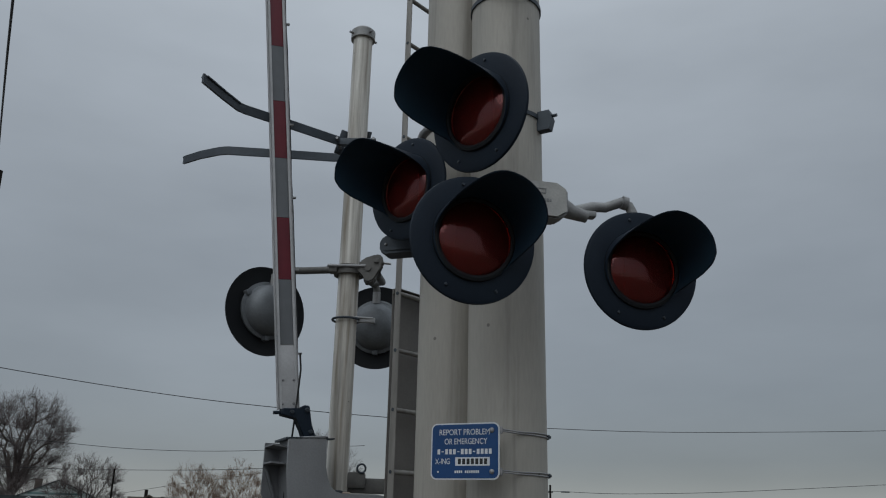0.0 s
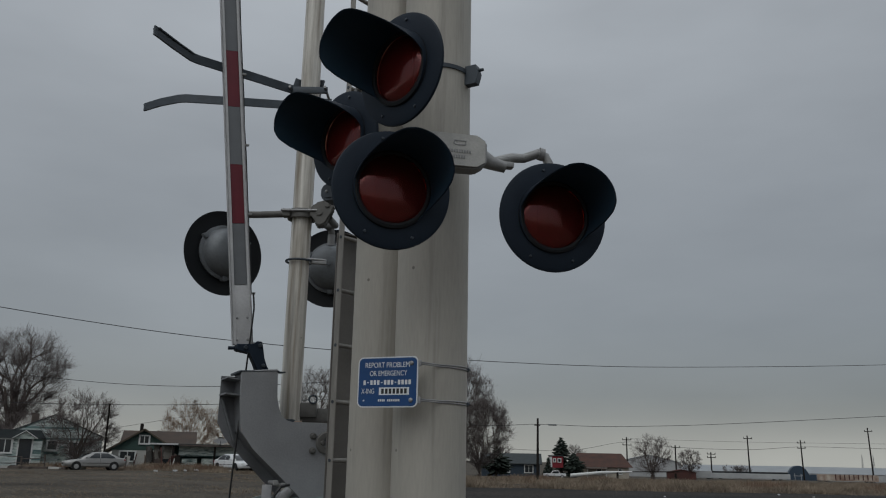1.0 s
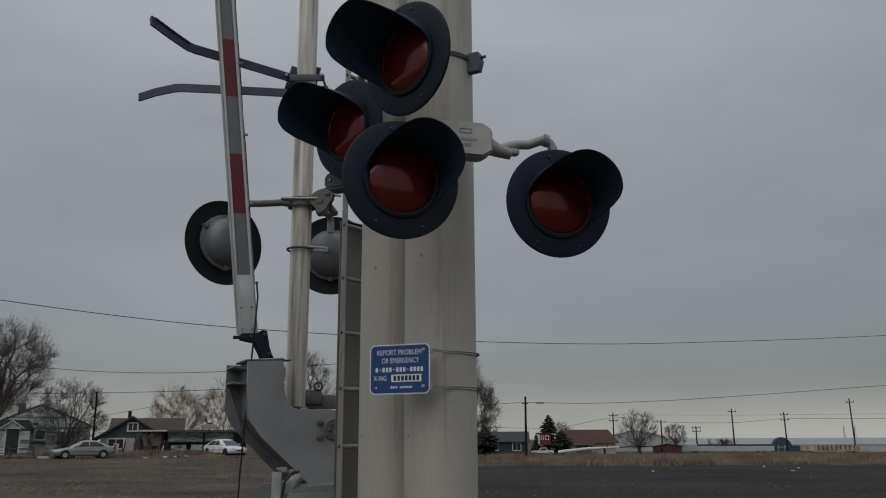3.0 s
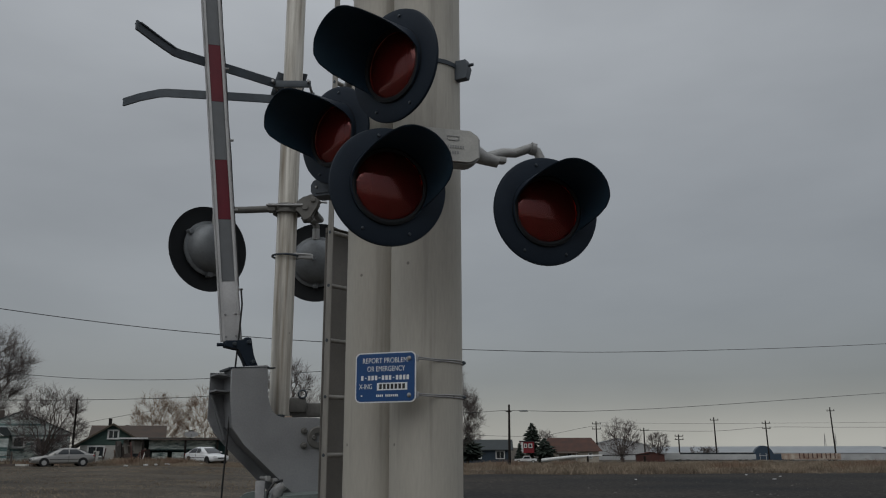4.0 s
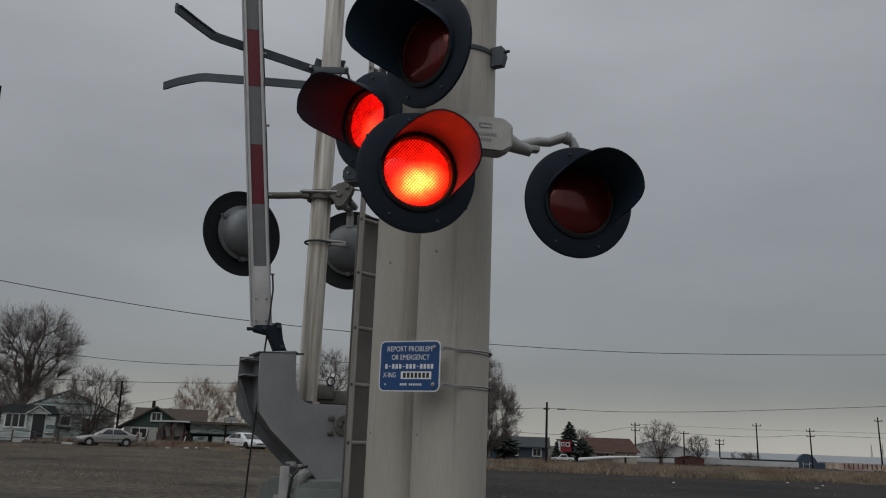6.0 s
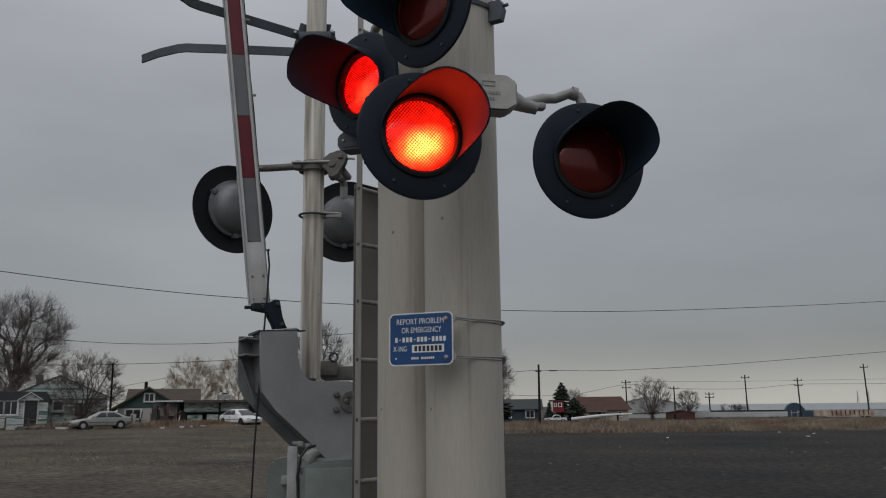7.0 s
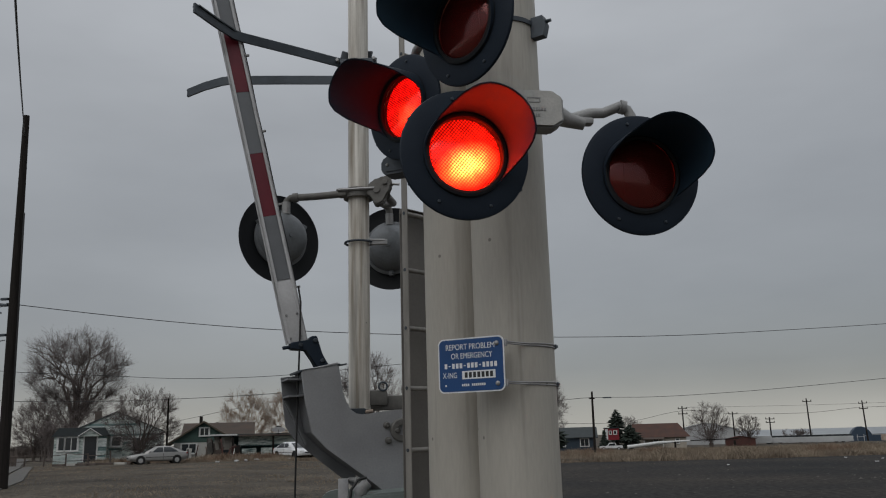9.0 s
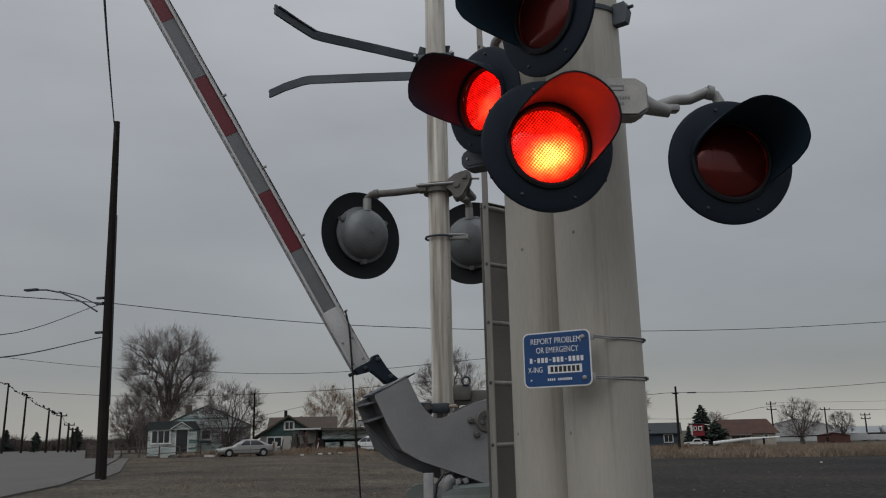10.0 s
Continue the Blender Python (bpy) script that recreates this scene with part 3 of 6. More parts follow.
def signal(label, m, group, board=None, stem=0.245, back=None, reach=1.0, long_side=-1):
    """A round railway flasher: it looks along its own +y."""
    t = thing("flashing_signal", label, "crossing signal", m, group)
    bm = BM()
    lathe(bm, [(0.150, -0.004), (0.150, 0.001), (0.235, 0.004), (BOARD - 0.003, -0.002), (BOARD, -0.012), (BOARD - 0.003, -0.012), (0.233, -0.002), (0.150, -0.004)], 72)
    part("backboard", bm, back or black_board, t)
    outer, inner = hood_mesh(0.0, 0.003, long_side), hood_mesh(0.004, 0.0015, long_side)
    for shell in (outer, inner):
        bmesh.ops.scale(shell, verts=shell.verts, vec=(1, reach, 1))
    hood = part("visor", outer, black_paint, t)
    part("lining", inner, visor_lining, hood, "flat black visor lining")
    bm = BM()
    lathe(bm, [(0.146, 0.002), (0.146, 0.014), (0.156, 0.018), (0.167, 0.014), (0.169, 0.002)], 56)
    part("lens_ring", bm, rear_board, t)
    bm = BM()
    lathe(bm, [(LENS * math.sin(radians(6 * k)) / math.sin(radians(66)), 0.002 + 0.05 * (math.cos(radians(6 * k)) - math.cos(radians(66)))) for k in range(12)], 56)
    part("lens", bm, red_lens, t, "smooth red signal lens")
    bm = BM()
    lathe(bm, [(0.0, -0.024), (0.142, -0.024)], 48)
    bmesh.ops.translate(bm, verts=bm.verts, vec=(0, 0.004, 0))
    part("led_board", bm, board or led_board, t, "glowing red lamp board")
    bm = BM()
    lathe(bm, [(0.156, -0.013), (0.164, -0.016), (0.164, -0.028), (0.146, -0.033), (0.142, -0.06), (0.133, -0.085), (0.113, -0.113), (0.08, -0.13), (0.03, -0.14), (0.016, -0.141), (0.016, -0.148), (0.0, -0.149)], 56)
    for a in (60, 180, 300):
        box(bm, (0.158 * math.sin(radians(a)), -0.03, 0.158 * math.cos(radians(a))), (0.03, 0.04, 0.03), Matrix.Rotation(radians(-a), 4, "Y"), 0.005)
    part("housing", bm, housing_grey, t, "rounded grey cast housing")
    for a in (-14, 14, 150, 205):
        bm = BM()
        lathe(bm, [(0, 0.011), (0.005, 0.010), (0.007, 0.006), (0.007, 0.003)], 10, (0.218 * math.sin(radians(a)), 0, 0.218 * math.cos(radians(a))))
        part("screw", bm, dark_bar, t)
    bm = BM()
    tube(bm, [(0, -0.075, 0.13), (0, -0.076, 0.17), (0.0, -0.077, stem)], 0.024, 16)
    part("stem", bm, cast_alu, t, "grey pipe stem")
    leaves = []
    # shutter blades are added, not signal parts: they hide the board between flashes
    for sx, lo, hi, y, go in ((-1, 0.0, 0.074, -0.008, 0.150), (-1, 0.073, 0.149, -0.0105, 0.077), (1, 0.0, 0.074, -0.008, 0.150), (1, 0.073, 0.149, -0.0105, 0.077)):
        top = []
        for k in range(9):
            x = lo + (hi - lo) * k / 8
            top.append((sx * x, math.sqrt(max(0.0, 0.1495 ** 2 - x * x))))
        poly = top + [(x, -z) for x, z in reversed(top)]
        bm = BM()
        prism(bm, poly, y - 0.0008, y + 0.0008)
        leaf = part("shutter_leaf", bm, black_paint, t, "thin black blade added to hide the lamp board", smooth=False)
        leaves.append((leaf, sx * go))
    return t, leaves


def facing(x, y, z, dx, dy, tilt=0.0):
    return pose(x, y, z, tilt, 0, math.degrees(math.atan2(dy, dx)) - 90)


GROWN = Matrix.Scale(1.045, 4)
FRONT = (0.326, -0.946)
SIDE = (-0.677, -0.736)
low_signal, low_leaves = signal("black round flashing signal with deep visor and red lens", facing(-0.150, 3.46, 2.863, *FRONT, -3) @ GROWN, "flashing signals", None, 0.2)
right_signal, right_leaves = signal("black round flashing signal hung from a bent pipe arm", facing(0.590, 3.82, 2.857, 0.235, -0.972, -4) @ GROWN, "flashing signals")
top_signal, top_leaves = signal("black round flashing signal turned across the street", facing(-0.140, 3.50, 3.452, *SIDE, -4) @ GROWN, "flashing signals", side_board, long_side=1)
mid_signal, mid_leaves = signal("black round flashing signal below the gate keeper", facing(-0.482, 4.2, 3.386, *SIDE, -4) @ GROWN, "flashing signals", side_board, long_side=1)
rear_left, rl_leaves = signal("black round flashing signal seen from its grey housing", facing(-1.51, 5.7, 3.11, -0.70, 0.714) @ Matrix.Scale(1.19, 4), "flashing signals", black_paint, 0.2, rear_board, 0.3)
rear_right, rr_leaves = signal("black round flashing signal behind the gate mast", facing(-0.80, 6.15, 3.115, 0.05, 1.0) @ Matrix.Scale(1.19, 4), "flashing signals", black_paint, 0.2, rear_board, 0.3)


# ---- crossarms ----
def stem_top(signal_thing, stem=0.245):
    return signal_thing.matrix_basis @ Vector((0, -0.077, stem))


def crossarm_front():
    m = pose(0.1, 3.78, 3.155, 0, 0, math.degrees(math.atan2(0.18, 0.741)))
    t = thing("signal_crossarm", "grey cast junction box with bent pipe arms on a mast", "crossarm", m, "signal crossarms")
    bm = BM()
    poly = [(-0.17, -0.06), (-0.15, -0.085), (0.12, -0.085), (0.165, -0.055), (0.165, 0.055), (0.12, 0.085), (-0.15, 0.085), (-0.17, 0.06)]
    prism(bm, poly, -0.05, 0.05)
    bmesh.ops.bevel(bm, geom=list(bm.edges), offset=0.008, segments=2, affect="EDGES")
    part("junction_box", bm, cast_alu, t)
    bm = BM()
    prism(bm, [(x * 0.93, z * 0.93) for x, z in poly], -0.058, -0.0495)
    part("cover", bm, material("pale_cast_cover", (0.52, 0.51, 0.48), 0.5, 0.3, (0.4, 0.39, 0.37), 14.0, 90, 0.1), t, "pale cast cover plate")
    # maker's mark: plain raised shapes
    for x, z, w, h in ((0.03, 0.045, 0.06, 0.004), (0.03, 0.025, 0.05, 0.004), (0.056, 0.035, 0.005, 0.02), (0.0, 0.036, 0.005, 0.018)):
        bm = BM()
        box(bm, (x, -0.0595, z), (w, 0.003, h))
        part("raised_mark", bm, cast_alu, t, smooth=False)
    for row, (z, x0, cnt) in enumerate(((-0.008, -0.06, 12), (-0.036, 0.0, 5))):
        for k in range(cnt):
            bm = BM()
            box(bm, (x0 + k * 0.0125, -0.0595, z), (0.008, 0.003, 0.014))
            part("raised_mark", bm, cast_alu, t, smooth=False)
    for sx in (-1, 1):
        bm = BM()
        tube(bm, [(sx * 0.15, 0.0, -0.01), (sx * 0.2, 0.0, -0.03), (sx * 0.27, 0.0, -0.045)], [0.045, 0.034, 0.028], 16)
        if sx > 0:
            box(bm, (sx * 0.25, 0.0, -0.035), (0.12, 0.05, 0.03), bevel=0.01)
        part("arm_socket", bm, cast_alu, t)
        bm = BM()
        end = m.inverted() @ (stem_top(right_signal) if sx > 0 else stem_top(low_signal, 0.2))
        if sx > 0:
            pts = [(0.22, 0.0, -0.02), (0.30, 0.005, 0.008), (0.37, 0.02, 0.018), end + Vector((-0.05, 0, 0.075)), end + Vector((-0.015, 0, 0.06)), end + Vector((0, 0, 0.03)), end - Vector((0, 0, 0.02))]
        else:
            pts = [(-0.14, 0.0, -0.02), (-0.18, -0.03, 0.0), end + Vector((0.04, 0.06, 0.02)), end + Vector((0.015, 0.02, 0.015)), end + Vector((0, 0, 0.0)), end - Vector((0, 0, 0.03))]
        tube(bm, pts, 0.023, 16)
        part("pipe_arm", bm, cast_alu, t)
        bm = BM()
        lift = 0.075 if sx > 0 else 0.01
        tube(bm, [end + Vector((-0.05 * sx, 0, lift)), end + Vector((-0.025 * sx, 0, lift - 0.006))], 0.031, 16)
        part("collar", bm, cast_alu, t)
    bm = BM()
    tube(bm, [(-0.02, 0.04, -0.03), (-0.06, 0.2, -0.03)], 0.05, 16)
    box(bm, (-0.07, 0.2, 0.0), (0.2, 0.06, 0.16), bevel=0.01)
    part("mast_bracket", bm, cast_alu, t)


crossarm_front()


def crossarm_side():
    t = thing("signal_crossarm", "grey cast pipe arm carrying two sideways signals", "crossarm", pose(-0.31, 3.86, 3.66, 0, 0, math.degrees(math.atan2(0.68, -0.358))), "signal crossarms")
    bm = BM()
    for sx in (-1, 1):
        arm = [(sx * 0.385, 0, -0.02), (sx * 0.38, 0, 0.005), (sx * 0.35, 0, 0.03), (sx * 0.29, 0, 0.035), (sx * 0.1, 0, 0.0)]
        b = BM()
        tube(b, arm, 0.023, 14)
        ob = part("pipe_arm", b, cast_alu, t)
        ob.location = (0, -0.075, 0)
    box(bm, (0, -0.075, 0.0), (0.22, 0.09, 0.15), bevel=0.012)
    part("junction_box", bm, cast_alu, t)
    bm = BM()
    box(bm, (0.0, -0.17, 0.0), (0.12, 0.12, 0.1), bevel=0.01)
    part("mast_bracket", bm, cast_alu, t)


crossarm_side()


def clamp_band(z, label, lug_a, high=False):
    t = thing("clamp_band", label, "clamp", pose(*MAST_R, z), "mast clamps")
    bm = BM()
    lathe(bm, [(0.179, -0.011), (0.186, -0.011), (0.186, 0.011), (0.179, 0.011), (0.179, -0.011)], 64)
    bmesh.ops.rotate(bm, verts=bm.verts, cent=(0, 0, 0), matrix=Matrix.Rotation(radians(90), 3, "X"))
    part("band", bm, dark_bar, t)
    bm = BM()
    c, s = math.cos(radians(lug_a)), math.sin(radians(lug_a))
    if high:
        box(bm, (0.2 * c, 0.2 * s, 0.07), (0.05, 0.19, 0.11), Matrix.Rotation(radians(lug_a), 4, "Z"), 0.012)
    else:
        prism(bm, [(-0.035, -0.075), (0.03, -0.075), (0.045, -0.02), (0.03, 0.028), (-0.03, 0.028)], -0.022, 0.022)
        bmesh.ops.rotate(bm, verts=bm.verts, cent=(0, 0, 0), matrix=Matrix.Rotation(radians(lug_a), 3, "Z"))
        bmesh.ops.translate(bm, verts=bm.verts, vec=(0.21 * c, 0.21 * s, 0))
    tube(bm, [(0.2 * c, 0.2 * s, 0.0), (0.275 * c, 0.275 * s, 0.0)], [0.012, 0.008], 8)
    part("bolt_lug", bm, dark_bar, t)


clamp_band(3.70, "dark steel clamp band with a bolted lug round a mast", -28)
clamp_band(4.362, "dark steel clamp band high on a mast", -88, True)


# ---- ladder ----
def ladder():
    m = pose(-0.568, 4.82, 0.0, 0, 0, 50)
    t = thing("ladder", "narrow aluminium mast ladder with round rungs", "ladder", m)
    wide = 0.40
    for x in (0.0, wide):
        bm = BM()
        box(bm, (x, -0.022, 3.6), (0.006, 0.044, 6.9), bevel=0.002)
        box(bm, (x + (0.016 if x == 0 else -0.016), -0.003, 3.6), (0.036, 0.006, 6.9), bevel=0.002)
        part("rail", bm, ladder_metal, t)
    for k in range(20):
        z = 0.425 + 0.3225 * k
        part("rung", tube(BM(), [(0.0, -0.02, z), (wide, -0.02, z)], 0.0135, 12), ladder_metal, t)
        part("rung_bolt", tube(BM(), [(-0.006, -0.02, z), (0.0, -0.02, z)], 0.010, 8), dark_bar, t)
    g = thing("ladder_guard", "dull grey sheet metal guard covering the ladder", "ladder guard", m)
    bm = BM()
    box(bm, (0.228, 0.055, 1.85), (0.39, 0.004, 2.4), bevel=0.001)
    box(bm, (0.228, 0.035, 3.048), (0.39, 0.044, 0.004))
    part("sheet", bm, guard_metal, g)
    bm = BM()
    box(bm, (0.228, 0.05, 3.035), (0.39, 0.012, 0.03), bevel=0.002)
    part("top_flange", bm, guard_metal, g)
    for z in (5.9,):
        bm = BM()
        tube(bm, [(0.02, -0.02, z + 0.08), (0.12, -0.2, z), (0.22, -0.34, z - 0.02)], 0.018, 10)
        part("standoff", bm, ladder_metal, t)


ladder()

# ---- gate ----
GM = (-0.947, 5.6)


def gate_mast():
    t = thing("gate_mast", "slim stained aluminium pipe mast with a domed cap", "gate mast", pose(*GM, 0))
    part("pole", tube(BM(), [(0, 0, 0), (0, 0, 2.5), (0, 0, 5.18)], 0.069, 40), gate_mast_paint, t)
    bm = BM()
    tube(bm, [(0, 0, 5.14), (0, 0, 5.205), (0, 0, 5.225)], [0.088, 0.088, 0.07], 32)
    tube(bm, [(0, 0, 5.22), (0, 0, 5.25), (0, 0, 5.255)], [0.018, 0.016, 0.004], 10)
    part("cap", bm, cast_alu, t, "grey cast pole cap")
    part("foot_bolt", tube(BM(), [(-0.2, -0.1, 1.925), (0.1, -0.1, 1.945)], 0.012, 10), rust_stain, t, "rusty foot bolt")
    bm = BM()
    box(bm, (-0.1, -0.1, 1.93), (0.085, 0.075, 0.085), bevel=0.018)
    box(bm, (-0.17, -0.1, 1.92), (0.035, 0.06, 0.06), bevel=0.01)
    box(bm, (0.0, -0.09, 1.935), (0.11, 0.06, 0.06), bevel=0.012)
    part("foot_clamp", bm, dark_bar, t, "dark foot clamp")
    part("clamp_nut", tube(BM(), [(-0.075, -0.145, 1.94), (-0.075, -0.125, 1.94)], 0.022, 6), cast_iron, t)
    for k in range(4):
        a = radians(40 + 90 * k)
        part("set_screw", tube(BM(), [(0.08 * math.cos(a), 0.08 * math.sin(a), 5.17), (0.116 * math.cos(a), 0.116 * math.sin(a), 5.17)], 0.009, 8), galv, t)


gate_mast()


def rear_crossarm():
    """Pipe arms from a clamp on the gate mast to the two signals that face away."""
    t = thing("signal_crossarm", "grey cast crossarm clamped round the gate mast", "crossarm", pose(GM[0], GM[1], 3.365), "signal crossarms")
    centre = Vector((GM[0], GM[1], 3.365))
    a = stem_top(rear_left, 0.2) - centre
    b = stem_top(rear_right, 0.2) - centre
    bm = BM()
    tube(bm, [(-0.06, -0.05, 0.0), (-0.3, a.y * 0.6, 0.01), a + Vector((0.08, 0, 0.03)), a + Vector((0.03, 0, 0.028)), a + Vector((0.005, 0, 0.01)), a - Vector((0, 0, 0.04))], 0.024, 14)
    part("pipe_arm", bm, cast_iron, t)
    bm = BM()
    tube(bm, [a + Vector((0.08, 0, 0.03)), a + Vector((0.045, 0, 0.028))], 0.032, 14)
    part("collar", bm, cast_iron, t)
    bm = BM()
    lathe(bm, [(0.082, -0.03), (0.10, -0.03), (0.10, 0.03), (0.082, 0.03)], 36)
    bmesh.ops.rotate(bm, verts=bm.verts, cent=(0, 0, 0), matrix=Matrix.Rotation(radians(90), 3, "X"))
    box(bm, (-0.095, -0.06, 0), (0.055, 0.07, 0.055), bevel=0.008)
    box(bm, (0.095, -0.06, 0), (0.055, 0.07, 0.055), bevel=0.008)
    part("clamp", bm, cast_iron, t)
    bm = BM()
    prism(bm, [(0.07, 0.01), (0.08, 0.054), (0.125, 0.063), (0.18, 0.098), (0.225, 0.092), (0.235, 0.036), (0.206, 0.01), (0.18, -0.08), (0.143, -0.10), (0.107, -0.09), (0.116, -0.045), (0.07, -0.036)], -0.10, -0.01)
    bmesh.ops.bevel(bm, geom=list(bm.edges), offset=0.010, segments=2, affect="EDGES")
    tube(bm, [(0.135, -0.11, 0.0), (0.135, 0.0, 0.0)], 0.022, 12)
    box(bm, (0.19, -0.105, 0.05), (0.03, 0.02, 0.03), bevel=0.004)
    part("casting", bm, cast_iron, t, "heavy grey bracket casting")
    part("tie_rod", tube(BM(), [(-0.13, -0.10, 0.012), (0.12, -0.105, 0.012)], 0.009, 8), galv, t)
    part("casting_pin", tube(BM(), [(0.22, -0.05, 0.05), (0.28, -0.05, 0.045)], 0.008, 8), galv, t)
    bm = BM()
    tube(bm, [(0.19, -0.02, -0.02), (0.2, b.y * 0.5, 0.0), b + Vector((-0.04, -0.06, 0.06)), b + Vector((-0.01, -0.01, 0.05)), b + Vector((0, 0, 0.02)), b - Vector((0, 0, 0.02))], 0.026, 14)
    part("elbow", bm, cast_iron, t)


rear_crossarm()


def terminal_arm():
    """The dark box that stands out sideways from the mast behind."""
    t = thing("terminal_box", "dark grey cast terminal box on a mast", "junction box", pose(-0.51, 4.49, 3.175, 0, 0, -18))
    bm = BM()
    prism(bm, [(x, z) for x, z in rounded(0.225, 0.098, 0.03, 5)], -0.05, 0.05)
    bmesh.ops.bevel(bm, geom=list(bm.edges), offset=0.006, segments=2, affect="EDGES")
    part("case", bm, dark_bar, t)
    part("cover", prism(BM(), rounded(0.19, 0.07, 0.02, 5), -0.056, -0.0495), dark_bar, t, "dark cover plate")
    for x in (-0.075, 0.075):
        bm = BM()
        lathe(bm, [(0, -0.010), (0.006, -0.009), (0.008, -0.005), (0.008, 0.0)], 8, (x, -0.056, 0.0))
        part("cover_screw", bm, galv, t)


terminal_arm()


def ring_clamp():
    t = thing("ring_clamp", "thin dark ring clamp with a bolt plate on the gate mast", "clamp", pose(*GM, 3.035, 0, 0, 10))
    bm = BM()
    tube(bm, [(0.09 * math.cos(a), 0.09 * math.sin(a), 0) for a in (2 * math.pi * k / 32 for k in range(33))], 0.008, 8, False)
    part("ring", bm, dark_bar, t)
    bm = BM()
    box(bm, (0.13, -0.03, 0.0), (0.11, 0.03, 0.035), bevel=0.006)
    tube(bm, [(0.05, -0.05, 0.012), (0.17, -0.04, 0.012)], 0.008, 8)
    part("bolt_plate", bm, galv, t)


ring_clamp()


def bar(bm, pts, w, h):
    """A flat bar of width w and height h swept along level points."""
    pts = [Vector(p) for p in pts]
    rings = []
    for i, p in enumerate(pts):
        d = (pts[min(i + 1, len(pts) - 1)] - pts[max(i - 1, 0)]).normalized()
        sd = Vector((-d.y, d.x, 0)) * (w / 2)
        up = Vector((0, 0, h / 2))
        rings.append([bm.verts.new(q) for q in (p - sd - up, p + sd - up, p + sd + up, p - sd + up)])
    for a, b in zip(rings, rings[1:]):
        for k in range(4):
            bm.faces.new((a[k], a[(k + 1) % 4], b[(k + 1) % 4], b[k]))
    bm.faces.new(rings[0][::-1])
    bm.faces.new(rings[-1])
    return bm


def keeper():
    """The fork that holds the raised arm."""
    t = thing("gate_keeper", "dark steel two-pronged keeper fork on the gate mast", "keeper fork", pose(0, 0, 4.284))
    for pts in ([(-0.93, 5.66), (-1.02, 5.545), (-1.30, 5.315), (-1.60, 5.075), (-1.64, 5.03), (-1.70, 4.87), (-1.762, 4.68)], [(-0.98, 5.72), (-1.06, 5.78), (-1.14, 5.785), (-1.5, 5.735), (-1.88, 5.69), (-1.94, 5.70), (-2.10, 5.77), (-2.253, 5.864)]):
        p = part("prong", bar(BM(), [(x, y, 0.0) for x, y in pts], 0.014, 0.062), dark_bar, t)
        part("flange", bar(BM(), [(x, y + 0.028, 0.026) for x, y in pts], 0.05, 0.009), dark_bar, p)
    for x, y, a in ((-1.06, 5.64, 20), (-0.90, 5.66, -20)):
        bm = BM()
        box(bm, (x, y, 0.05), (0.06, 0.014, 0.19), Matrix.Rotation(radians(a), 4, "Z") @ Matrix.Rotation(radians(14), 4, "Y"), 0.003)
        part("bracket", bm, dark_bar, t)
    for dy in (-0.10, 0.10):
        bm = BM()
        box(bm, (GM[0] + 0.02, GM[1] + dy, -0.01), (0.25, 0.016, 0.05), bevel=0.004)
        part("clamp_plate", bm, dark_bar, t)
    for x in (-0.12, 0.13):
        part("bolt", tube(BM(), [(GM[0] + x, GM[1] - 0.14, 0.0), (GM[0] + x, GM[1] + 0.12, 0.0)], 0.010, 8), galv, t)


keeper()

# gate arm: its own x runs along the swing, towards the street; y along the axle; z up when the arm stands
PIVOT = Vector((-0.80, 5.5, 1.86))
SWING = math.degrees(math.atan2(-0.439, -0.898))
gate = thing("crossing_gate", "red and white striped barrier arm on a grey counterweight frame", "crossing gate", Matrix.Translation(PIVOT) @ pose(0, 0, 0, 0, 0, SWING))


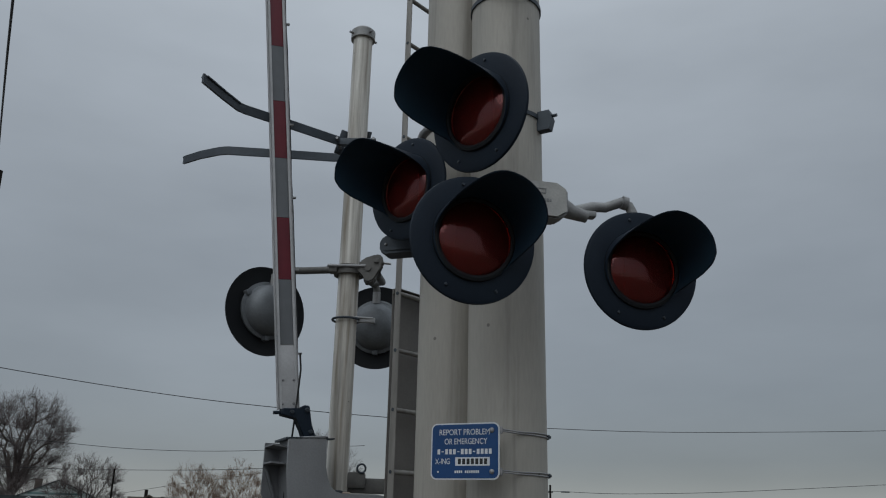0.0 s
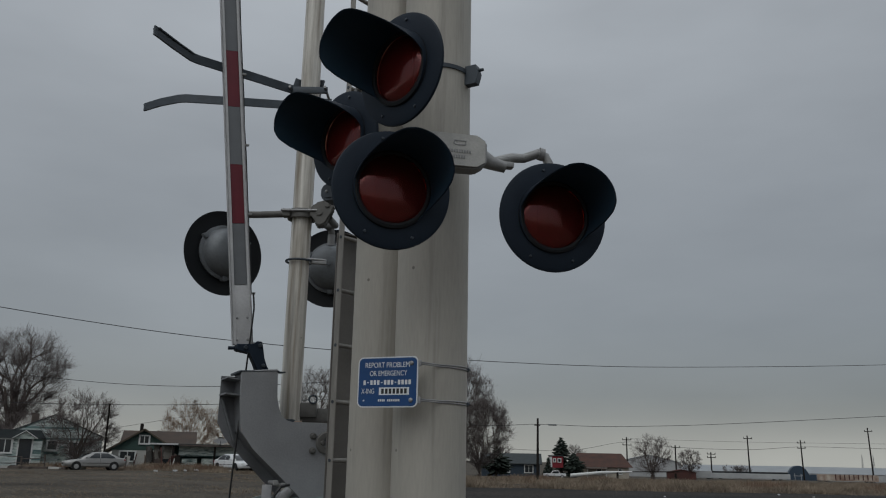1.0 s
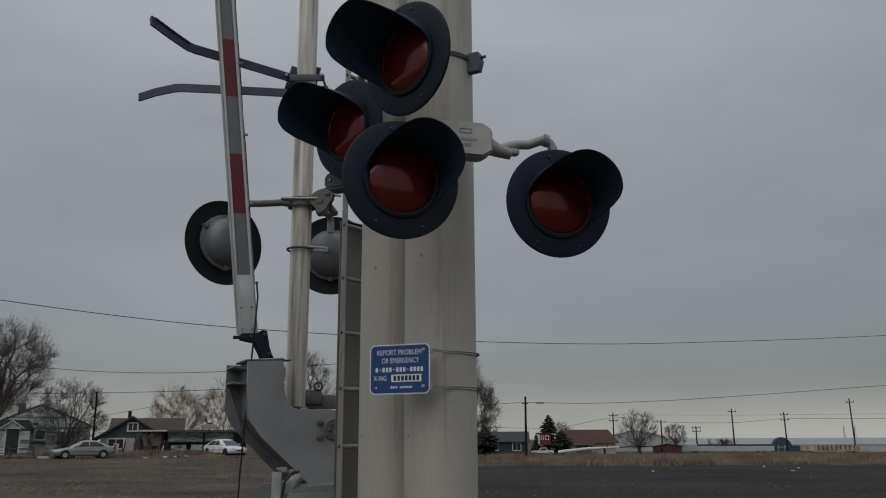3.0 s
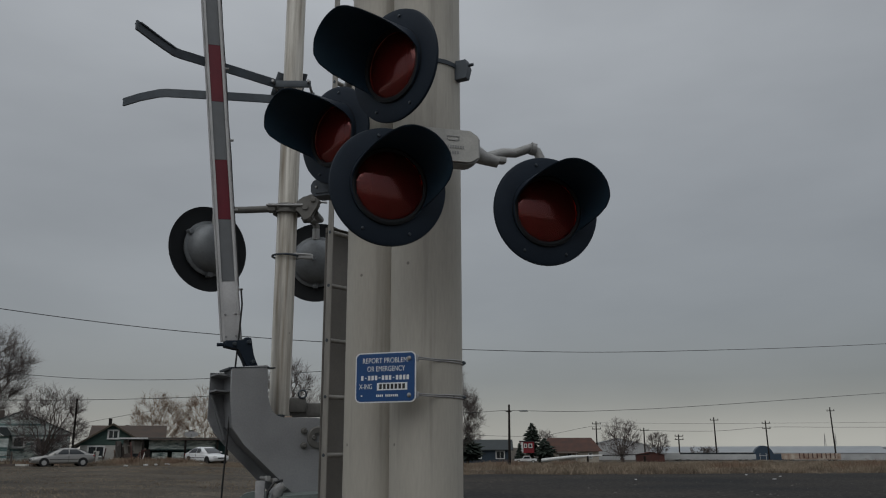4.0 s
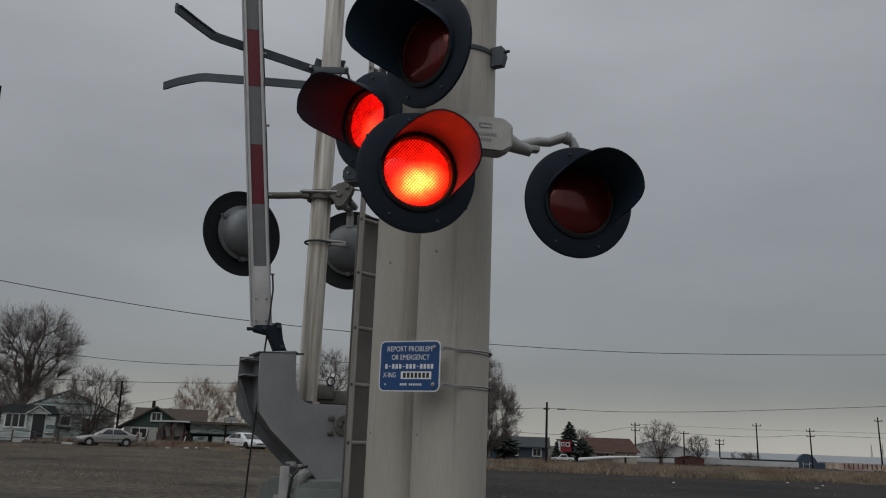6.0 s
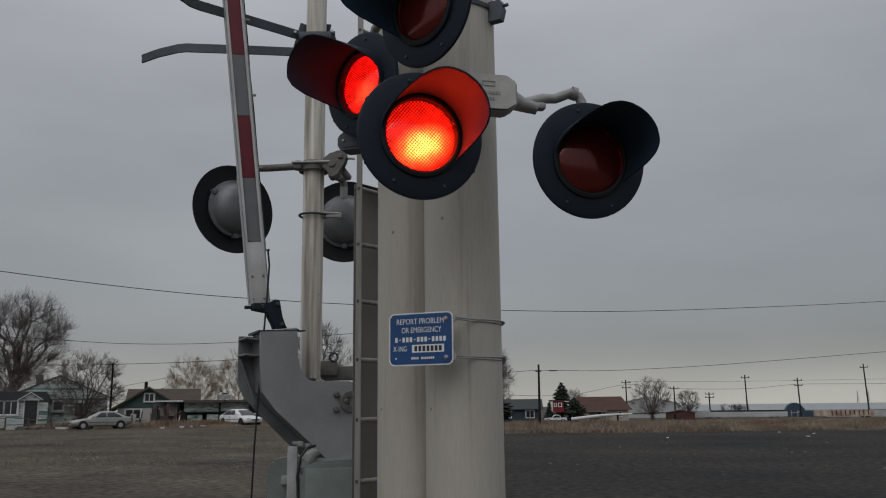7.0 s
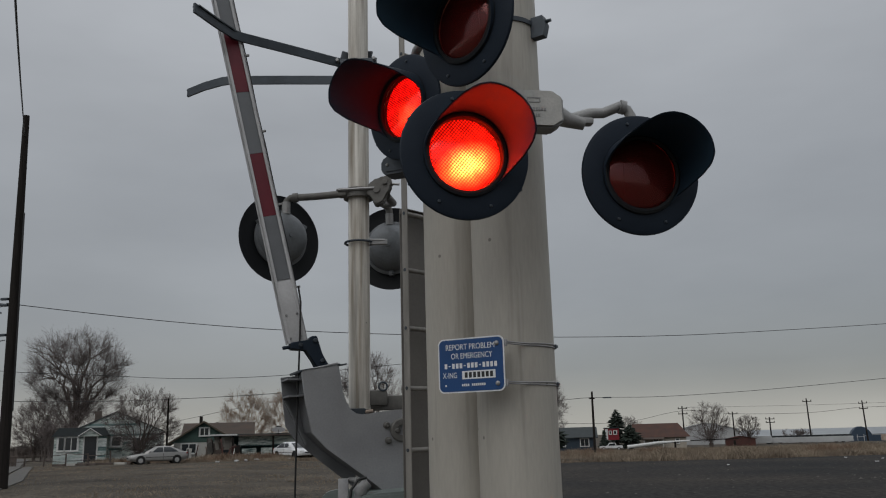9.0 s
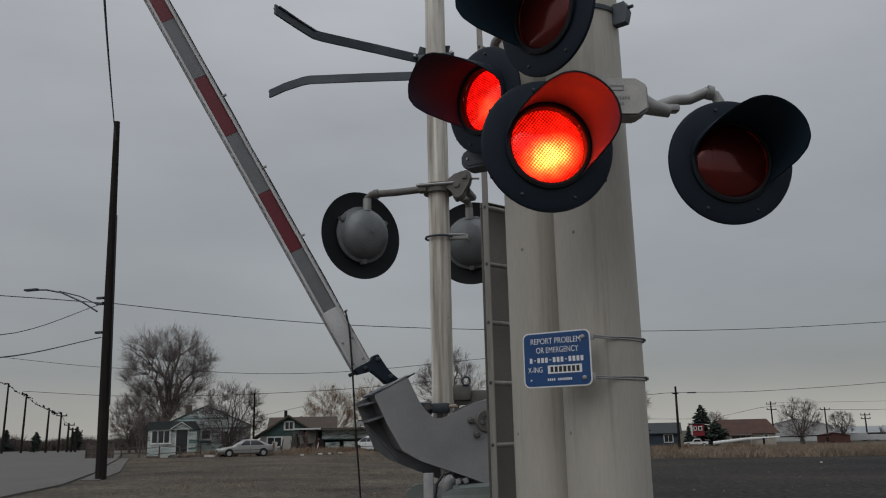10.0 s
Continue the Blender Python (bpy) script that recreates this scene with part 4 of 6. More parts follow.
def gate_arm():
    # local y points towards the camera side of the frame
    plate = [(0.491, 0.377), (0.485, 0.189), (0.466, 0.011), (0.386, -0.088), (0.182, -0.273), (0.052, -0.402), (-0.20, -0.45), (-0.26, -0.30), (-0.22, 0.06), (-0.058, 0.081), (0.15, 0.075), (0.19, 0.085), (0.225, 0.115), (0.245, 0.16), (0.256, 0.222), (0.264, 0.4)]
    bm = BM()
    prism(bm, plate, 0.14, 0.155)
    bmesh.ops.bevel(bm, geom=list(bm.edges), offset=0.004, segments=1, affect="EDGES")
    part("front_plate", bm, plate_paint, gate)
    rear = [(0.56, 0.36), (0.56, 0.07), (0.514, -0.016), (0.427, -0.109), (0.163, -0.365), (-0.2, -0.45), (-0.26, -0.30), (-0.22, 0.06), (0.15, 0.075), (0.225, 0.115), (0.256, 0.222), (0.264, 0.36)]
    bm = BM()
    prism(bm, rear, -0.115, -0.10)
    part("rear_plate", bm, shaded_plate, gate, "grey back plate with shade in its colour")
    # web along the outer edge and ribs between the plates
    line_f = [(0.470, 0.37), (0.466, 0.19), (0.448, 0.02), (0.375, -0.075), (0.175, -0.258), (0.05, -0.38)]
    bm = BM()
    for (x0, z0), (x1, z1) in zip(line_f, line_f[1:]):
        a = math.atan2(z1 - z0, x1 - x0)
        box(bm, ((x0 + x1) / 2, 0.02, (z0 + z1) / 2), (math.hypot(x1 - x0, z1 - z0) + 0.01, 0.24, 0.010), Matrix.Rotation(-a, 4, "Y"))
    part("web", bm, shaded_plate, gate)
    for x, z, ln, a in ((0.50, 0.33, 0.12, 8), (0.50, 0.235, 0.13, 4)):
        bm = BM()
        box(bm, (x, 0.0, z), (ln, 0.2, 0.010), Matrix.Rotation(radians(-a), 4, "Y"))
        part("rib", bm, shaded_plate, gate)
    bm = BM()
    box(bm, (0.503, -0.085, 0.08), (0.29, 0.03, 0.012), Matrix.Rotation(radians(-70), 4, "Y"))
    part("rib", bm, shaded_plate, gate)
    bm = BM()
    box(bm, (0.378, 0.02, 0.378), (0.25, 0.27, 0.014), Matrix.Rotation(radians(3), 4, "Y"), 0.003)
    box(bm, (0.238, 0.10, 0.384), (0.06, 0.07, 0.008), Matrix.Rotation(radians(3), 4, "Y"), 0.002)
    part("top_plate", bm, dark_bar, gate)
    bm = BM()
    box(bm, (0.252, 0.06, 0.27), (0.012, 0.05, 0.2), bevel=0.003)
    part("stop_bar", bm, dark_bar, gate)
    for x, z in ((0.015, -0.002), (0.015, -0.092), (-0.046, -0.043), (-0.1, 0.0), (-0.1, -0.09)):
        bm = BM()
        lathe(bm, [(0.0, 0.024), (0.011, 0.024), (0.0155, 0.018), (0.0155, 0.01), (0.021, 0.008), (0.021, 0.0)], 14, (x, 0.155, z))
        part("bolt", bm, cast_iron, gate)
    for x, z in ((0.19, -0.30), (0.235, -0.285)):
        bm = BM()
        tube(bm, [(x, 0.02, z), (x, 0.17, z)], 0.012, 8)
        box(bm, (x, 0.165, z), (0.03, 0.02, 0.03), bevel=0.004)
        part("counterweight_bolt", bm, cast_alu, gate)
    # arm mount
    bm = BM()
    prism(bm, [(0.512, 0.553), (0.512, 0.512), (0.42, 0.505), (0.372, 0.392), (0.29, 0.392), (0.335, 0.47), (0.348, 0.578), (0.385, 0.58), (0.40, 0.553)], -0.03, 0.05)
    bmesh.ops.bevel(bm, geom=list(bm.edges), offset=0.006, segments=1, affect="EDGES")
    tube(bm, [(0.51, 0.01, 0.53), (0.555, 0.01, 0.527)], 0.011, 8)
    part("arm_mount", bm, black_paint, gate, "black cast arm mount")
    for x, z in ((0.455, 0.532), (0.365, 0.55), (0.335, 0.425)):
        bm = BM()
        lathe(bm, [(0.0, 0.066), (0.010, 0.066), (0.014, 0.06), (0.014, 0.05)], 8, (x, 0.0, z))
        part("mount_bolt", bm, dark_bar, gate)
    bm = BM()
    lathe(bm, [(0.03, 0.172), (0.062, 0.172), (0.07, 0.165), (0.07, 0.154)], 24, (-0.075, 0.0, -0.043))
    part("hub", bm, cast_iron, gate, "dark round axle hub")


gate_arm()
LEAN = 6.6


def arm_boards():
    """The striped arm: a white channel with red and grey sheeting, leaning a little towards the street."""
    base = Vector((0.465, 0.0, 0.555))
    m = Matrix.Translation(base) @ Matrix.Rotation(radians(LEAN), 4, "Y")
    length, w, d = 7.2, 0.128, 0.042
    bm = BM()
    for sx in (-1, 1):
        box(bm, (sx * (w / 2 - 0.004), 0, length / 2), (0.008, d, length))
        box(bm, (sx * (w / 2 - 0.011), d / 2 - 0.003, length / 2), (0.022, 0.006, length))
    box(bm, (0, -0.004, length / 2), (w, 0.012, length))
    bm.transform(m)
    part("arm_channel", bm, arm_white, gate, "white aluminium arm channel")
    bm = BM()
    box(bm, (0, 0.004, 0.19), (w - 0.016, 0.026, 0.38), bevel=0.003)
    bm.transform(m)
    part("arm_foot", bm, arm_white, gate, "white foot of the arm")
    for x, z in ((-0.03, 0.03), (0.035, 0.03), (-0.035, 0.17), (0.03, 0.17)):
        bm = BM()
        lathe(bm, [(0, 0.024), (0.006, 0.023), (0.008, 0.017)], 8, (x, 0, z))
        bm.transform(m)
        part("rivet", bm, galv, gate)
    z, k = 0.388, 0
    while z < length - 0.1:
        bm = BM()
        top = min(z + 0.406, length)
        box(bm, (0.0, 0.004, (z + top) / 2), (w - 0.030, 0.008, top - z - 0.002))
        bm.transform(m)
        part("stripe", bm, arm_red if k % 2 else arm_grey, gate, "red reflective stripe" if k % 2 else "grey-white reflective stripe", smooth=False)
        z, k = top, k + 1
    # lamp cable clipped to the arm's inner edge
    bm = BM()
    pts = [(-w / 2 - 0.005 - 0.005 * abs(math.sin(q * 1.9)), -0.006, 0.33 + q * 0.23) for q in range(29)]
    tube(bm, pts, 0.0045, 6)
    bm.transform(m)
    part("lamp_cable", bm, rubber, gate, "thin black lamp cable")
    for q in (0.33, 0.86, 1.34, 1.85, 2.6, 3.4, 4.4):
        bm = BM()
        box(bm, (-w / 2 - 0.012, 0.0, q), (0.036, 0.02, 0.012), bevel=0.002)
        bm.transform(m)
        part("cable_clip", bm, cast_alu, gate)
    return m


ARM_M = arm_boards()

cable = thing("drop_cable", "black cable hanging loose from the gate arm", "cable", pose(0, 0, 0))


def drop_cable():
    bm = BM()
    pts = [(0.0, 0.0, 0.0), (0.012, 0.0, -0.10), (0.004, -0.005, -0.3), (-0.02, -0.01, -0.7), (-0.045, -0.015, -1.2), (-0.06, -0.02, -1.8), (-0.05, -0.02, -2.35), (-0.05, -0.02, -2.75)]
    fine = []
    for a, b in zip(pts, pts[1:]):
        for k in range(4):
            fine.append(Vector(a).lerp(Vector(b), k / 4))
    tube(bm, fine + [pts[-1]], 0.0058, 8)
    part("cable_length", bm, rubber, cable)


drop_cable()


def gate_machine():
    t = thing("gate_machine", "weathered grey-green gate machine box with rounded top", "gate machine", pose(-0.74, 5.28, 0, 0, 0, 8))
    bm = BM()
    pts = [(-0.19, 0.3), (0.24, 0.3), (0.24, 1.50), (-0.11, 1.485), (-0.16, 1.455), (-0.19, 1.40)]
    prism(bm, pts, -0.26, 0.2)
    bmesh.ops.bevel(bm, geom=list(bm.edges), offset=0.012, segments=2, affect="EDGES")
    part("case", bm, green_box, t)
    bm = BM()
    box(bm, (0.02, -0.268, 1.0), (0.36, 0.016, 0.9), bevel=0.004)
    part("door", bm, green_box, t)
    bm = BM()
    box(bm, (0.15, -0.285, 1.43), (0.05, 0.02, 0.018), bevel=0.004)
    part("latch", bm, rubber, t, "black latch")
    bm = BM()
    tube(bm, [(-0.16, -0.18, 1.0), (-0.16, -0.18, 1.44), (-0.14, -0.18, 1.51), (-0.10, -0.18, 1.545)], 0.03, 14)
    tube(bm, [(-0.16, -0.18, 1.42), (-0.16, -0.18, 1.45)], 0.04, 14)
    tube(bm, [(-0.15, -0.18, 1.485), (-0.135, -0.18, 1.515)], 0.04, 14)
    part("conduit", bm, galv, t, "silver flexible conduit elbow")
    bm = BM()
    box(bm, (-0.235, -0.22, 1.17), (0.055, 0.04, 0.8), bevel=0.004)
    part("support_bar", bm, galv, t)
    bm = BM()
    tube(bm, [(-0.19, -0.24, 1.25), (-0.205, -0.25, 1.4), (-0.19, -0.25, 1.51), (-0.155, -0.24, 1.56), (-0.11, -0.2, 1.57)], 0.008, 8)
    part("loop_cable", bm, rubber, t, "black cable loop")
    w = thing("counterweight", "grey-green round-cornered counterweight casting", "counterweight", pose(-1.05, 5.42, 0, 0, 0, 10))
    bm = BM()
    prism(bm, [(-0.11, 0.9), (0.13, 0.9), (0.13, 1.49), (-0.03, 1.49), (-0.08, 1.47), (-0.11, 1.42)], -0.05, 0.05)
    bmesh.ops.bevel(bm, geom=list(bm.edges), offset=0.012, segments=2, affect="EDGES")
    part("weight", bm, green_box, w)
    bm = BM()
    box(bm, (0.02, -0.07, 1.36), (0.1, 0.06, 0.05), bevel=0.008)
    part("fastener", bm, cast_alu, w)
    a = thing("counterweight_beam", "grey cast beam behind the gate mast", "beam", pose(-0.66, 5.72, 2.0, 0, 0, 12))
    bm = BM()
    box(bm, (0.0, 0, 0.0), (0.55, 0.12, 0.09), bevel=0.012)
    box(bm, (-0.19, -0.02, 0.03), (0.12, 0.14, 0.10), bevel=0.02)
    part("beam", bm, cast_iron, a)
    bm = BM()
    tube(bm, [(-0.16 + 0.026 * math.cos(q), -0.09, 0.10 + 0.026 * math.sin(q)) for q in (2 * math.pi * k / 16 for k in range(17))], 0.007, 6, False)
    part("lifting_eye", bm, dark_bar, a)


gate_machine()

# ---- things far off ----
def gable_block(bm, x0, x1, y0, y1, h, ridge, along="x", over=0.0):
    """Walls with gable ends; the ridge runs along x or y."""
    box(bm, ((x0 + x1) / 2, (y0 + y1) / 2, h / 2 - 0.3), (x1 - x0, y1 - y0, h + 0.6))
    if along == "y":
        prism(bm, [(x0, h - 0.01), (x1, h - 0.01), ((x0 + x1) / 2, ridge)], y0, y1)
    else:
        n0 = len(bm.verts)
        prism(bm, [(y0, h - 0.01), (y1, h - 0.01), ((y0 + y1) / 2, ridge)], -x1, -x0)
        bm.verts.ensure_lookup_table()
        bmesh.ops.rotate(bm, verts=bm.verts[n0:], cent=(0, 0, 0), matrix=Matrix.Rotation(radians(90), 3, "Z"))
    return bm


def roof_mesh(x0, x1, y0, y1, h, ridge, along="x", over=0.35, thick=0.14):
    bm = BM()
    if along == "y":
        xm, run, lo, hi = (x0 + x1) / 2, (x1 - x0) / 2, y0 - over, y1 + over
    else:
        xm, run, lo, hi = (y0 + y1) / 2, (y1 - y0) / 2, x0 - over, x1 + over
    drop = (ridge - h) / run * over
    sec = [(xm - run - over, h - drop), (xm, ridge), (xm + run + over, h - drop), (xm + run + over, h - drop + thick), (xm, ridge + thick), (xm - run - over, h - drop + thick)]
    if along == "y":
        prism(bm, sec, lo, hi)
    else:
        prism(bm, sec, -hi, -lo)
        bmesh.ops.rotate(bm, verts=bm.verts, cent=(0, 0, 0), matrix=Matrix.Rotation(radians(90), 3, "Z"))
    return bm


def window(parent, x, z, w, h, y, mull=1):
    f = part("window", box(BM(), (x, y - 0.03, z), (w + 0.22, 0.08, h + 0.22)), trim_white, parent, "white framed window", smooth=False)
    for k in range(mull + 1):
        ww = w / (mull + 1)
        part("pane", box(BM(), (x - w / 2 + ww * (k + 0.5), y - 0.075, z), (ww - 0.07, 0.02, h)), window_glass, f, "dark glass pane", smooth=False)
    part("sill", box(BM(), (x, y - 0.09, z - h / 2 - 0.1), (w + 0.24, 0.1, 0.06)), trim_white, f, smooth=False)


def door(parent, x, w, h, y, mat, z0=0.1):
    f = part("door", box(BM(), (x, y - 0.03, z0 + h / 2), (w, 0.07, h)), mat, parent, "dark painted door", smooth=False)
    part("door_frame", box(BM(), (x, y - 0.012, z0 + h / 2 + 0.03), (w + 0.2, 0.05, h + 0.12)), trim_white, f, smooth=False)


def at_ground(x, y, yaw=0.0, dz=0.0):
    return pose(x, y, ground_z(x, y) + dz, 0, 0, yaw)


BOARD_PAINTS = (material("flaking_white_boards", (0.74, 0.78, 0.76), 0.85, 0.0, (0.26, 0.33, 0.32), 1.6, 12.0, 0.1, 0.7, (0.5, 0.5, 3), 0.3, 0.15, 0.2),) * 6 + (material("bare_teal_boards", (0.2, 0.3, 0.29), 0.85, 0.0, (0.06, 0.1, 0.1), 1.6, 12.0, 0.1, 0.7, (0.5, 0.5, 3), 0.3, 0.2, 0.2), teal_wall)


def house_teal():
    t = thing("house", "small weathered house with peeling white and teal siding", "house", at_ground(-30.6, 65.2, 24, -0.1), "houses across the lot")
    part("wall", gable_block(BM(), -3.7, 3.5, 0, 8, 2.4, 4.0, "y"), teal_wall, t, "peeling white and teal boards", smooth=False)
    part("roof", roof_mesh(-3.7, 3.5, 0, 8, 2.4, 4.0, "y", 0.12, 0.08), dark_roof, t, smooth=False)
    part("wing_wall", box(BM(), (-2.55, -0.3, 0.95), (3.7, 2.6, 2.5)), teal_wall, t, smooth=False)
    bm = BM()
    prism(bm, [(-4.6, 2.18), (-0.5, 2.18), (-0.9, 2.8), (-4.1, 2.8)], -1.8, 1.6)
    part("wing_roof", bm, dark_roof, t, "dark green shingle hip", smooth=False)
    part("porch_roof", roof_mesh(-2.65, -1.15, -2.0, -1.4, 2.2, 2.7, "y", 0.1, 0.07), trim_white, t, smooth=False)
    part("porch_gable", prism(BM(), [(-2.65, 2.15), (-1.15, 2.15), (-1.9, 2.64)], -1.9, -1.65), teal_wall, t, smooth=False)
    part("step", box(BM(), (-1.85, -2.1, 0.1), (1.6, 0.9, 0.3)), concrete, t, smooth=False)
    door(t, -1.85, 0.85, 1.95, -1.6, window_glass, 0.2)
    window(t, -3.9, 1.62, 0.42, 0.9, -1.6, 0)
    window(t, -3.2, 1.62, 0.85, 0.9, -1.6, 1)
    window(t, -0.05, 1.72, 0.7, 0.62, -0.02, 0)
    window(t, 1.45, 1.45, 0.6, 1.0, -0.02, 0)
    brd = random.Random(77)
    for k in range(15):
        z = 0.2 + k * 0.155
        x = -0.6
        while x < 3.45:
            w = min(brd.uniform(0.9, 2.3), 3.48 - x)
            if brd.random() < 0.9:
                part("board", box(BM(), (x + w / 2, -0.012 - 0.006 * brd.random(), z), (w - 0.012, 0.024, 0.138)), brd.choice(BOARD_PAINTS), t, smooth=False)
            x += w
    for k in range(8):
        z = 2.52 + k * 0.17
        half = 3.5 * (4.0 - z - 0.1) / 1.6
        if half > 0.3:
            part("gable_board", box(BM(), (-0.1 + brd.uniform(-0.1, 0.1), -0.014, z), (2 * half, 0.026, 0.15)), brd.choice(BOARD_PAINTS), t, smooth=False)
    for k in range(13):
        z = 0.2 + k * 0.155
        for x0, x1 in ((-4.38, -2.4), (-1.3, -0.72)):
            if 1.05 < z < 2.2 and x0 < -4:
                continue
            part("board", box(BM(), ((x0 + x1) / 2, -1.612 - 0.006 * brd.random(), z), (x1 - x0, 0.024, 0.138)), brd.choice(BOARD_PAINTS), t, smooth=False)
    part("chimney", box(BM(), (-1.6, 3.0, 3.65), (0.55, 0.5, 1.1)), bark, t, smooth=False)


def house_green():
    t = thing("house", "bungalow with dark green gable and brown shingle roof", "house", at_ground(-25.0, 76.5, 17, -0.1), "houses across the lot")
    part("wall", gable_block(BM(), -4.2, 1.6, 0.3, 7, 1.9, 3.1, "x"), white_wall, t, smooth=False)
    part("roof", roof_mesh(-4.2, 1.6, 0.3, 7, 1.95, 3.15, "x", 0.4), brown_roof, t, smooth=False)
    part("gable_wall", box(BM(), (-2.6, -0.2, 0.7), (4.9, 1.6, 2.0)), white_wall, t, smooth=False)
    part("gable", prism(BM(), [(-5.4, 1.5), (0.3, 1.5), (-2.5, 3.2)], -1.02, 3.0), green_wall, t, "dark green boarded gable", smooth=False)
    part("gable_roof", roof_mesh(-5.2, 0.2, -1.0, 3.0, 1.55, 3.22, "y", 0.5, 0.16), material("mossy_brown_shingles", (0.1, 0.078, 0.056), 0.9, 0.0, (0.05, 0.046, 0.034), 1.2, 14.0, 0.3), t, "mossy brown shingles", smooth=False)
    for k in range(9):
        z = 1.62 + 0.16 * k
        half = 2.7 * (3.16 - z) / 1.68 - 0.1
        part("gable_board", box(BM(), (-2.52, -1.035, z), (2 * half, 0.03, 0.145)), green_wall, t, smooth=False)
    window(t, -2.45, 2.42, 0.75, 0.6, -1.05, 1)
    window(t, -3.75, 0.98, 1.25, 0.75, -1.0, 1)
    part("chimney", tube(BM(), [(-2.9, 1.2, 2.9), (-2.9, 1.2, 3.85)], 0.15, 8), pole_wood, t)
    w = thing("house", "low far house with a pale gable beyond the service pole", "house", at_ground(-33.2, 95, 12, -0.1), "houses across the lot")
    part("wall", gable_block(BM(), -3.0, 3.6, 0, 8, 2.2, 3.6, "y"), white_wall, w, smooth=False)
    part("roof", roof_mesh(-3.0, 3.6, 0, 8, 2.2, 3.6, "y", 0.4), brown_roof, w, smooth=False)
    window(w, 1.8, 1.5, 0.9, 0.8, 0.0, 1)


def carport():
    t = thing("carport", "low flat-roofed open carport with pale green panels", "carport", at_ground(-20.5, 70.5, 15, -0.05))
    part("roof", box(BM(), (0.2, 1.4, 1.94), (8.6, 3.6, 0.16)), dark_roof, t, smooth=False)
    part("fascia", box(BM(), (-3.1, -0.42, 1.98), (2.2, 0.05, 0.12)), trim_white, t, smooth=False)
    part("edge_board", box(BM(), (1.3, -0.42, 1.9), (6.4, 0.05, 0.14)), bark, t, smooth=False)
    part("back_wall", box(BM(), (0.4, 3.0, 0.95), (8.0, 0.15, 1.9)), teal_dark, t, smooth=False)
    for x, w, h, z in ((-0.55, 2.8, 0.8, 1.42), (2.15, 2.4, 0.75, 1.42), (-1.05, 1.2, 0.66, 0.5), (0.4, 0.95, 0.7, 0.5)):
        pan = part("panel", box(BM(), (x, 0.55, z), (w, 0.06, h)), teal_wall, t, "pale green panel", smooth=False)
        part("batten", box(BM(), (x, 0.51, z - h / 2 + 0.04), (w, 0.05, 0.07)), teal_dark, pan, smooth=False)
    for x in (-2.35, 0.95, 3.5, 4.3):
        part("post", box(BM(), (x, -0.2, 0.95), (0.17, 0.16, 1.95)), pole_wood, t, smooth=False)
    wall = part("side_wall", box(BM(), (-3.1, 0.3, 0.9), (1.6, 0.1, 1.9)), material("grey_board_wall", (0.24, 0.225, 0.2), 0.85, 0.0, (0.15, 0.14, 0.125), 1.2, 14.0, 0.1, 0.6, (4, 1, 0.4)), t, "bare grey boards", smooth=False)
    part("opening", box(BM(), (-2.95, 0.23, 0.4), (0.75, 0.06, 0.75)), window_glass, wall, "dark opening", smooth=False)
    part("board_strip", box(BM(), (-3.4, 0.23, 1.45), (0.16, 0.06, 0.9)), pole_wood, wall, smooth=False)
    sign = part("disc_sign", prism(BM(), [(1.35 + 0.5 * math.cos(q) * (1 + 0.18 * math.cos(2 * q)), 2.3 + 0.24 * math.sin(q)) for q in (2 * math.pi * k / 24 for k in range(24))], -0.54, -0.48), galv, t, "pale two-lobed sign on the roof edge")
    part("sign_cap", prism(BM(), [(1.05, 2.46), (1.6, 2.46), (1.5, 2.62), (1.2, 2.62)], -0.53, -0.49), pole_wood, sign, smooth=False)
    part("sign_post", tube(BM(), [(1.35, -0.5, 1.9), (1.35, -0.5, 2.3)], 0.05, 6), pole_wood, t)


def junk_heap():
    """Boards, posts and sheets leaning before the bungalow."""
    rng = random.Random(64)
    t = thing("junk_heap", "leaning heap of weathered boards, posts and pale sheets", "junk heap", at_ground(-23.4, 67.2, 14, -0.05))
    tints = (bark, brush_mat, white_wall, pole_wood, bark, concrete, rust_red)
    for k in range(34):
        x = rng.uniform(-2.1, 1.9)
        h = rng.uniform(0.7, 1.9) * (1 - 0.2 * abs(x) / 2)
        lean = Matrix.Rotation(rng.gauss(0, 0.22), 4, "Y") @ Matrix.Rotation(rng.gauss(0, 0.2), 4, "X")
        part("plank", box(BM(), (x, rng.uniform(-0.6, 0.6), h / 2), (rng.choice((0.08, 0.12, 0.2, 0.42)), 0.05, h), lean), rng.choice(tints), t, smooth=False)
    for k in range(5):
        part("crate", box(BM(), (rng.uniform(-1.8, 2.0), rng.uniform(-0.9, -0.3), 0.22), (rng.uniform(0.3, 0.6), 0.4, rng.uniform(0.3, 0.5)), Matrix.Rotation(rng.uniform(-0.5, 0.5), 4, "Z"), 0.02), rng.choice(tints), t, smooth=False)


def wheel(parent, x, y, r=0.31):
    bm = BM()
    lathe(bm, [(r * 0.6, -0.1), (r * 0.95, -0.1), (r, -0.05), (r, 0.05), (r * 0.95, 0.1), (r * 0.6, 0.1), (r * 0.6, -0.1)], 20, (x, y, r))
    w = part("tyre", bm, tyre_mat, parent)
    bm = BM()
    lathe(bm, [(0.0, -0.085), (r * 0.25, -0.09), (r * 0.6, -0.075), (r * 0.62, 0.0)], 20, (x, y, r))
    part("rim", bm, rim_mat, w)


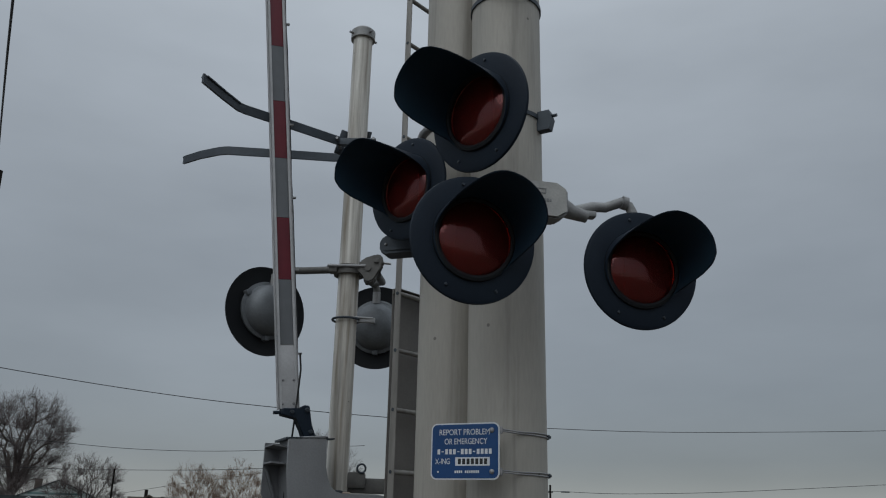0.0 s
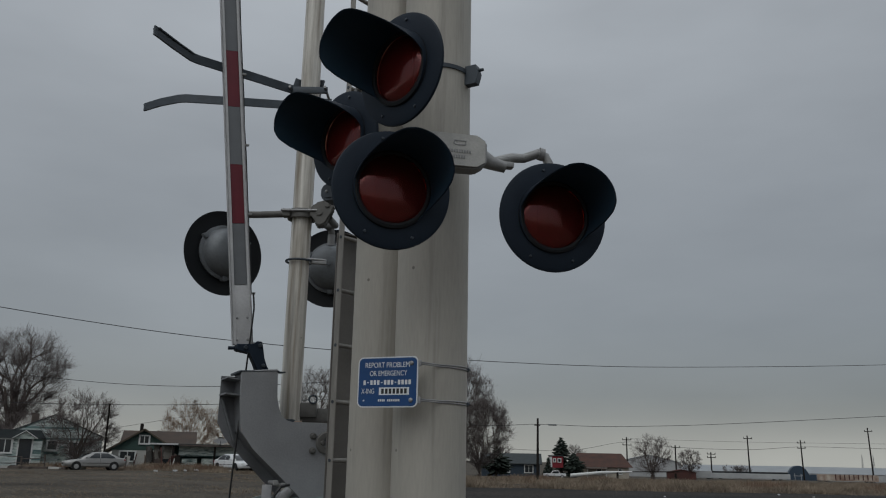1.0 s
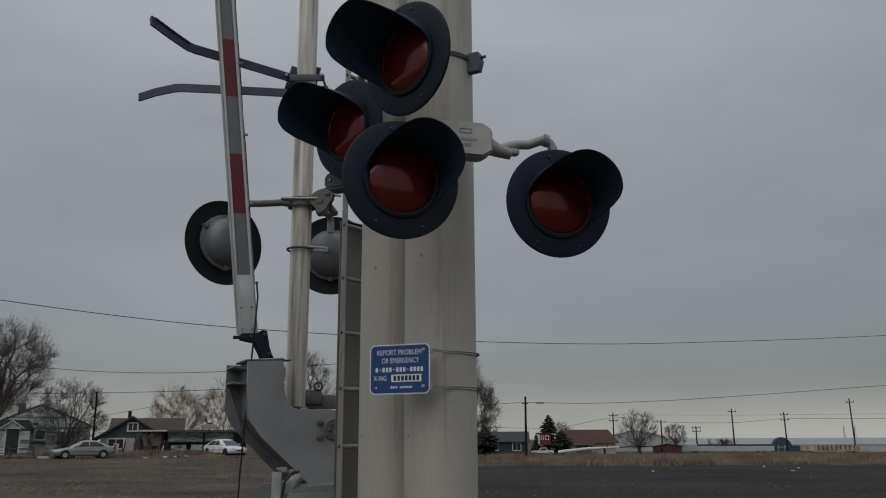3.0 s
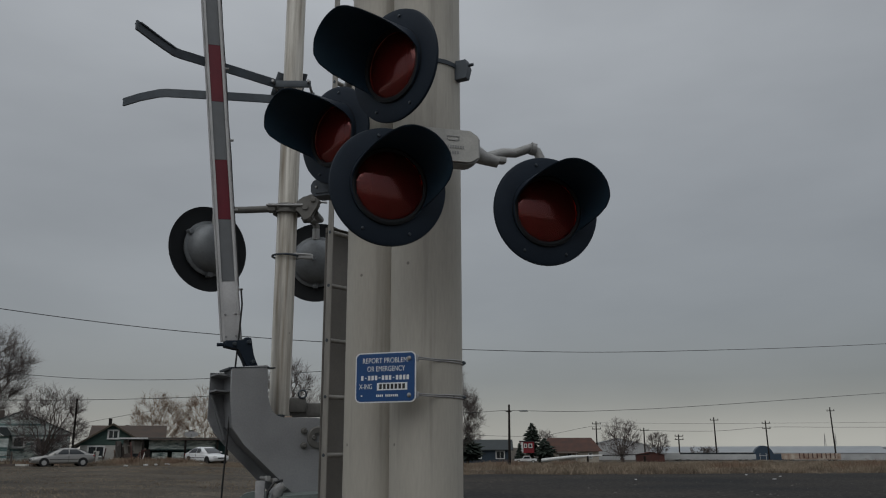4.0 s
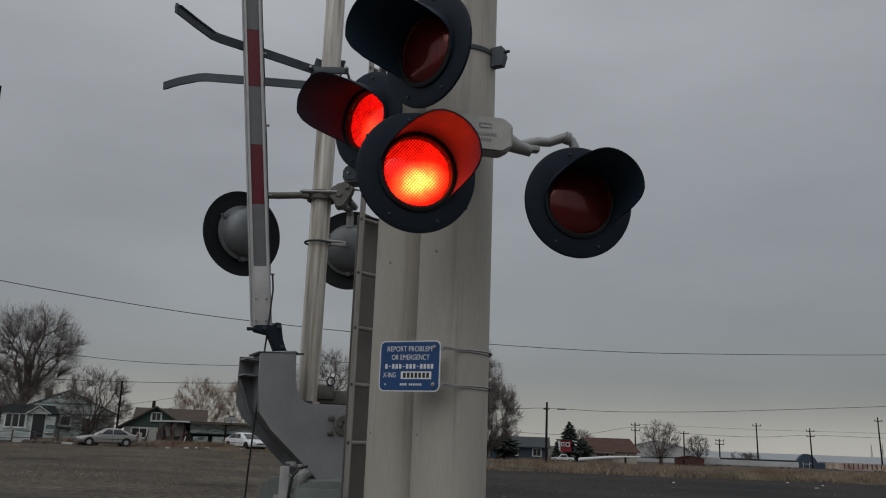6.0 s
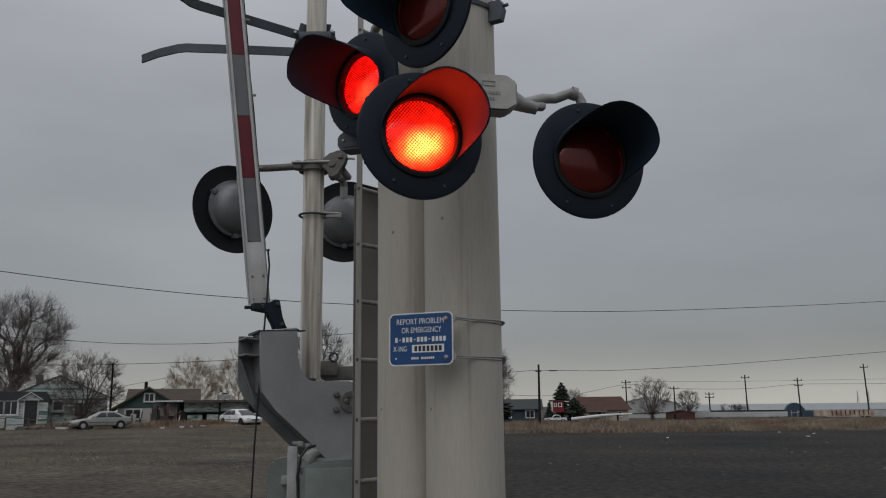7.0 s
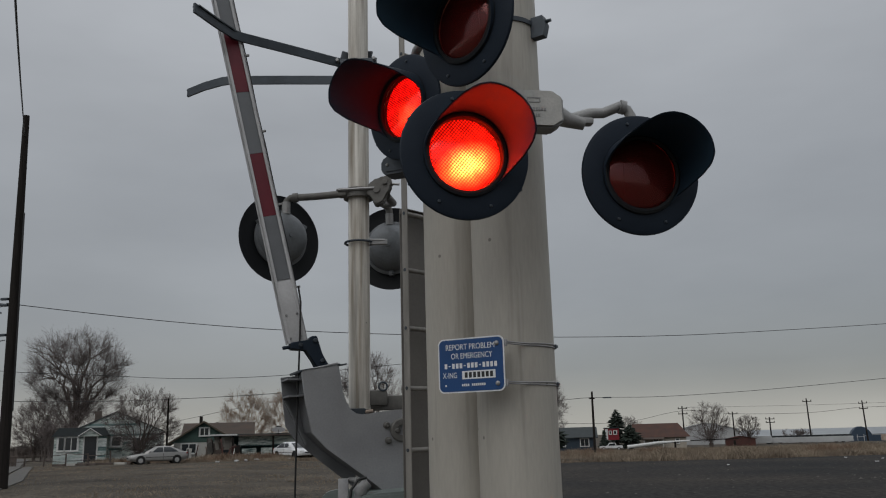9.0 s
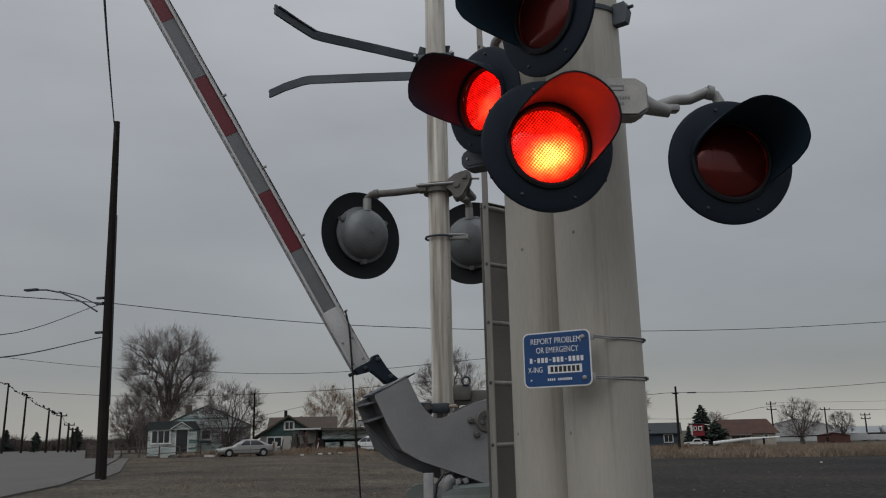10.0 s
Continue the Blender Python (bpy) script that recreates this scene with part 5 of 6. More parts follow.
def sedan(name, label, m, paint, scale=1.0):
    """A rounded saloon: its nose points along its own -x."""
    t = thing(name, label, "car", m @ Matrix.Scale(scale, 4), "parked cars")
    bm = BM()
    rings = []
    for x, lo, hi, w in ((-2.32, 0.42, 0.60, 0.56), (-2.24, 0.32, 0.68, 0.72), (-1.95, 0.26, 0.76, 0.82), (-1.1, 0.24, 0.86, 0.87), (0.0, 0.23, 0.92, 0.88), (1.2, 0.24, 0.97, 0.87), (1.9, 0.28, 0.98, 0.83), (2.22, 0.36, 0.94, 0.74), (2.32, 0.46, 0.84, 0.6)):
        half = [(w * 0.86, lo), (w * 0.98, lo + 0.1), (w, lo + (hi - lo) * 0.5), (w * 0.95, hi - 0.07), (w * 0.86, hi - 0.015), (w * 0.45, hi + 0.012)]
        rings.append([bm.verts.new((x, -y, z)) for y, z in half] + [bm.verts.new((x, y, z)) for y, z in reversed(half)])
    for a, b in zip(rings, rings[1:]):
        for k in range(12):
            bm.faces.new((a[k], a[(k + 1) % 12], b[(k + 1) % 12], b[k]))
    bm.faces.new(rings[0])
    bm.faces.new(rings[-1][::-1])
    part("body", bm, paint, t)

    def cabin_at(z):
        """Front, rear and half width of the cabin at a height."""
        u = min(1.0, max(0.0, (z - 0.86) / 0.54))
        bow = u ** 1.35
        return -1.28 + 1.08 * bow, 2.12 - 1.2 * bow, 0.80 - 0.21 * u * u - 0.03 * u

    bm = BM()
    rings = []
    for z, inset in ((0.82, 0.0), (0.95, 0.0), (1.08, 0.0), (1.2, 0.0), (1.31, 0.0), (1.38, 0.03), (1.415, 0.14), (1.43, 0.3)):
        x0, x1, w = cabin_at(z)
        x0, x1, w = x0 + inset, x1 - inset, w - inset * 0.8
        ring = []
        for k in range(24):
            q = 2 * math.pi * (k + 0.5) / 24
            c, sn = math.cos(q), math.sin(q)
            ring.append(bm.verts.new(((x0 + x1) / 2 + (x1 - x0) / 2 * math.copysign(abs(c) ** 0.35, c), w * math.copysign(abs(sn) ** 0.35, sn), z)))
        rings.append(ring)
    for a, b in zip(rings, rings[1:]):
        for k in range(24):
            bm.faces.new((a[k], a[(k + 1) % 24], b[(k + 1) % 24], b[k]))
    bm.faces.new(rings[-1])
    part("cabin", bm, paint, t)
    for sy in (-1, 1):
        for nm, f0, f1 in (("front_window", 0.16, 0.5), ("rear_window", 0.53, 0.84)):
            bm = BM()
            grid = []
            for z in (0.95, 1.08, 1.2, 1.32):
                x0, x1, w = cabin_at(z)
                u0 = f0 if f0 > 0.2 else f0 + 0.05
                ends = (x0 + (x1 - x0) * u0 if f0 < 0.2 else 0.36, 0.30 if f0 < 0.2 else x0 + (x1 - x0) * f1)
                grid.append([[bm.verts.new((x, sy * (w + o), z)) for o in (0.012, -0.02)] for x in ends])
            for a, b in zip(grid, grid[1:]):
                bm.faces.new((a[0][0], a[1][0], b[1][0], b[0][0]))
                bm.faces.new((a[0][1], b[0][1], b[1][1], a[1][1]))
                for e in (0, 1):
                    bm.faces.new((a[e][0], b[e][0], b[e][1], a[e][1]))
            for g in (grid[0], grid[-1]):
                bm.faces.new((g[0][0], g[0][1], g[1][1], g[1][0]))
            part(nm, bm, window_glass, t, "dark side glass", smooth=False)
    for nm, end in (("windscreen", 0), ("back_window", 1)):
        bm = BM()
        grid = []
        for z in (0.93, 1.06, 1.2, 1.33):
            lim = cabin_at(z)
            x = lim[end] + (-0.012 if end == 0 else 0.012)
            grid.append([[bm.verts.new((x + o, y, z)) for o in (0.0, 0.03 if end == 0 else -0.03)] for y in (-lim[2] * 0.82, lim[2] * 0.82)])
        for a, b in zip(grid, grid[1:]):
            bm.faces.new((a[0][0], a[1][0], b[1][0], b[0][0]))
            bm.faces.new((a[0][1], b[0][1], b[1][1], a[1][1]))
            for e in (0, 1):
                bm.faces.new((a[e][0], b[e][0], b[e][1], a[e][1]))
        part(nm, bm, window_glass, t, smooth=False)
    for x in (-1.42, 1.40):
        for sy in (-1, 1):
            bm = BM()
            lathe(bm, [(0.0, -0.012), (0.36, -0.012), (0.36, 0.012), (0.0, 0.012)], 20, (x, sy * 0.862, 0.34))
            part("wheel_arch", bm, tyre_mat, t)
            wheel(t, x, sy * 0.80)
    for sy in (-1, 1):
        part("headlight", box(BM(), (-2.2, sy * 0.58, 0.64), (0.14, 0.32, 0.11), Matrix.Rotation(-0.3 * sy, 4, "Z"), 0.03), trim_white, t)
        part("tail_light", box(BM(), (2.24, sy * 0.6, 0.82), (0.12, 0.3, 0.13), Matrix.Rotation(0.25 * sy, 4, "Z"), 0.03), tail_red, t)
        part("mirror", box(BM(), (-0.72, sy * 0.95, 1.0), (0.12, 0.16, 0.1), bevel=0.03), paint, t)
        part("door_seam", box(BM(), (0.32, sy * 0.872, 0.62), (0.014, 0.02, 0.5)), tyre_mat, t, smooth=False)
        part("rub_strip", box(BM(), (0.1, sy * 0.877, 0.56), (2.3, 0.02, 0.035)), tyre_mat, t, smooth=False)
    part("grille", box(BM(), (-2.31, 0, 0.52), (0.05, 0.7, 0.1), bevel=0.01), tyre_mat, t)
    return t


def pickup(m):
    t = thing("pickup_truck", "white pickup truck parked before the houses", "truck", m, "parked cars")
    bm = BM()
    prism(bm, [(-2.6, 0.5), (-2.6, 0.95), (-1.3, 1.05), (2.6, 1.05), (2.6, 0.5)], -0.9, 0.9)
    bmesh.ops.bevel(bm, geom=list(bm.edges), offset=0.06, segments=1, affect="EDGES")
    part("body", bm, car_white, t)
    bm = BM()
    prism(bm, [(-0.9, 1.0), (-0.4, 1.65), (1.0, 1.68), (1.2, 1.0)], -0.8, 0.8)
    bmesh.ops.bevel(bm, geom=list(bm.edges), offset=0.06, segments=1, affect="EDGES")
    part("cab", bm, car_white, t)
    part("side_window", prism(BM(), [(-0.65, 1.08), (-0.3, 1.55), (0.9, 1.57), (1.0, 1.08)], -0.82, -0.78), window_glass, t, smooth=False)
    for x in (-1.7, 1.7):
        wheel(t, x, -0.82, 0.4)
        wheel(t, x, 0.82, 0.4)


def bare_tree(name, label, x, y, height, spread, seed, mat_tw=None, trunk_r=0.3, fork=0.25, levels=6, group="bare trees", up=0.35, n_main=6, trunk=True):
    """A leafless tree: trunk and limbs, then a crown of many fine twigs."""
    rng = random.Random(seed)
    t = thing(name, label, "tree", at_ground(x, y, 0, -0.15), group)
    limbs, twigs = BM(), BM()

    def grow(p, d, ln, r, lev):
        steps = 3 if lev < 3 else 2
        pts, rs = [p.copy()], [r]
        q, dd = p.copy(), d.copy()
        for k in range(steps):
            dd = (dd + Vector((rng.gauss(0, 0.16), rng.gauss(0, 0.16), rng.gauss(0.05, 0.1) + (0.06 if lev < 4 else 0.0)))).normalized()
            q = q + dd * (ln / steps)
            pts.append(q.copy())
            rs.append(r * (1 - 0.42 * (k + 1) / steps))
        fine = lev >= 3
        tube(twigs if fine else limbs, pts, [max(v, 0.017) for v in rs], 3 if fine else 6, not fine)
        if lev >= levels:
            return
        count = rng.choice((2, 3, 3)) if lev < levels - 1 else rng.choice((3, 4))
        for k in range(count):
            a = rng.uniform(0, 2 * math.pi)
            tilt = rng.uniform(0.25, 0.75)
            side = dd.orthogonal().normalized()
            side.rotate(Matrix.Rotation(a, 3, dd))
            nd = (dd * math.cos(tilt) + side * math.sin(tilt) * spread + Vector((0, 0, up * 0.35))).normalized()
            start = pts[-1] if k == 0 else pts[-1 - (k % 2)]
            grow(start, nd, ln * rng.uniform(0.62, 0.82), rs[-1] * (0.85 if k == 0 else 0.62), lev + 1)

    base = Vector((0, 0, 0))
    if trunk:
        top = Vector((rng.gauss(0, 0.05), rng.gauss(0, 0.05), height * fork))
        tube(limbs, [base, base.lerp(top, 0.12), base.lerp(top, 0.6), top], [trunk_r * 1.45, trunk_r * 1.08, trunk_r * 0.95, trunk_r * 0.9], 10)
    else:
        top = base + Vector((0, 0, 0.05))
    for k in range(n_main):
        a = 2 * math.pi * k / n_main + rng.uniform(-0.4, 0.4)
        tl = rng.uniform(0.15, 0.8) * spread if trunk else rng.uniform(0.05, 0.6) * spread
        d = Vector((math.sin(tl) * math.cos(a), math.sin(tl) * math.sin(a), math.cos(tl)))
        st = top if trunk else base + Vector((rng.gauss(0, spread * 1.2), rng.gauss(0, 0.5), 0))
        grow(st, d, height * (1 - fork) * 0.36, trunk_r * (0.55 if trunk else 0.6), 1)
    top_z = max((v.co.z for v in twigs.verts), default=height)
    for b in (limbs, twigs):
        bmesh.ops.scale(b, verts=b.verts, vec=(1, 1, height / top_z))
    part("trunk", limbs, bark if mat_tw is None else mat_tw, t)
    c = part("crown", twigs, mat_tw or twig, t, "bare fine twigs", smooth=False)
    return t


def dome_tree(label, x, y, dome, trunk_r, fork, seed, counts=(9, 70, 480, 2600), group="bare trees", name="bare_tree", wood=None, fine=None):
    """A leafless tree: limbs reach for points spread through a rounded crown, and each finer branch leaves the nearest older one."""
    rng = random.Random(seed)
    rx, rz, cz = dome
    t = thing(name, label, "tree" if name == "bare_tree" else "shrub", at_ground(x, y, 0, -0.15), group)
    limbs, twigs = BM(), BM()
    top = Vector((rng.gauss(0, 0.1), 0, fork))
    tube(limbs, [(0, 0, 0), (0, 0, fork * 0.15), top * 0.6, top], [trunk_r * 1.4, trunk_r * 1.05, trunk_r * 0.92, trunk_r * 0.85], 10)
    nodes = [tuple(top), tuple(top * 0.8)]
    lumps = [rng.uniform(0, 50) for _ in range(3)]

    def point(level):
        while True:
            v = Vector((rng.gauss(0, 1), rng.gauss(0, 1), rng.gauss(0, 1))).normalized()
            edge = 1 + 0.22 * noise.noise(v * 1.7 + Vector(lumps)) + 0.08 * noise.noise(v * 5 + Vector(lumps))
            r = edge * (rng.uniform(0.35, 0.7) if level == 0 else rng.random() ** (0.42 if level < 3 else 0.5))
            p = Vector((v.x * rx * r, v.y * rx * r, cz + v.z * rz * r))
            if p.z > fork * 0.75 + 0.25 * math.hypot(p.x, p.y) * 0.4:
                return p

    radii = (trunk_r * 0.36, trunk_r * 0.11, max(0.016, trunk_r * 0.036), 0.0075)
    for level, count in enumerate(counts):
        arr = np.array(nodes)
        inner = np.linalg.norm(arr - np.array(top), axis=1)
        fresh = []
        for _ in range(count):
            p = point(level)
            away = np.linalg.norm(arr - np.array(p), axis=1)
            grow = arr - np.array(top)
            ahead = ((np.array(p) - arr) * grow).sum(axis=1) / (away * inner + 1e-6)
            near = away * (1 + 0.9 * (1 - np.where(inner < 0.05, 1.0, ahead))) + 0.12 * inner
            a = Vector(nodes[int(near.argmin())])
            if level == 3:
                # fine twigs fan out from the tips of older wood
                a = Vector(rng.choice(outer_wood))
                out = (a - top).normalized() * 0.8 + Vector((rng.gauss(0, 0.5), rng.gauss(0, 0.5), rng.gauss(0.0, 0.45)))
                p = a + out.normalized() * rx * rng.uniform(0.09, 0.25)
            ln = (p - a).length
            bend = Vector((rng.gauss(0, 0.05), rng.gauss(0, 0.05), (0.17, 0.1, 0.06, 0.04)[level])) * ln
            steps = (6, 5, 4, 2)[level]
            pts = []
            for k in range(steps + 1):
                u = k / steps
                q = a.lerp(p, u) + bend * (4 * u * (1 - u))
                if 0 < k < steps:
                    q += Vector((rng.gauss(0, 0.025), rng.gauss(0, 0.025), rng.gauss(0, 0.025))) * ln
                pts.append(q)
            r0 = radii[level]
            r1 = radii[min(level + 1, 3)] * 0.9
            tube(limbs if level < 2 else twigs, pts, [r0 + (r1 - r0) * k / steps for k in range(steps + 1)], 6 if level < 2 else 3, False)
            fresh += [tuple(q) for q in pts[1:]]
        nodes += fresh
        outer_wood = sorted(fresh, key=lambda q: -((q[0] / rx) ** 2 + (q[1] / rx) ** 2 + ((q[2] - cz) / rz) ** 2))[:max(1, int(len(fresh) * 0.62))]
    part("trunk", limbs, wood or bark, t)
    part("crown", twigs, fine or twig, t, "bare fine twigs", smooth=False)


def conifer(x, y, h, seed, label, broad=0.26):
    rng = random.Random(seed)
    t = thing("conifer", label, "tree", at_ground(x, y, 0, -0.1), "conifers")
    part("trunk", tube(BM(), [(0, 0, 0), (0, 0, h * 0.97)], [h * 0.028, 0.02], 8), bark, t)
    bm = BM()
    for k in range(420):
        u = rng.random() ** 0.85
        z = h * (0.12 + 0.88 * u)
        ln = h * broad * (1 - u) ** 0.55 * rng.uniform(0.35, 1.2) * (1 + 0.35 * math.sin(7 * u + seed)) + 0.12
        a = rng.uniform(0, 2 * math.pi)
        tip = Vector((math.cos(a) * ln, math.sin(a) * ln, z - ln * rng.uniform(-0.15, 0.4)))
        w = ln * 0.13 + 0.05
        root = Vector((0, 0, z))
        mid = root.lerp(tip, 0.6)
        sd = Vector((-math.sin(a), math.cos(a), 0)) * w
        vs = [bm.verts.new(v) for v in (root, mid + sd, tip, mid - sd, mid + Vector((0, 0, w * 0.6)), mid - Vector((0, 0, w * 0.6)))]
        for f in ((0, 1, 4), (1, 2, 4), (2, 3, 4), (3, 0, 4), (0, 5, 1), (1, 5, 2), (2, 5, 3), (3, 5, 0)):
            bm.faces.new([vs[i] for i in f])
    part("crown", bm, needles, t, "dark green needle sprays", smooth=False)


def utility_pole(x, y, h, r=0.16, arms=1, label="dark wooden utility pole with a crossarm", lean=0.0, yaw=0.0, span=1.2):
    t = thing("utility_pole", label, "utility pole", pose(x, y, ground_z(x, y) - 0.1, 0, lean, yaw), "utility poles")
    part("pole", tube(BM(), [(0, 0, 0), (0, 0, h * 0.5), (0, 0, h)], [r, r * 0.88, r * 0.7], 10), pole_wood, t)
    for k in range(arms):
        z = h * 0.93 - k * h * 0.13
        part("crossarm", box(BM(), (0, -r * 0.8, z), (2 * span, 0.11, 0.13)), pole_wood, t, smooth=False)
        for sx in (-0.92, 0.92):
            part("insulator", tube(BM(), [(sx * span, -r * 0.8, z + 0.05), (sx * span, -r * 0.8, z + 0.3)], [0.07, 0.05], 8), pole_wood, t)
    return t


def wire(pts, r=0.02, label="thin dark overhead wire between poles", sag=0.0):
    bm = BM()
    if len(pts) == 2:
        a, b = Vector(pts[0]), Vector(pts[1])
        pts = [a.lerp(b, k / 24) - Vector((0, 0, 4 * sag * (k / 24) * (1 - k / 24))) for k in range(25)]
    else:
        knots = [Vector(p) for p in pts]
        knots = [knots[0] * 2 - knots[1]] + knots + [knots[-1] * 2 - knots[-2]]
        pts = []
        for p0, p1, p2, p3 in zip(knots, knots[1:], knots[2:], knots[3:]):
            for k in range(8):
                u = k / 8
                pts.append(0.5 * (2 * p1 + (p2 - p0) * u + (2 * p0 - 5 * p1 + 4 * p2 - p3) * u * u + (3 * p1 - p0 - 3 * p2 + p3) * u ** 3))
        pts.append(knots[-2])
    tube(bm, pts, r, 5)
    ob = part("overhead_wire", bm, wire_mat, None, label)
    return tagged(ob, category="wire", group="overhead wires")


house_teal()
house_green()
carport()
junk_heap()
sedan("parked_car", "silver sedan parked at the edge of the lot", at_ground(-24.5, 58.6, 33, -0.03), car_silver, 0.86)
sedan("parked_car", "white sedan parked beside the carport", at_ground(-16.1, 64.0, 136, 0.0), car_white, 0.88)
sedan("parked_car", "white sedan parked beyond the other cars", at_ground(-12.6, 66.0, 104, 0.0), car_white, 0.9)

dome_tree("large spreading bare tree behind the houses", -46.2, 88, (5.35, 5.1, 9.0), 0.6, 3.0, 5, (9, 85, 1400, 9500))
dome_tree("bare yard tree before the teal house", -28.4, 64.6, (2.7, 2.7, 3.3), 0.16, 0.6, 8, (11, 70, 480, 4200))
dome_tree("small bare tree beside the street", -47.0, 82, (2.5, 2.6, 3.5), 0.15, 1.1, 12, (9, 55, 340, 2900))
for k, x in enumerate((-43.6, -41.4, -39.4)):
    bare_tree("bare_shrub", "tangled dark leafless brush behind the weathered house", x, 80 + k, 4.6 - 0.3 * k, 1.0, 50 + k, twig, 0.08, 0.0, 5, "leafless brush", 0.6, 11, False)
for x, y, w, h, k in ((-42.5, 83, 2.6, 2.3, 71), (-38.4, 82, 2.8, 2.2, 72), (-48.5, 86, 3.0, 3.2, 73)):
    dome_tree("dark tangled thicket behind the weathered house", x, y, (w, h, h + 0.5), 0.12, 0.4, k, (14, 80, 420, 2200), "leafless brush", "bare_shrub", bark, twig)
dome_tree("tall tan leafless brush behind the bungalow", -26.6, 86, (2.9, 3.4, 3.5), 0.12, 0.35, 21, (16, 80, 480, 3600), "leafless brush", "bare_shrub", brush_mat, brush_mat)
dome_tree("tall tan leafless brush behind the carport", -22.4, 88, (2.8, 3.6, 3.7), 0.12, 0.35, 22, (16, 80, 480, 3600), "leafless brush", "bare_shrub", brush_mat, brush_mat)
dome_tree("grey bare tree far behind the gate", -15.4, 96, (4.0, 4.0, 7.0), 0.3, 2.4, 31, (10, 80, 600, 4500))
dome_tree("tall grey bare tree beside the blue house", 4.2, 118, (4.2, 5.0, 6.6), 0.3, 0.8, 33, (10, 90, 1300, 14000))
dome_tree("very tall grey bare tree beside the blue house", 1.2, 122, (4.8, 7.2, 10.6), 0.4, 3.0, 35, (11, 90, 1200, 12000))
dome_tree("tall grey bare tree behind the masts", -1.6, 121, (3.8, 4.2, 5.2), 0.3, 1.2, 34, (9, 60, 500, 3500))
dome_tree("round bare tree before the white shed", 30.6, 129, (3.3, 3.0, 3.9), 0.36, 1.0, 41, (12, 60, 420, 3000))
dome_tree("small round bare tree beside the red shed", 42.0, 150, (2.3, 2.1, 3.2), 0.2, 1.0, 42, (10, 60, 400, 2600))
bare_tree("bare_shrub", "low dark leafless bush before the sheds", 56.0, 168, 3.0, 1.2, 43, twig, 0.09, 0.0, 5, "leafless brush", 0.4, 12, False)
bare_tree("bare_tree", "small thin bare tree behind the blue house", 10.6, 170, 6.0, 0.9, 44, trunk_r=0.12, fork=0.2, levels=5, n_main=5)
bare_tree("bare_tree", "small bare tree behind the brown-roofed house", 24.5, 172, 6.4, 0.9, 45, trunk_r=0.14, fork=0.2, levels=5, n_main=6)

conifer(18.5, 142, 6.6, 3, "dark conifer behind the red tower", 0.28)
conifer(20.0, 138, 4.0, 4, "dark low conifer beside the brown-roofed house", 0.5)
conifer(7.2, 132, 4.8, 5, "dark conifer beside the blue house", 0.5)
conifer(15.8, 137, 3.2, 6, "dark low conifer beside the red tower")


def house_blue():
    t = thing("house", "low slate-blue house with dark roof", "house", at_ground(10.4, 141, -4, -0.1), "houses across the lot")
    part("wall", gable_block(BM(), -5.2, 4.4, 0, 8, 2.2, 3.6, "x"), blue_wall, t, smooth=False)
    part("roof", roof_mesh(-5.2, 4.4, 0, 8, 2.2, 3.7, "x", 0.4), dark_roof, t, smooth=False)
    window(t, -1.3, 1.35, 1.5, 1.1, 0.0, 1)
    window(t, 2.6, 1.35, 1.3, 1.1, 0.0, 1)
    part("porch_post", box(BM(), (-2.9, -0.5, 1.1), (0.15, 0.15, 2.2)), trim_white, t, smooth=False)


def red_tower():
    t = thing("tree_house", "small red boarded tower on stilts with white windows", "tree house", at_ground(17.3, 139.5, -6, 0) @ Matrix.Scale(0.86, 4))
    part("cabin", box(BM(), (0, 0, 2.85), (2.7, 2.4, 2.1)), red_wall, t, smooth=False)
    part("roof", box(BM(), (0, 0, 3.98), (3.0, 2.7, 0.16)), dark_roof, t, smooth=False)
    for sx in (-1.2, 1.2):
        for sy in (-1.0, 1.0):
            part("stilt", box(BM(), (sx, sy, 0.9), (0.18, 0.18, 1.9)), pole_wood, t, smooth=False)
    window(t, 0.65, 3.15, 0.5, 0.55, -1.2, 0)
    window(t, -0.25, 3.15, 0.35, 0.5, -1.2, 0)
    part("corner_board", box(BM(), (-0.95, -1.22, 2.85), (0.5, 0.05, 1.9)), trim_white, t, smooth=False)


def house_brown():
    t = thing("house", "long pale house with a rust-brown shingle roof", "house", at_ground(25.2, 141, -9, -0.1), "houses across the lot")
    part("wall", gable_block(BM(), -4.3, 4.2, 0, 8, 1.95, 2.1, "x"), material("cream_siding", (0.42, 0.38, 0.32), 0.8, 0.0, (0.32, 0.29, 0.25), 1.0, 14.0, 0.1), t, smooth=False)
    bm = BM()
    v = [bm.verts.new(p) for p in ((-5.0, -0.5, 1.85), (4.9, -0.5, 1.85), (4.9, 8.5, 1.85), (-5.0, 8.5, 1.85), (-4.2, 3.5, 4.1), (3.2, 3.5, 4.1))]
    for f in ((0, 1, 5, 4), (1, 2, 5), (2, 3, 4, 5), (3, 0, 4), (3, 2, 1, 0)):
        bm.faces.new([v[i] for i in f])
    part("roof", bm, rust_roof, t, "rust-brown shingles", smooth=False)
    window(t, -0.6, 1.1, 0.7, 0.8, 0.0, 0)
    window(t, 2.8, 1.2, 0.5, 0.7, 0.0, 0)
    part("lean_to_roof", box(BM(), (-1.0, -1.1, 1.7), (3.4, 2.0, 0.1), Matrix.Rotation(radians(8), 4, "X")), brown_roof, t, smooth=False)
    for x in (-2.5, 0.5):
        part("porch_post", box(BM(), (x, -1.9, 0.8), (0.12, 0.12, 1.6)), trim_white, t, smooth=False)


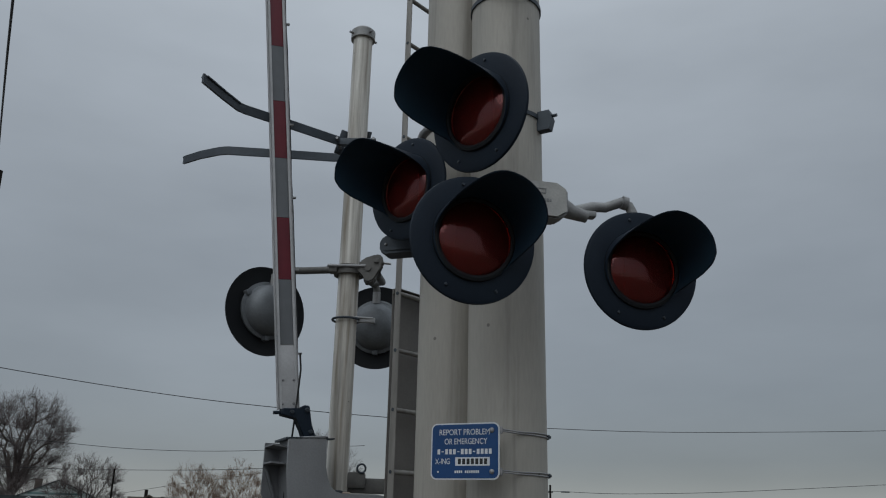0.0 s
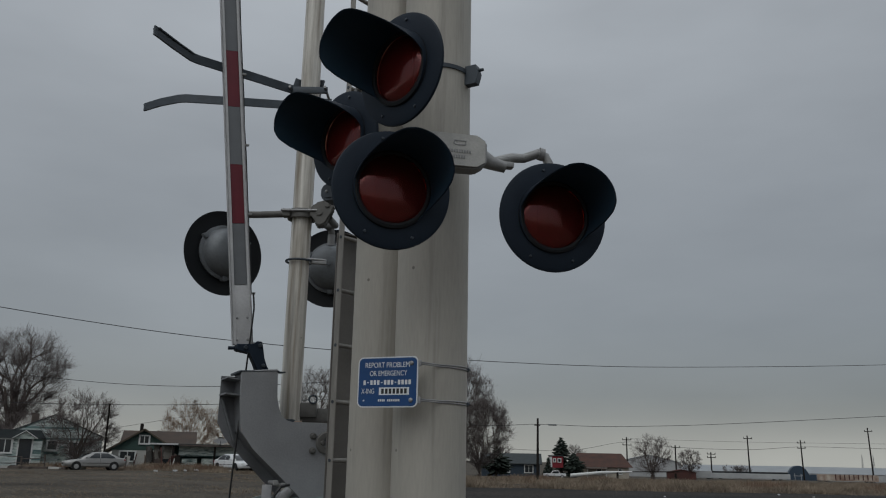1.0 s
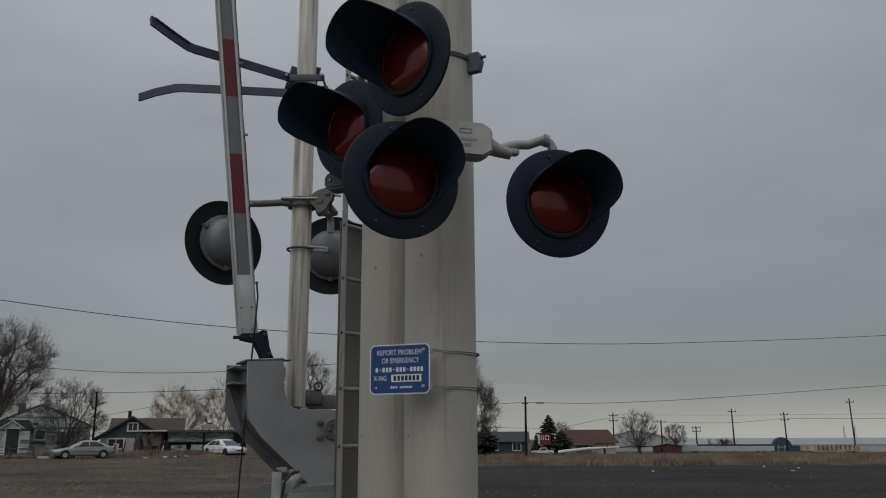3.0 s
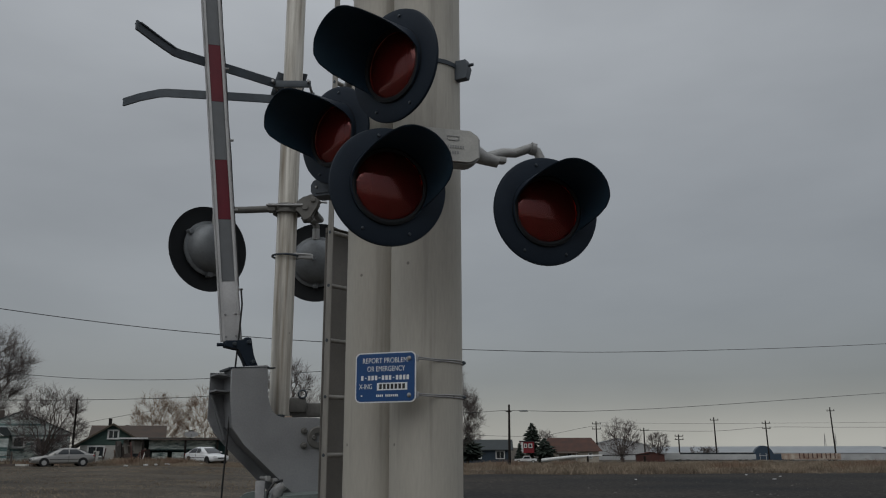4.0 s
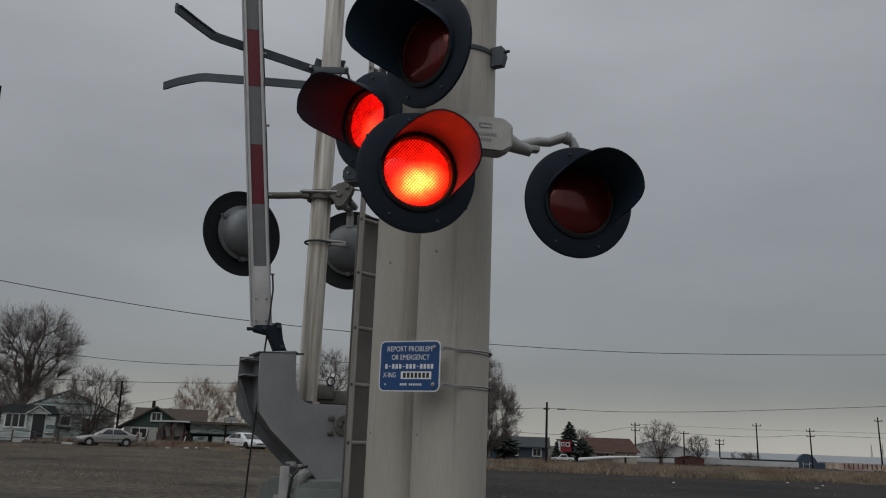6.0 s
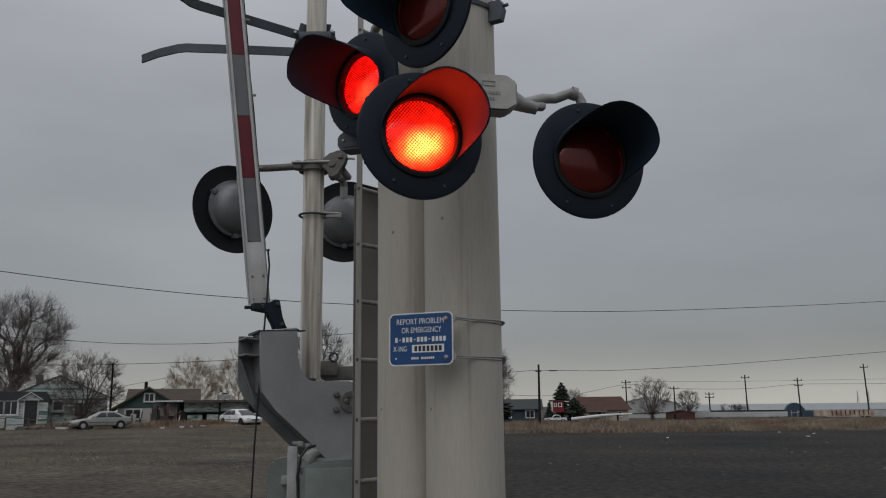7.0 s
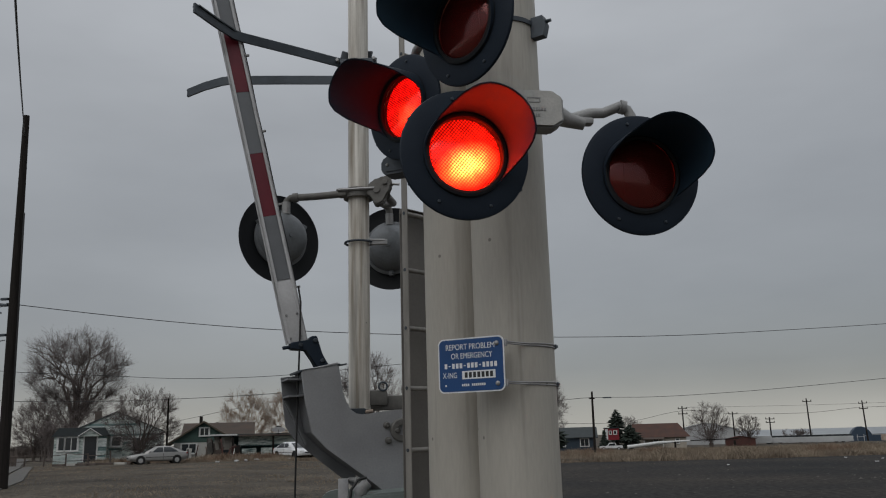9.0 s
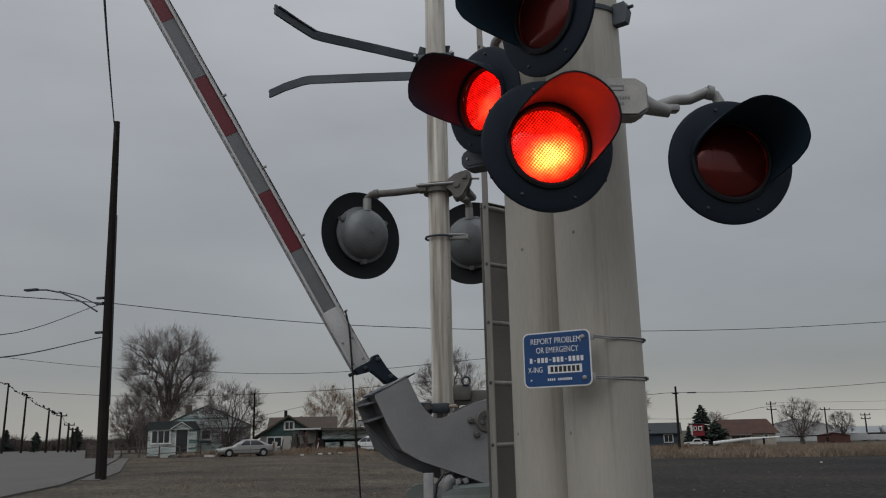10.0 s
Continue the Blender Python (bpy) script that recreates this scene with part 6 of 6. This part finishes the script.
def shed(x, y, w, d, h, ridge, wall, roof, label, yaw=0, along="x", name="shed", dz=-0.1, doors=()):
    t = thing(name, label, "shed", at_ground(x, y, yaw, dz), "sheds")
    part("wall", gable_block(BM(), -w / 2, w / 2, 0, d, h, ridge, along), wall, t, smooth=False)
    part("roof", roof_mesh(-w / 2, w / 2, 0, d, h, ridge, along, 0.15, 0.1), roof, t, smooth=False)
    for px, pw, ph in doors:
        part("door", box(BM(), (px, -0.03, ph / 2), (pw, 0.08, ph)), window_glass, t, smooth=False)
    n = int(w / 1.2)
    for k in range(n):
        part("wall_rib", box(BM(), (-w / 2 + (k + 0.5) * w / n, -0.02, h / 2), (0.06, 0.05, h - 0.05)), wall, t, smooth=False)
    return t


house_blue()
red_tower()
house_brown()
pickup(at_ground(16.4, 134, -6) @ Matrix.Scale(0.68, 4))
shed(40.0, 172, 12.5, 10, 2.9, 4.3, shed_white, shed_grey, "white sheet metal shed with grey gable roof", -10, "y", doors=())
shed(38.4, 142, 4.6, 4, 1.2, 1.65, rust_red, rust_red, "low rust-red tin shed", -12, "y")
shed(95.0, 235, 62.0, 20, 2.2, 3.9, shed_white, shed_grey, "long white sheet metal warehouse", -22, "x")
shed(128.0, 230, 30.0, 20, 2.0, 3.3, shed_white, shed_grey, "white sheet metal warehouse beyond the yard", -28, "x")


def quonset():
    t = thing("quonset_hut", "navy blue arched sheet metal hut", "hut", at_ground(84.5, 208, -20, -0.1))
    bm = BM()
    prism(bm, [(2.6 * math.cos(radians(a)), 3.7 * math.sin(radians(a))) for a in range(0, 181, 12)], 0, 14)
    part("arch", bm, navy, t)
    part("front_wall", prism(BM(), [(2.4 * math.cos(radians(a)), 3.5 * math.sin(radians(a))) for a in range(0, 181, 12)], -0.08, 0.02), navy, t, smooth=False)
    for x, z, w, h in ((-0.9, 1.0, 0.12, 1.7), (0.5, 1.0, 0.12, 1.7), (-0.2, 1.3, 1.9, 0.12), (0.9, 1.5, 0.6, 0.1)):
        part("door_bar", box(BM(), (x, -0.11, z), (w, 0.05, h)), shed_white, t, "pale door bar", smooth=False)
    part("annex", box(BM(), (4.6, 2.0, 0.8), (4.6, 3.0, 1.7)), navy, t, "low navy annex", smooth=False)


quonset()


def trailer(x, y, w, h, mat, label, yaw, posts=0, dark_top=False):
    t = thing("trailer", label, "trailer", at_ground(x, y, yaw, 0), "trailers")
    part("box_body", box(BM(), (0, 1.2, h / 2 + 0.32), (w, 2.4, h + 0.26), bevel=0.04), mat, t, smooth=False)
    if dark_top:
        part("top_rail", box(BM(), (0, 1.2, h + 0.6), (w * 0.96, 2.2, 0.3)), window_glass, t, smooth=False)
    for k in range(posts):
        part("stake", box(BM(), (-w / 2 + w * (0.3 + 0.6 * k / max(1, posts - 1)), -0.05, h / 2 + 0.45), (0.16, 0.12, h + 0.1)), rust_red, t, smooth=False)
    for sx in (-0.36, 0.3, 0.38):
        wheel(t, sx * w, 0.35, 0.32)


trailer(53.0, 152, 13.6, 0.62, shed_white, "long white box trailer with a dark top rail", -16, 0, True)
trailer(67.6, 146, 9.4, 0.75, rust_stain, "rust-stained pale stake trailer", -20, 9)
trailer(44.6, 152, 3.6, 0.95, shed_white, "short white trailer beside the red shed", -14)


def boom():
    t = thing("fallen_boom", "long white pipe boom propped on a stand", "boom", pose(0, 0, 0))
    z = ground_z(20, 122)
    part("pipe", tube(BM(), [(17.2, 122, z + 0.6), (21.5, 122.5, z + 1.05), (26.2, 123, z + 1.25)], [0.26, 0.22, 0.12], 10), trim_white, t)
    part("boom_tip", tube(BM(), [(26.0, 123, z + 1.25), (33.5, 125, z + 1.35)], 0.08, 6), pole_wood, t)
    for x in (18.0, 24.0, 32.3):
        part("stand", box(BM(), (x, 122.6, z + 0.45), (0.25, 0.25, 1.4)), pole_wood, t, smooth=False)


boom()

# street poles and wires
big = thing("utility_pole", "tall dark wooden utility pole with a street lamp arm", "utility pole", pose(-19.3, 31.8, 0.2, 0, -1.3, 0), "utility poles")
part("pole", tube(BM(), [(0, 0, 0), (0, 0, 7), (0, 0, 15.3)], [0.22, 0.19, 0.125], 16), pole_wood, big)
bm = BM()
tube(bm, [(-0.5, 0, 6.9), (-1.2, 0, 7.35), (-2.2, 0, 7.83), (-2.9, 0, 8.0), (-3.5, 0, 8.05)], 0.035, 8)
part("lamp_arm", bm, dark_bar, big, "long dark grey lamp arm")
bm = BM()
tube(bm, [(-0.5, 0, 7.2), (-1.3, 0, 7.6), (-2.3, 0, 7.9)], 0.025, 8)
part("arm_brace", bm, dark_bar, big)
bm = BM()
box(bm, (-3.6, 0, 8.05), (0.62, 0.26, 0.09), bevel=0.035)
part("lamp_head", bm, dark_bar, big, "flat grey lamp head")
part("riser", tube(BM(), [(0.30, -0.1, 3.0), (0.27, -0.1, 7.5), (0.24, -0.1, 11.0)], 0.035, 8), rubber, big, "black riser cable")
for z in (7.2, 7.45, 6.0):
    part("bracket", box(BM(), (-0.33, -0.1, z), (0.3, 0.14, 0.1), bevel=0.02), dark_bar, big)

wire([(-19.77, 31.79, 7.48), (-17.5, 32.9, 7.23), (-15.24, 34.04, 7.01), (-13.0, 35.15, 6.83), (-10.79, 36.25, 6.70), (-8.4, 37.4, 6.62), (-6.0, 38.6, 6.58), (-3.0, 40.1, 6.57), (0.5, 41.9, 6.58), (3.4, 43.3, 6.63), (7.3, 45.2, 6.75), (11.15, 47.14, 6.95), (16.9, 50.0, 7.36), (25.0, 54.0, 8.0), (34.2, 58.6, 8.84), (46.0, 64.4, 10.0)], 0.017, "main dark overhead wire crossing the lot")
wire([(-19.8, 31.8, 7.45), (-24.6, 31.8, 8.0), (-34, 32, 9.0)], 0.02)
wire([(-19.7, 31.8, 6.0), (-15.2, 20.0, 4.0), (-12.5, 13.0, 3.6)], 0.02)
wire([(-19.8, 31.8, 7.4), (-15.26, 20.0, 4.6), (-12.0, 12.0, 4.4)], 0.014)
wire([(-19.65, 31.8, 14.6), (-7.7, 12.0, 9.15), (-1.9, 2.4, 7.6)], 0.022, "overhead wire leading to the tall pole")
wire([(-63.0, 70, 11.0), (-53.7, 70, 9.7), (-43.9, 70, 8.45), (-34.5, 70, 7.75), (-27, 70, 7.25), (-18.8, 70, 7.25), (-8, 70, 7.9)], 0.022)
wire([(-46.8, 64.2, 6.07), (-38.5, 64.2, 5.44), (-31.5, 64.2, 5.24), (-26.15, 64.2, 5.23), (-17.7, 64.2, 5.42), (-8.5, 64.2, 6.0)], 0.02)
wire([(-35.3, 90, 4.3), (-29.4, 90, 5.35), (-24.2, 90, 6.1), (-14, 90, 7.8)], 0.018)
utility_pole(-63.0, 70.1, 11.2, 0.16, 1, "dark wooden pole carrying the wire along the street")
utility_pole(-26.15, 64.2, 4.9, 0.09, 0, "slim dark wooden service pole beside the yard tree")
short_pole = utility_pole(8.25, 80, 6.0, 0.13, 0, "dark wooden pole with a short crossarm", 0.6)
part("crossarm", box(BM(), (-0.05, -0.12, 5.35), (0.55, 0.1, 0.1)), pole_wood, short_pole, smooth=False)
wire([(-10, 80, 5.6), (2.4, 80, 4.81), (8.1, 80, 5.0), (13.5, 80, 4.9), (18.4, 80, 5.0), (26.4, 80, 5.37), (45, 80, 6.6)], 0.022)
part("wire_splice", box(BM(), (9.7, 80.0, 4.96), (0.8, 0.1, 0.12), bevel=0.03), dark_bar, tagged(new("splice_case"), "dark splice case on the overhead wire", "splice case"))
for x, h, n, ln in ((33.2, 7.3, 2, 0), (42.3, 6.0, 1, 0), (48.9, 4.8, 2, 0), (56.0, 8.0, 1, 0.8), (66.0, 7.4, 2, 1.5), (78.9, 10.0, 1, 2.0)):
    utility_pole(x, 160, h, 0.15, n, "slender far utility pole with crossarms", -ln, 20, 0.95)
wire([(5.7, 160, 3.8), (21.8, 160, 3.5), (33.2, 160, 5.3), (42.3, 160, 4.5), (55.8, 160, 4.3), (66, 160, 5.0), (78.4, 160, 4.95), (100, 160, 4.9)], 0.03)
wire([(33.2, 160, 5.9), (55.8, 160, 5.7), (78.4, 160, 5.8), (100, 160, 5.9)], 0.02)
ROW = ((-75.4, 9.2, 0), (-72.6, 7.6, 0), (-69.1, 5.7, 0), (-67.3, 5.1, 1), (-66.1, 3.8, 1), (-65.5, 3.2, 1), (-64.9, 2.8, 1))
for x, h, n in ROW:
    utility_pole(x, 100, h, 0.15, n, "dark street pole in a row along the road", 0.8, 60, 0.7)
street_pts = [Vector((-81, 100, 11.6))]
for x, h, n in ROW:
    tip = Vector((x, 100, h + 0.25))
    street_pts += [street_pts[-1].lerp(tip, 0.5) - Vector((0, 0, 0.25 if x > -74 else 0.5)), tip]
wire(street_pts, 0.03, "dark overhead wire dipping from pole to pole along the road")
rng = random.Random(91)
bm = BM()
for a, b in zip(street_pts[:8], street_pts[1:9]):
    for k in range(12):
        c = a.lerp(b, rng.random()) + Vector((0, rng.gauss(0, 0.1), 0.08 + rng.gauss(0, 0.1)))
        bmesh.ops.create_icosphere(bm, subdivisions=1, radius=rng.uniform(0.06, 0.13), matrix=Matrix.Translation(c))
tagged(part("wire_lumps", bm, pole_wood, None, "small dark lumps strung along the street wire"), category="lumps", kind="stuff")
for x in (130.0, 133.5):
    t = thing("lattice_mast", "thin far lattice radio mast", "radio mast", pose(x, 270, -3))
    bm = BM()
    for a, b in ((-0.6, 0), (0.6, 0), (0, 0.6)):
        tube(bm, [(a, b, 0), (0, 0, 8.2)], 0.06, 4)
    part("lattice", bm, galv, t)

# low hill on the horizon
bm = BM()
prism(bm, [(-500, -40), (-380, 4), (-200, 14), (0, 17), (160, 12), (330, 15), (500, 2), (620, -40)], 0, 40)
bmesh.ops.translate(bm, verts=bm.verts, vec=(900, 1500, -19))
tagged(part("hill", bm, hill_mat, None, "low hill on the horizon, haze in its pale colour"), category="hill", kind="structure")

# far street end: dark low trees and roofs
for k, (x, y, w, h) in enumerate(((-94, 128, 7, 1.7), (-84, 130, 5, 1.5), (-77, 134, 5, 1.6), (-72, 140, 4, 1.5), (-104, 124, 6, 1.9))):
    shed(x, y, w, 5, h * 0.6, h, rust_red if k % 2 else white_wall, brown_roof if k % 2 else dark_roof, "small far building along the street", 30, "x", "far_building")
for k, (x, y, h) in enumerate(((-72.7, 103, 2.8), (-71.3, 110, 3.5), (-66.0, 118, 6.0), (-63.0, 119, 5.0), (-90, 120, 3.5))):
    conifer(x, y, h, 60 + k, "dark evergreen beside the street")


# ---- ground cover ----
def tufts(name, label, count, area, height, mat, seed):
    rng = random.Random(seed)
    verts, faces = [], []
    for _ in range(count):
        x, y, s = area(rng)
        z = ground_z(x, y) - 0.03
        h = height * s * rng.uniform(0.5, 1.2)
        for b in range(8):
            a = rng.uniform(0, 6.28)
            w = 0.014 + 0.03 * h
            ox, oy = rng.gauss(0, 0.3), rng.gauss(0, 0.3)
            lx, ly = rng.gauss(0, 0.5) * h, rng.gauss(0, 0.4) * h
            i = len(verts)
            verts += [(x + ox - w * math.cos(a), y + oy - w * math.sin(a), z), (x + ox + w * math.cos(a), y + oy + w * math.sin(a), z), (x + ox + lx, y + oy + ly, z + h)]
            faces.append((i, i + 1, i + 2))
    me = bpy.data.meshes.new(name)
    me.from_pydata(verts, [], faces)
    me.materials.append(mat)
    tagged(new(name, me), label, "grass", kind="stuff")


def right_band(rng):
    x = rng.uniform(-4, 120)
    u = rng.random()
    near = 53 + 0.05 * max(0, x - 10) + 1.8 * noise.noise((x * 0.25, 1.0, 7.0))
    y = near + (124 - near) * u ** 1.3
    clump = noise.noise((x * 0.32, y * 0.2, 3.0)) + 0.6 * noise.noise((x * 1.1, y * 0.6, 8.0))
    return x, y, max(0.16, 0.46 + 0.75 * clump)


def left_band(rng):
    x = rng.uniform(-34, -9)
    y = rng.uniform(60.5, 68) + (-22 - x) * 0.12
    tall = 0.1 if -21.5 < x < -17 else 0.0
    return x, y, 0.22 + (0.75 + tall) * max(0, noise.noise((x * 0.45, y * 0.35, 9.0)))


def lot_weeds(rng):
    y = 22 + 40 * rng.random() ** 0.7
    x = rng.uniform(-1.0, 0.35) * y * 0.62
    return x, y, 0.12 + 0.25 * max(0, noise.noise((x * 0.2, y * 0.2, 5.0)))


def brush_clumps(rng):
    cx, cy = rng.choice(((8.5, 84), (16.0, 92), (31.0, 60), (46.0, 78), (58.0, 84), (38.0, 70), (72.0, 90), (24.0, 66), (5.5, 68)))
    return cx + rng.gauss(0, 0.8), cy + rng.gauss(0, 0.8), rng.uniform(0.6, 1.2)


def yard_clumps(rng):
    cx, cy = rng.choice(((-20.9, 62.5), (-19.2, 63.0), (-25.2, 62.5), (-18.0, 64.0), (-27.6, 62.0)))
    return cx + rng.gauss(0, 0.55), cy + rng.gauss(0, 0.4), rng.uniform(0.5, 1.2)


tufts("brown_brush", "low tangled brown brush standing in the dry grass", 1000, brush_clumps, 0.7, brush_mat, 14)
tufts("rusty_brush", "low tangled rusty brush before the carport", 800, yard_clumps, 0.5, brush_mat, 15)
tufts("dry_grass", "tall dry tan grass along the edge of the yard", 62000, right_band, 0.62, grass_mat, 1)
tufts("dry_weeds", "dry tan weeds along the houses and carport", 5200, left_band, 0.7, grass_mat, 2)
tufts("low_weeds", "sparse low dry weeds on the gravel lot", 5200, lot_weeds, 0.32, grass_mat, 3)


def street_line(rng):
    x = rng.uniform(-112, -56)
    return x, 122 + 0.25 * (-80 - x) + rng.uniform(-3, 3), 0.5 + 0.7 * max(0.0, noise.noise((x * 0.3, 2.0, 1.0)))


tufts("far_hedge", "dark low hedges and fences along the far street", 4800, street_line, 2.9, bark, 9)


def stones():
    rng = random.Random(11)
    verts, faces = [], []
    for _ in range(4200):
        y = 20 + 42 * rng.random() ** 0.8
        x = rng.uniform(-0.75, 0.75) * y
        s = rng.uniform(0.012, 0.035) * (2.0 if rng.random() < 0.03 else 1)
        z = ground_z(x, y) - 0.02
        i = len(verts)
        z += 0.02 if x > 0 else 0
        verts += [(x - s, y - s, z), (x + s, y - s * 0.7, z), (x + s * 0.8, y + s, z), (x - s * 0.9, y + s * 0.8, z), (x + s * 0.1, y, z + s * 0.9)]
        faces += [(i, i + 1, i + 4), (i + 1, i + 2, i + 4), (i + 2, i + 3, i + 4), (i + 3, i, i + 4)]
    me = bpy.data.meshes.new("loose_stones")
    me.from_pydata(verts, [], faces)
    me.materials.append(material("pale_loose_stones", (0.13, 0.122, 0.11), 0.9, 0.0, (0.07, 0.065, 0.06), 0.5, 20.0, 0.0))
    tagged(new("loose_stones", me), "loose pale stones scattered on the gravel lot", "stones", kind="stuff")


stones()


def yard_fence():
    """Grey leaning fence with thin rails round the weathered house."""
    rng = random.Random(31)
    t = thing("yard_fence", "sagging grey timber fence before the weathered house", "fence", pose(0, 0, 0))
    ends = [(-38.6, 61.0), (-36.9, 60.6), (-35.2, 60.3), (-33.6, 60.1), (-31.9, 60.0), (-30.2, 60.0), (-28.6, 60.1)]
    for x, y in ends:
        z = ground_z(x, y)
        h = rng.uniform(0.75, 1.15)
        part("post", tube(BM(), [(x, y, z - 0.2), (x + rng.gauss(0, 0.05), y, z + h)], 0.055, 6), bark, t)
    for (x0, y0), (x1, y1) in zip(ends, ends[1:]):
        for lift in (0.35, 0.75):
            z0, z1 = ground_z(x0, y0) + lift + rng.gauss(0, 0.05), ground_z(x1, y1) + lift + rng.gauss(0, 0.05)
            part("rail", tube(BM(), [(x0, y0 - 0.05, z0), ((x0 + x1) / 2, (y0 + y1) / 2 - 0.05, (z0 + z1) / 2 - 0.04), (x1, y1 - 0.05, z1)], 0.025, 5), bark, t)
    for k in range(16):
        x = -38.5 + 0.17 * k
        y = 61.0 - 0.235 * (x + 38.6)
        z = ground_z(x, y)
        part("picket", box(BM(), (x, y + 0.06, z + 0.5), (0.13, 0.03, rng.uniform(1.0, 1.4)), Matrix.Rotation(rng.gauss(0, 0.04), 4, "Y")), bark, t, smooth=False)


yard_fence()
rng = random.Random(32)
for k in range(9):
    x = -31.5 + 0.72 * k
    y = rng.uniform(58.2, 59.6)
    t = thing("scrap_timber", "grey scrap timber lying in the weeds", "timber", at_ground(x, y, rng.uniform(-35, 35), 0.0), "scrap timber")
    part("plank", box(BM(), (0, 0, 0.07), (rng.uniform(0.7, 1.9), 0.22, 0.14), None, 0.01), rng.choice((bark, bark, white_wall)), t, smooth=False)
rng = random.Random(4)
for k in range(9):
    x, y = rng.uniform(4, 34), rng.uniform(42, 62)
    t = thing("litter", "small pale scrap of litter on the gravel", "litter", at_ground(x, y, rng.uniform(0, 180), 0.0), "litter")
    part("scrap", box(BM(), (0, 0, 0.03), (rng.uniform(0.08, 0.2), 0.12, 0.04), Matrix.Rotation(rng.uniform(-0.3, 0.3), 4, "Y"), 0.02), litter_mat, t)
for k in range(7):
    x, y = rng.uniform(-20, -14), rng.uniform(56, 62)
    t = thing("litter", "small pale scrap of litter among the weeds", "litter", at_ground(x, y, rng.uniform(0, 180), 0.0), "litter")
    part("scrap", box(BM(), (0, 0, 0.06), (rng.uniform(0.12, 0.28), 0.18, 0.1), Matrix.Rotation(rng.uniform(-0.3, 0.3), 4, "Y"), 0.03), litter_mat, t)



# ---- what moves ----
ON_A = [(4.36, 4.58), (5.37, 5.92), (6.40, 6.90), (7.37, 7.93), (8.37, 8.90), (9.37, 9.90)]
ON_B = [(4.57, 5.39), (5.89, 6.40), (6.90, 7.37), (7.88, 8.37), (8.87, 9.37), (9.87, 11.0)]
SWINGS = [(0.0, 0.0), (6.2, 0.0), (7.3, 0.1), (7.5, 0.3), (8.0, 0.5), (8.5, 1.8), (9.0, 6.5), (9.5, 15.4), (10.0, 23.1)]


def shutter_rows(spans, go):
    """Added blades closed, but drawn aside while the signal is lit."""
    rows = [(0.0, pose(0, 0, 0))]
    for a, b in spans:
        rows += [(a - 0.034, pose(0, 0, 0)), (a + 0.034, pose(go, 0, 0))]
        if b > 10:
            rows.append((10.0, pose(go, 0, 0)))
        else:
            rows += [(b - 0.034, pose(go, 0, 0)), (b + 0.034, pose(0, 0, 0))]
    if spans[-1][1] <= 10:
        rows.append((10.0, pose(0, 0, 0)))
    out = []
    for r in rows:
        if not out or frame(r[0]) > frame(out[-1][0]):
            out.append(r)
    return out


def motions():
    for leaves, spans in ((right_leaves, ON_A), (top_leaves, ON_A), (low_leaves, ON_B), (mid_leaves, ON_B)):
        for leaf, go in leaves:
            walk(leaf, shutter_rows(spans, go))
    gate_rows, cable_rows = [], []
    for t, a in SWINGS:
        m = Matrix.Translation(PIVOT) @ pose(0, 0, 0, 0, 0, SWING) @ Matrix.Rotation(radians(a), 4, "Y")
        gate_rows.append((t, m))
        tip = m @ ARM_M @ Vector((-0.076, 0.03, 0.33))
        if not cable_rows:
            foot = tip + Vector((-0.05, -0.02, -2.75))
        turn = Vector((-0.05, -0.02, -2.75)).rotation_difference(foot - tip).to_matrix().to_4x4()
        cable_rows.append((t, Matrix.Translation(tip) @ turn))
    walk(gate, gate_rows)
    walk(cable, cable_rows)


motions()
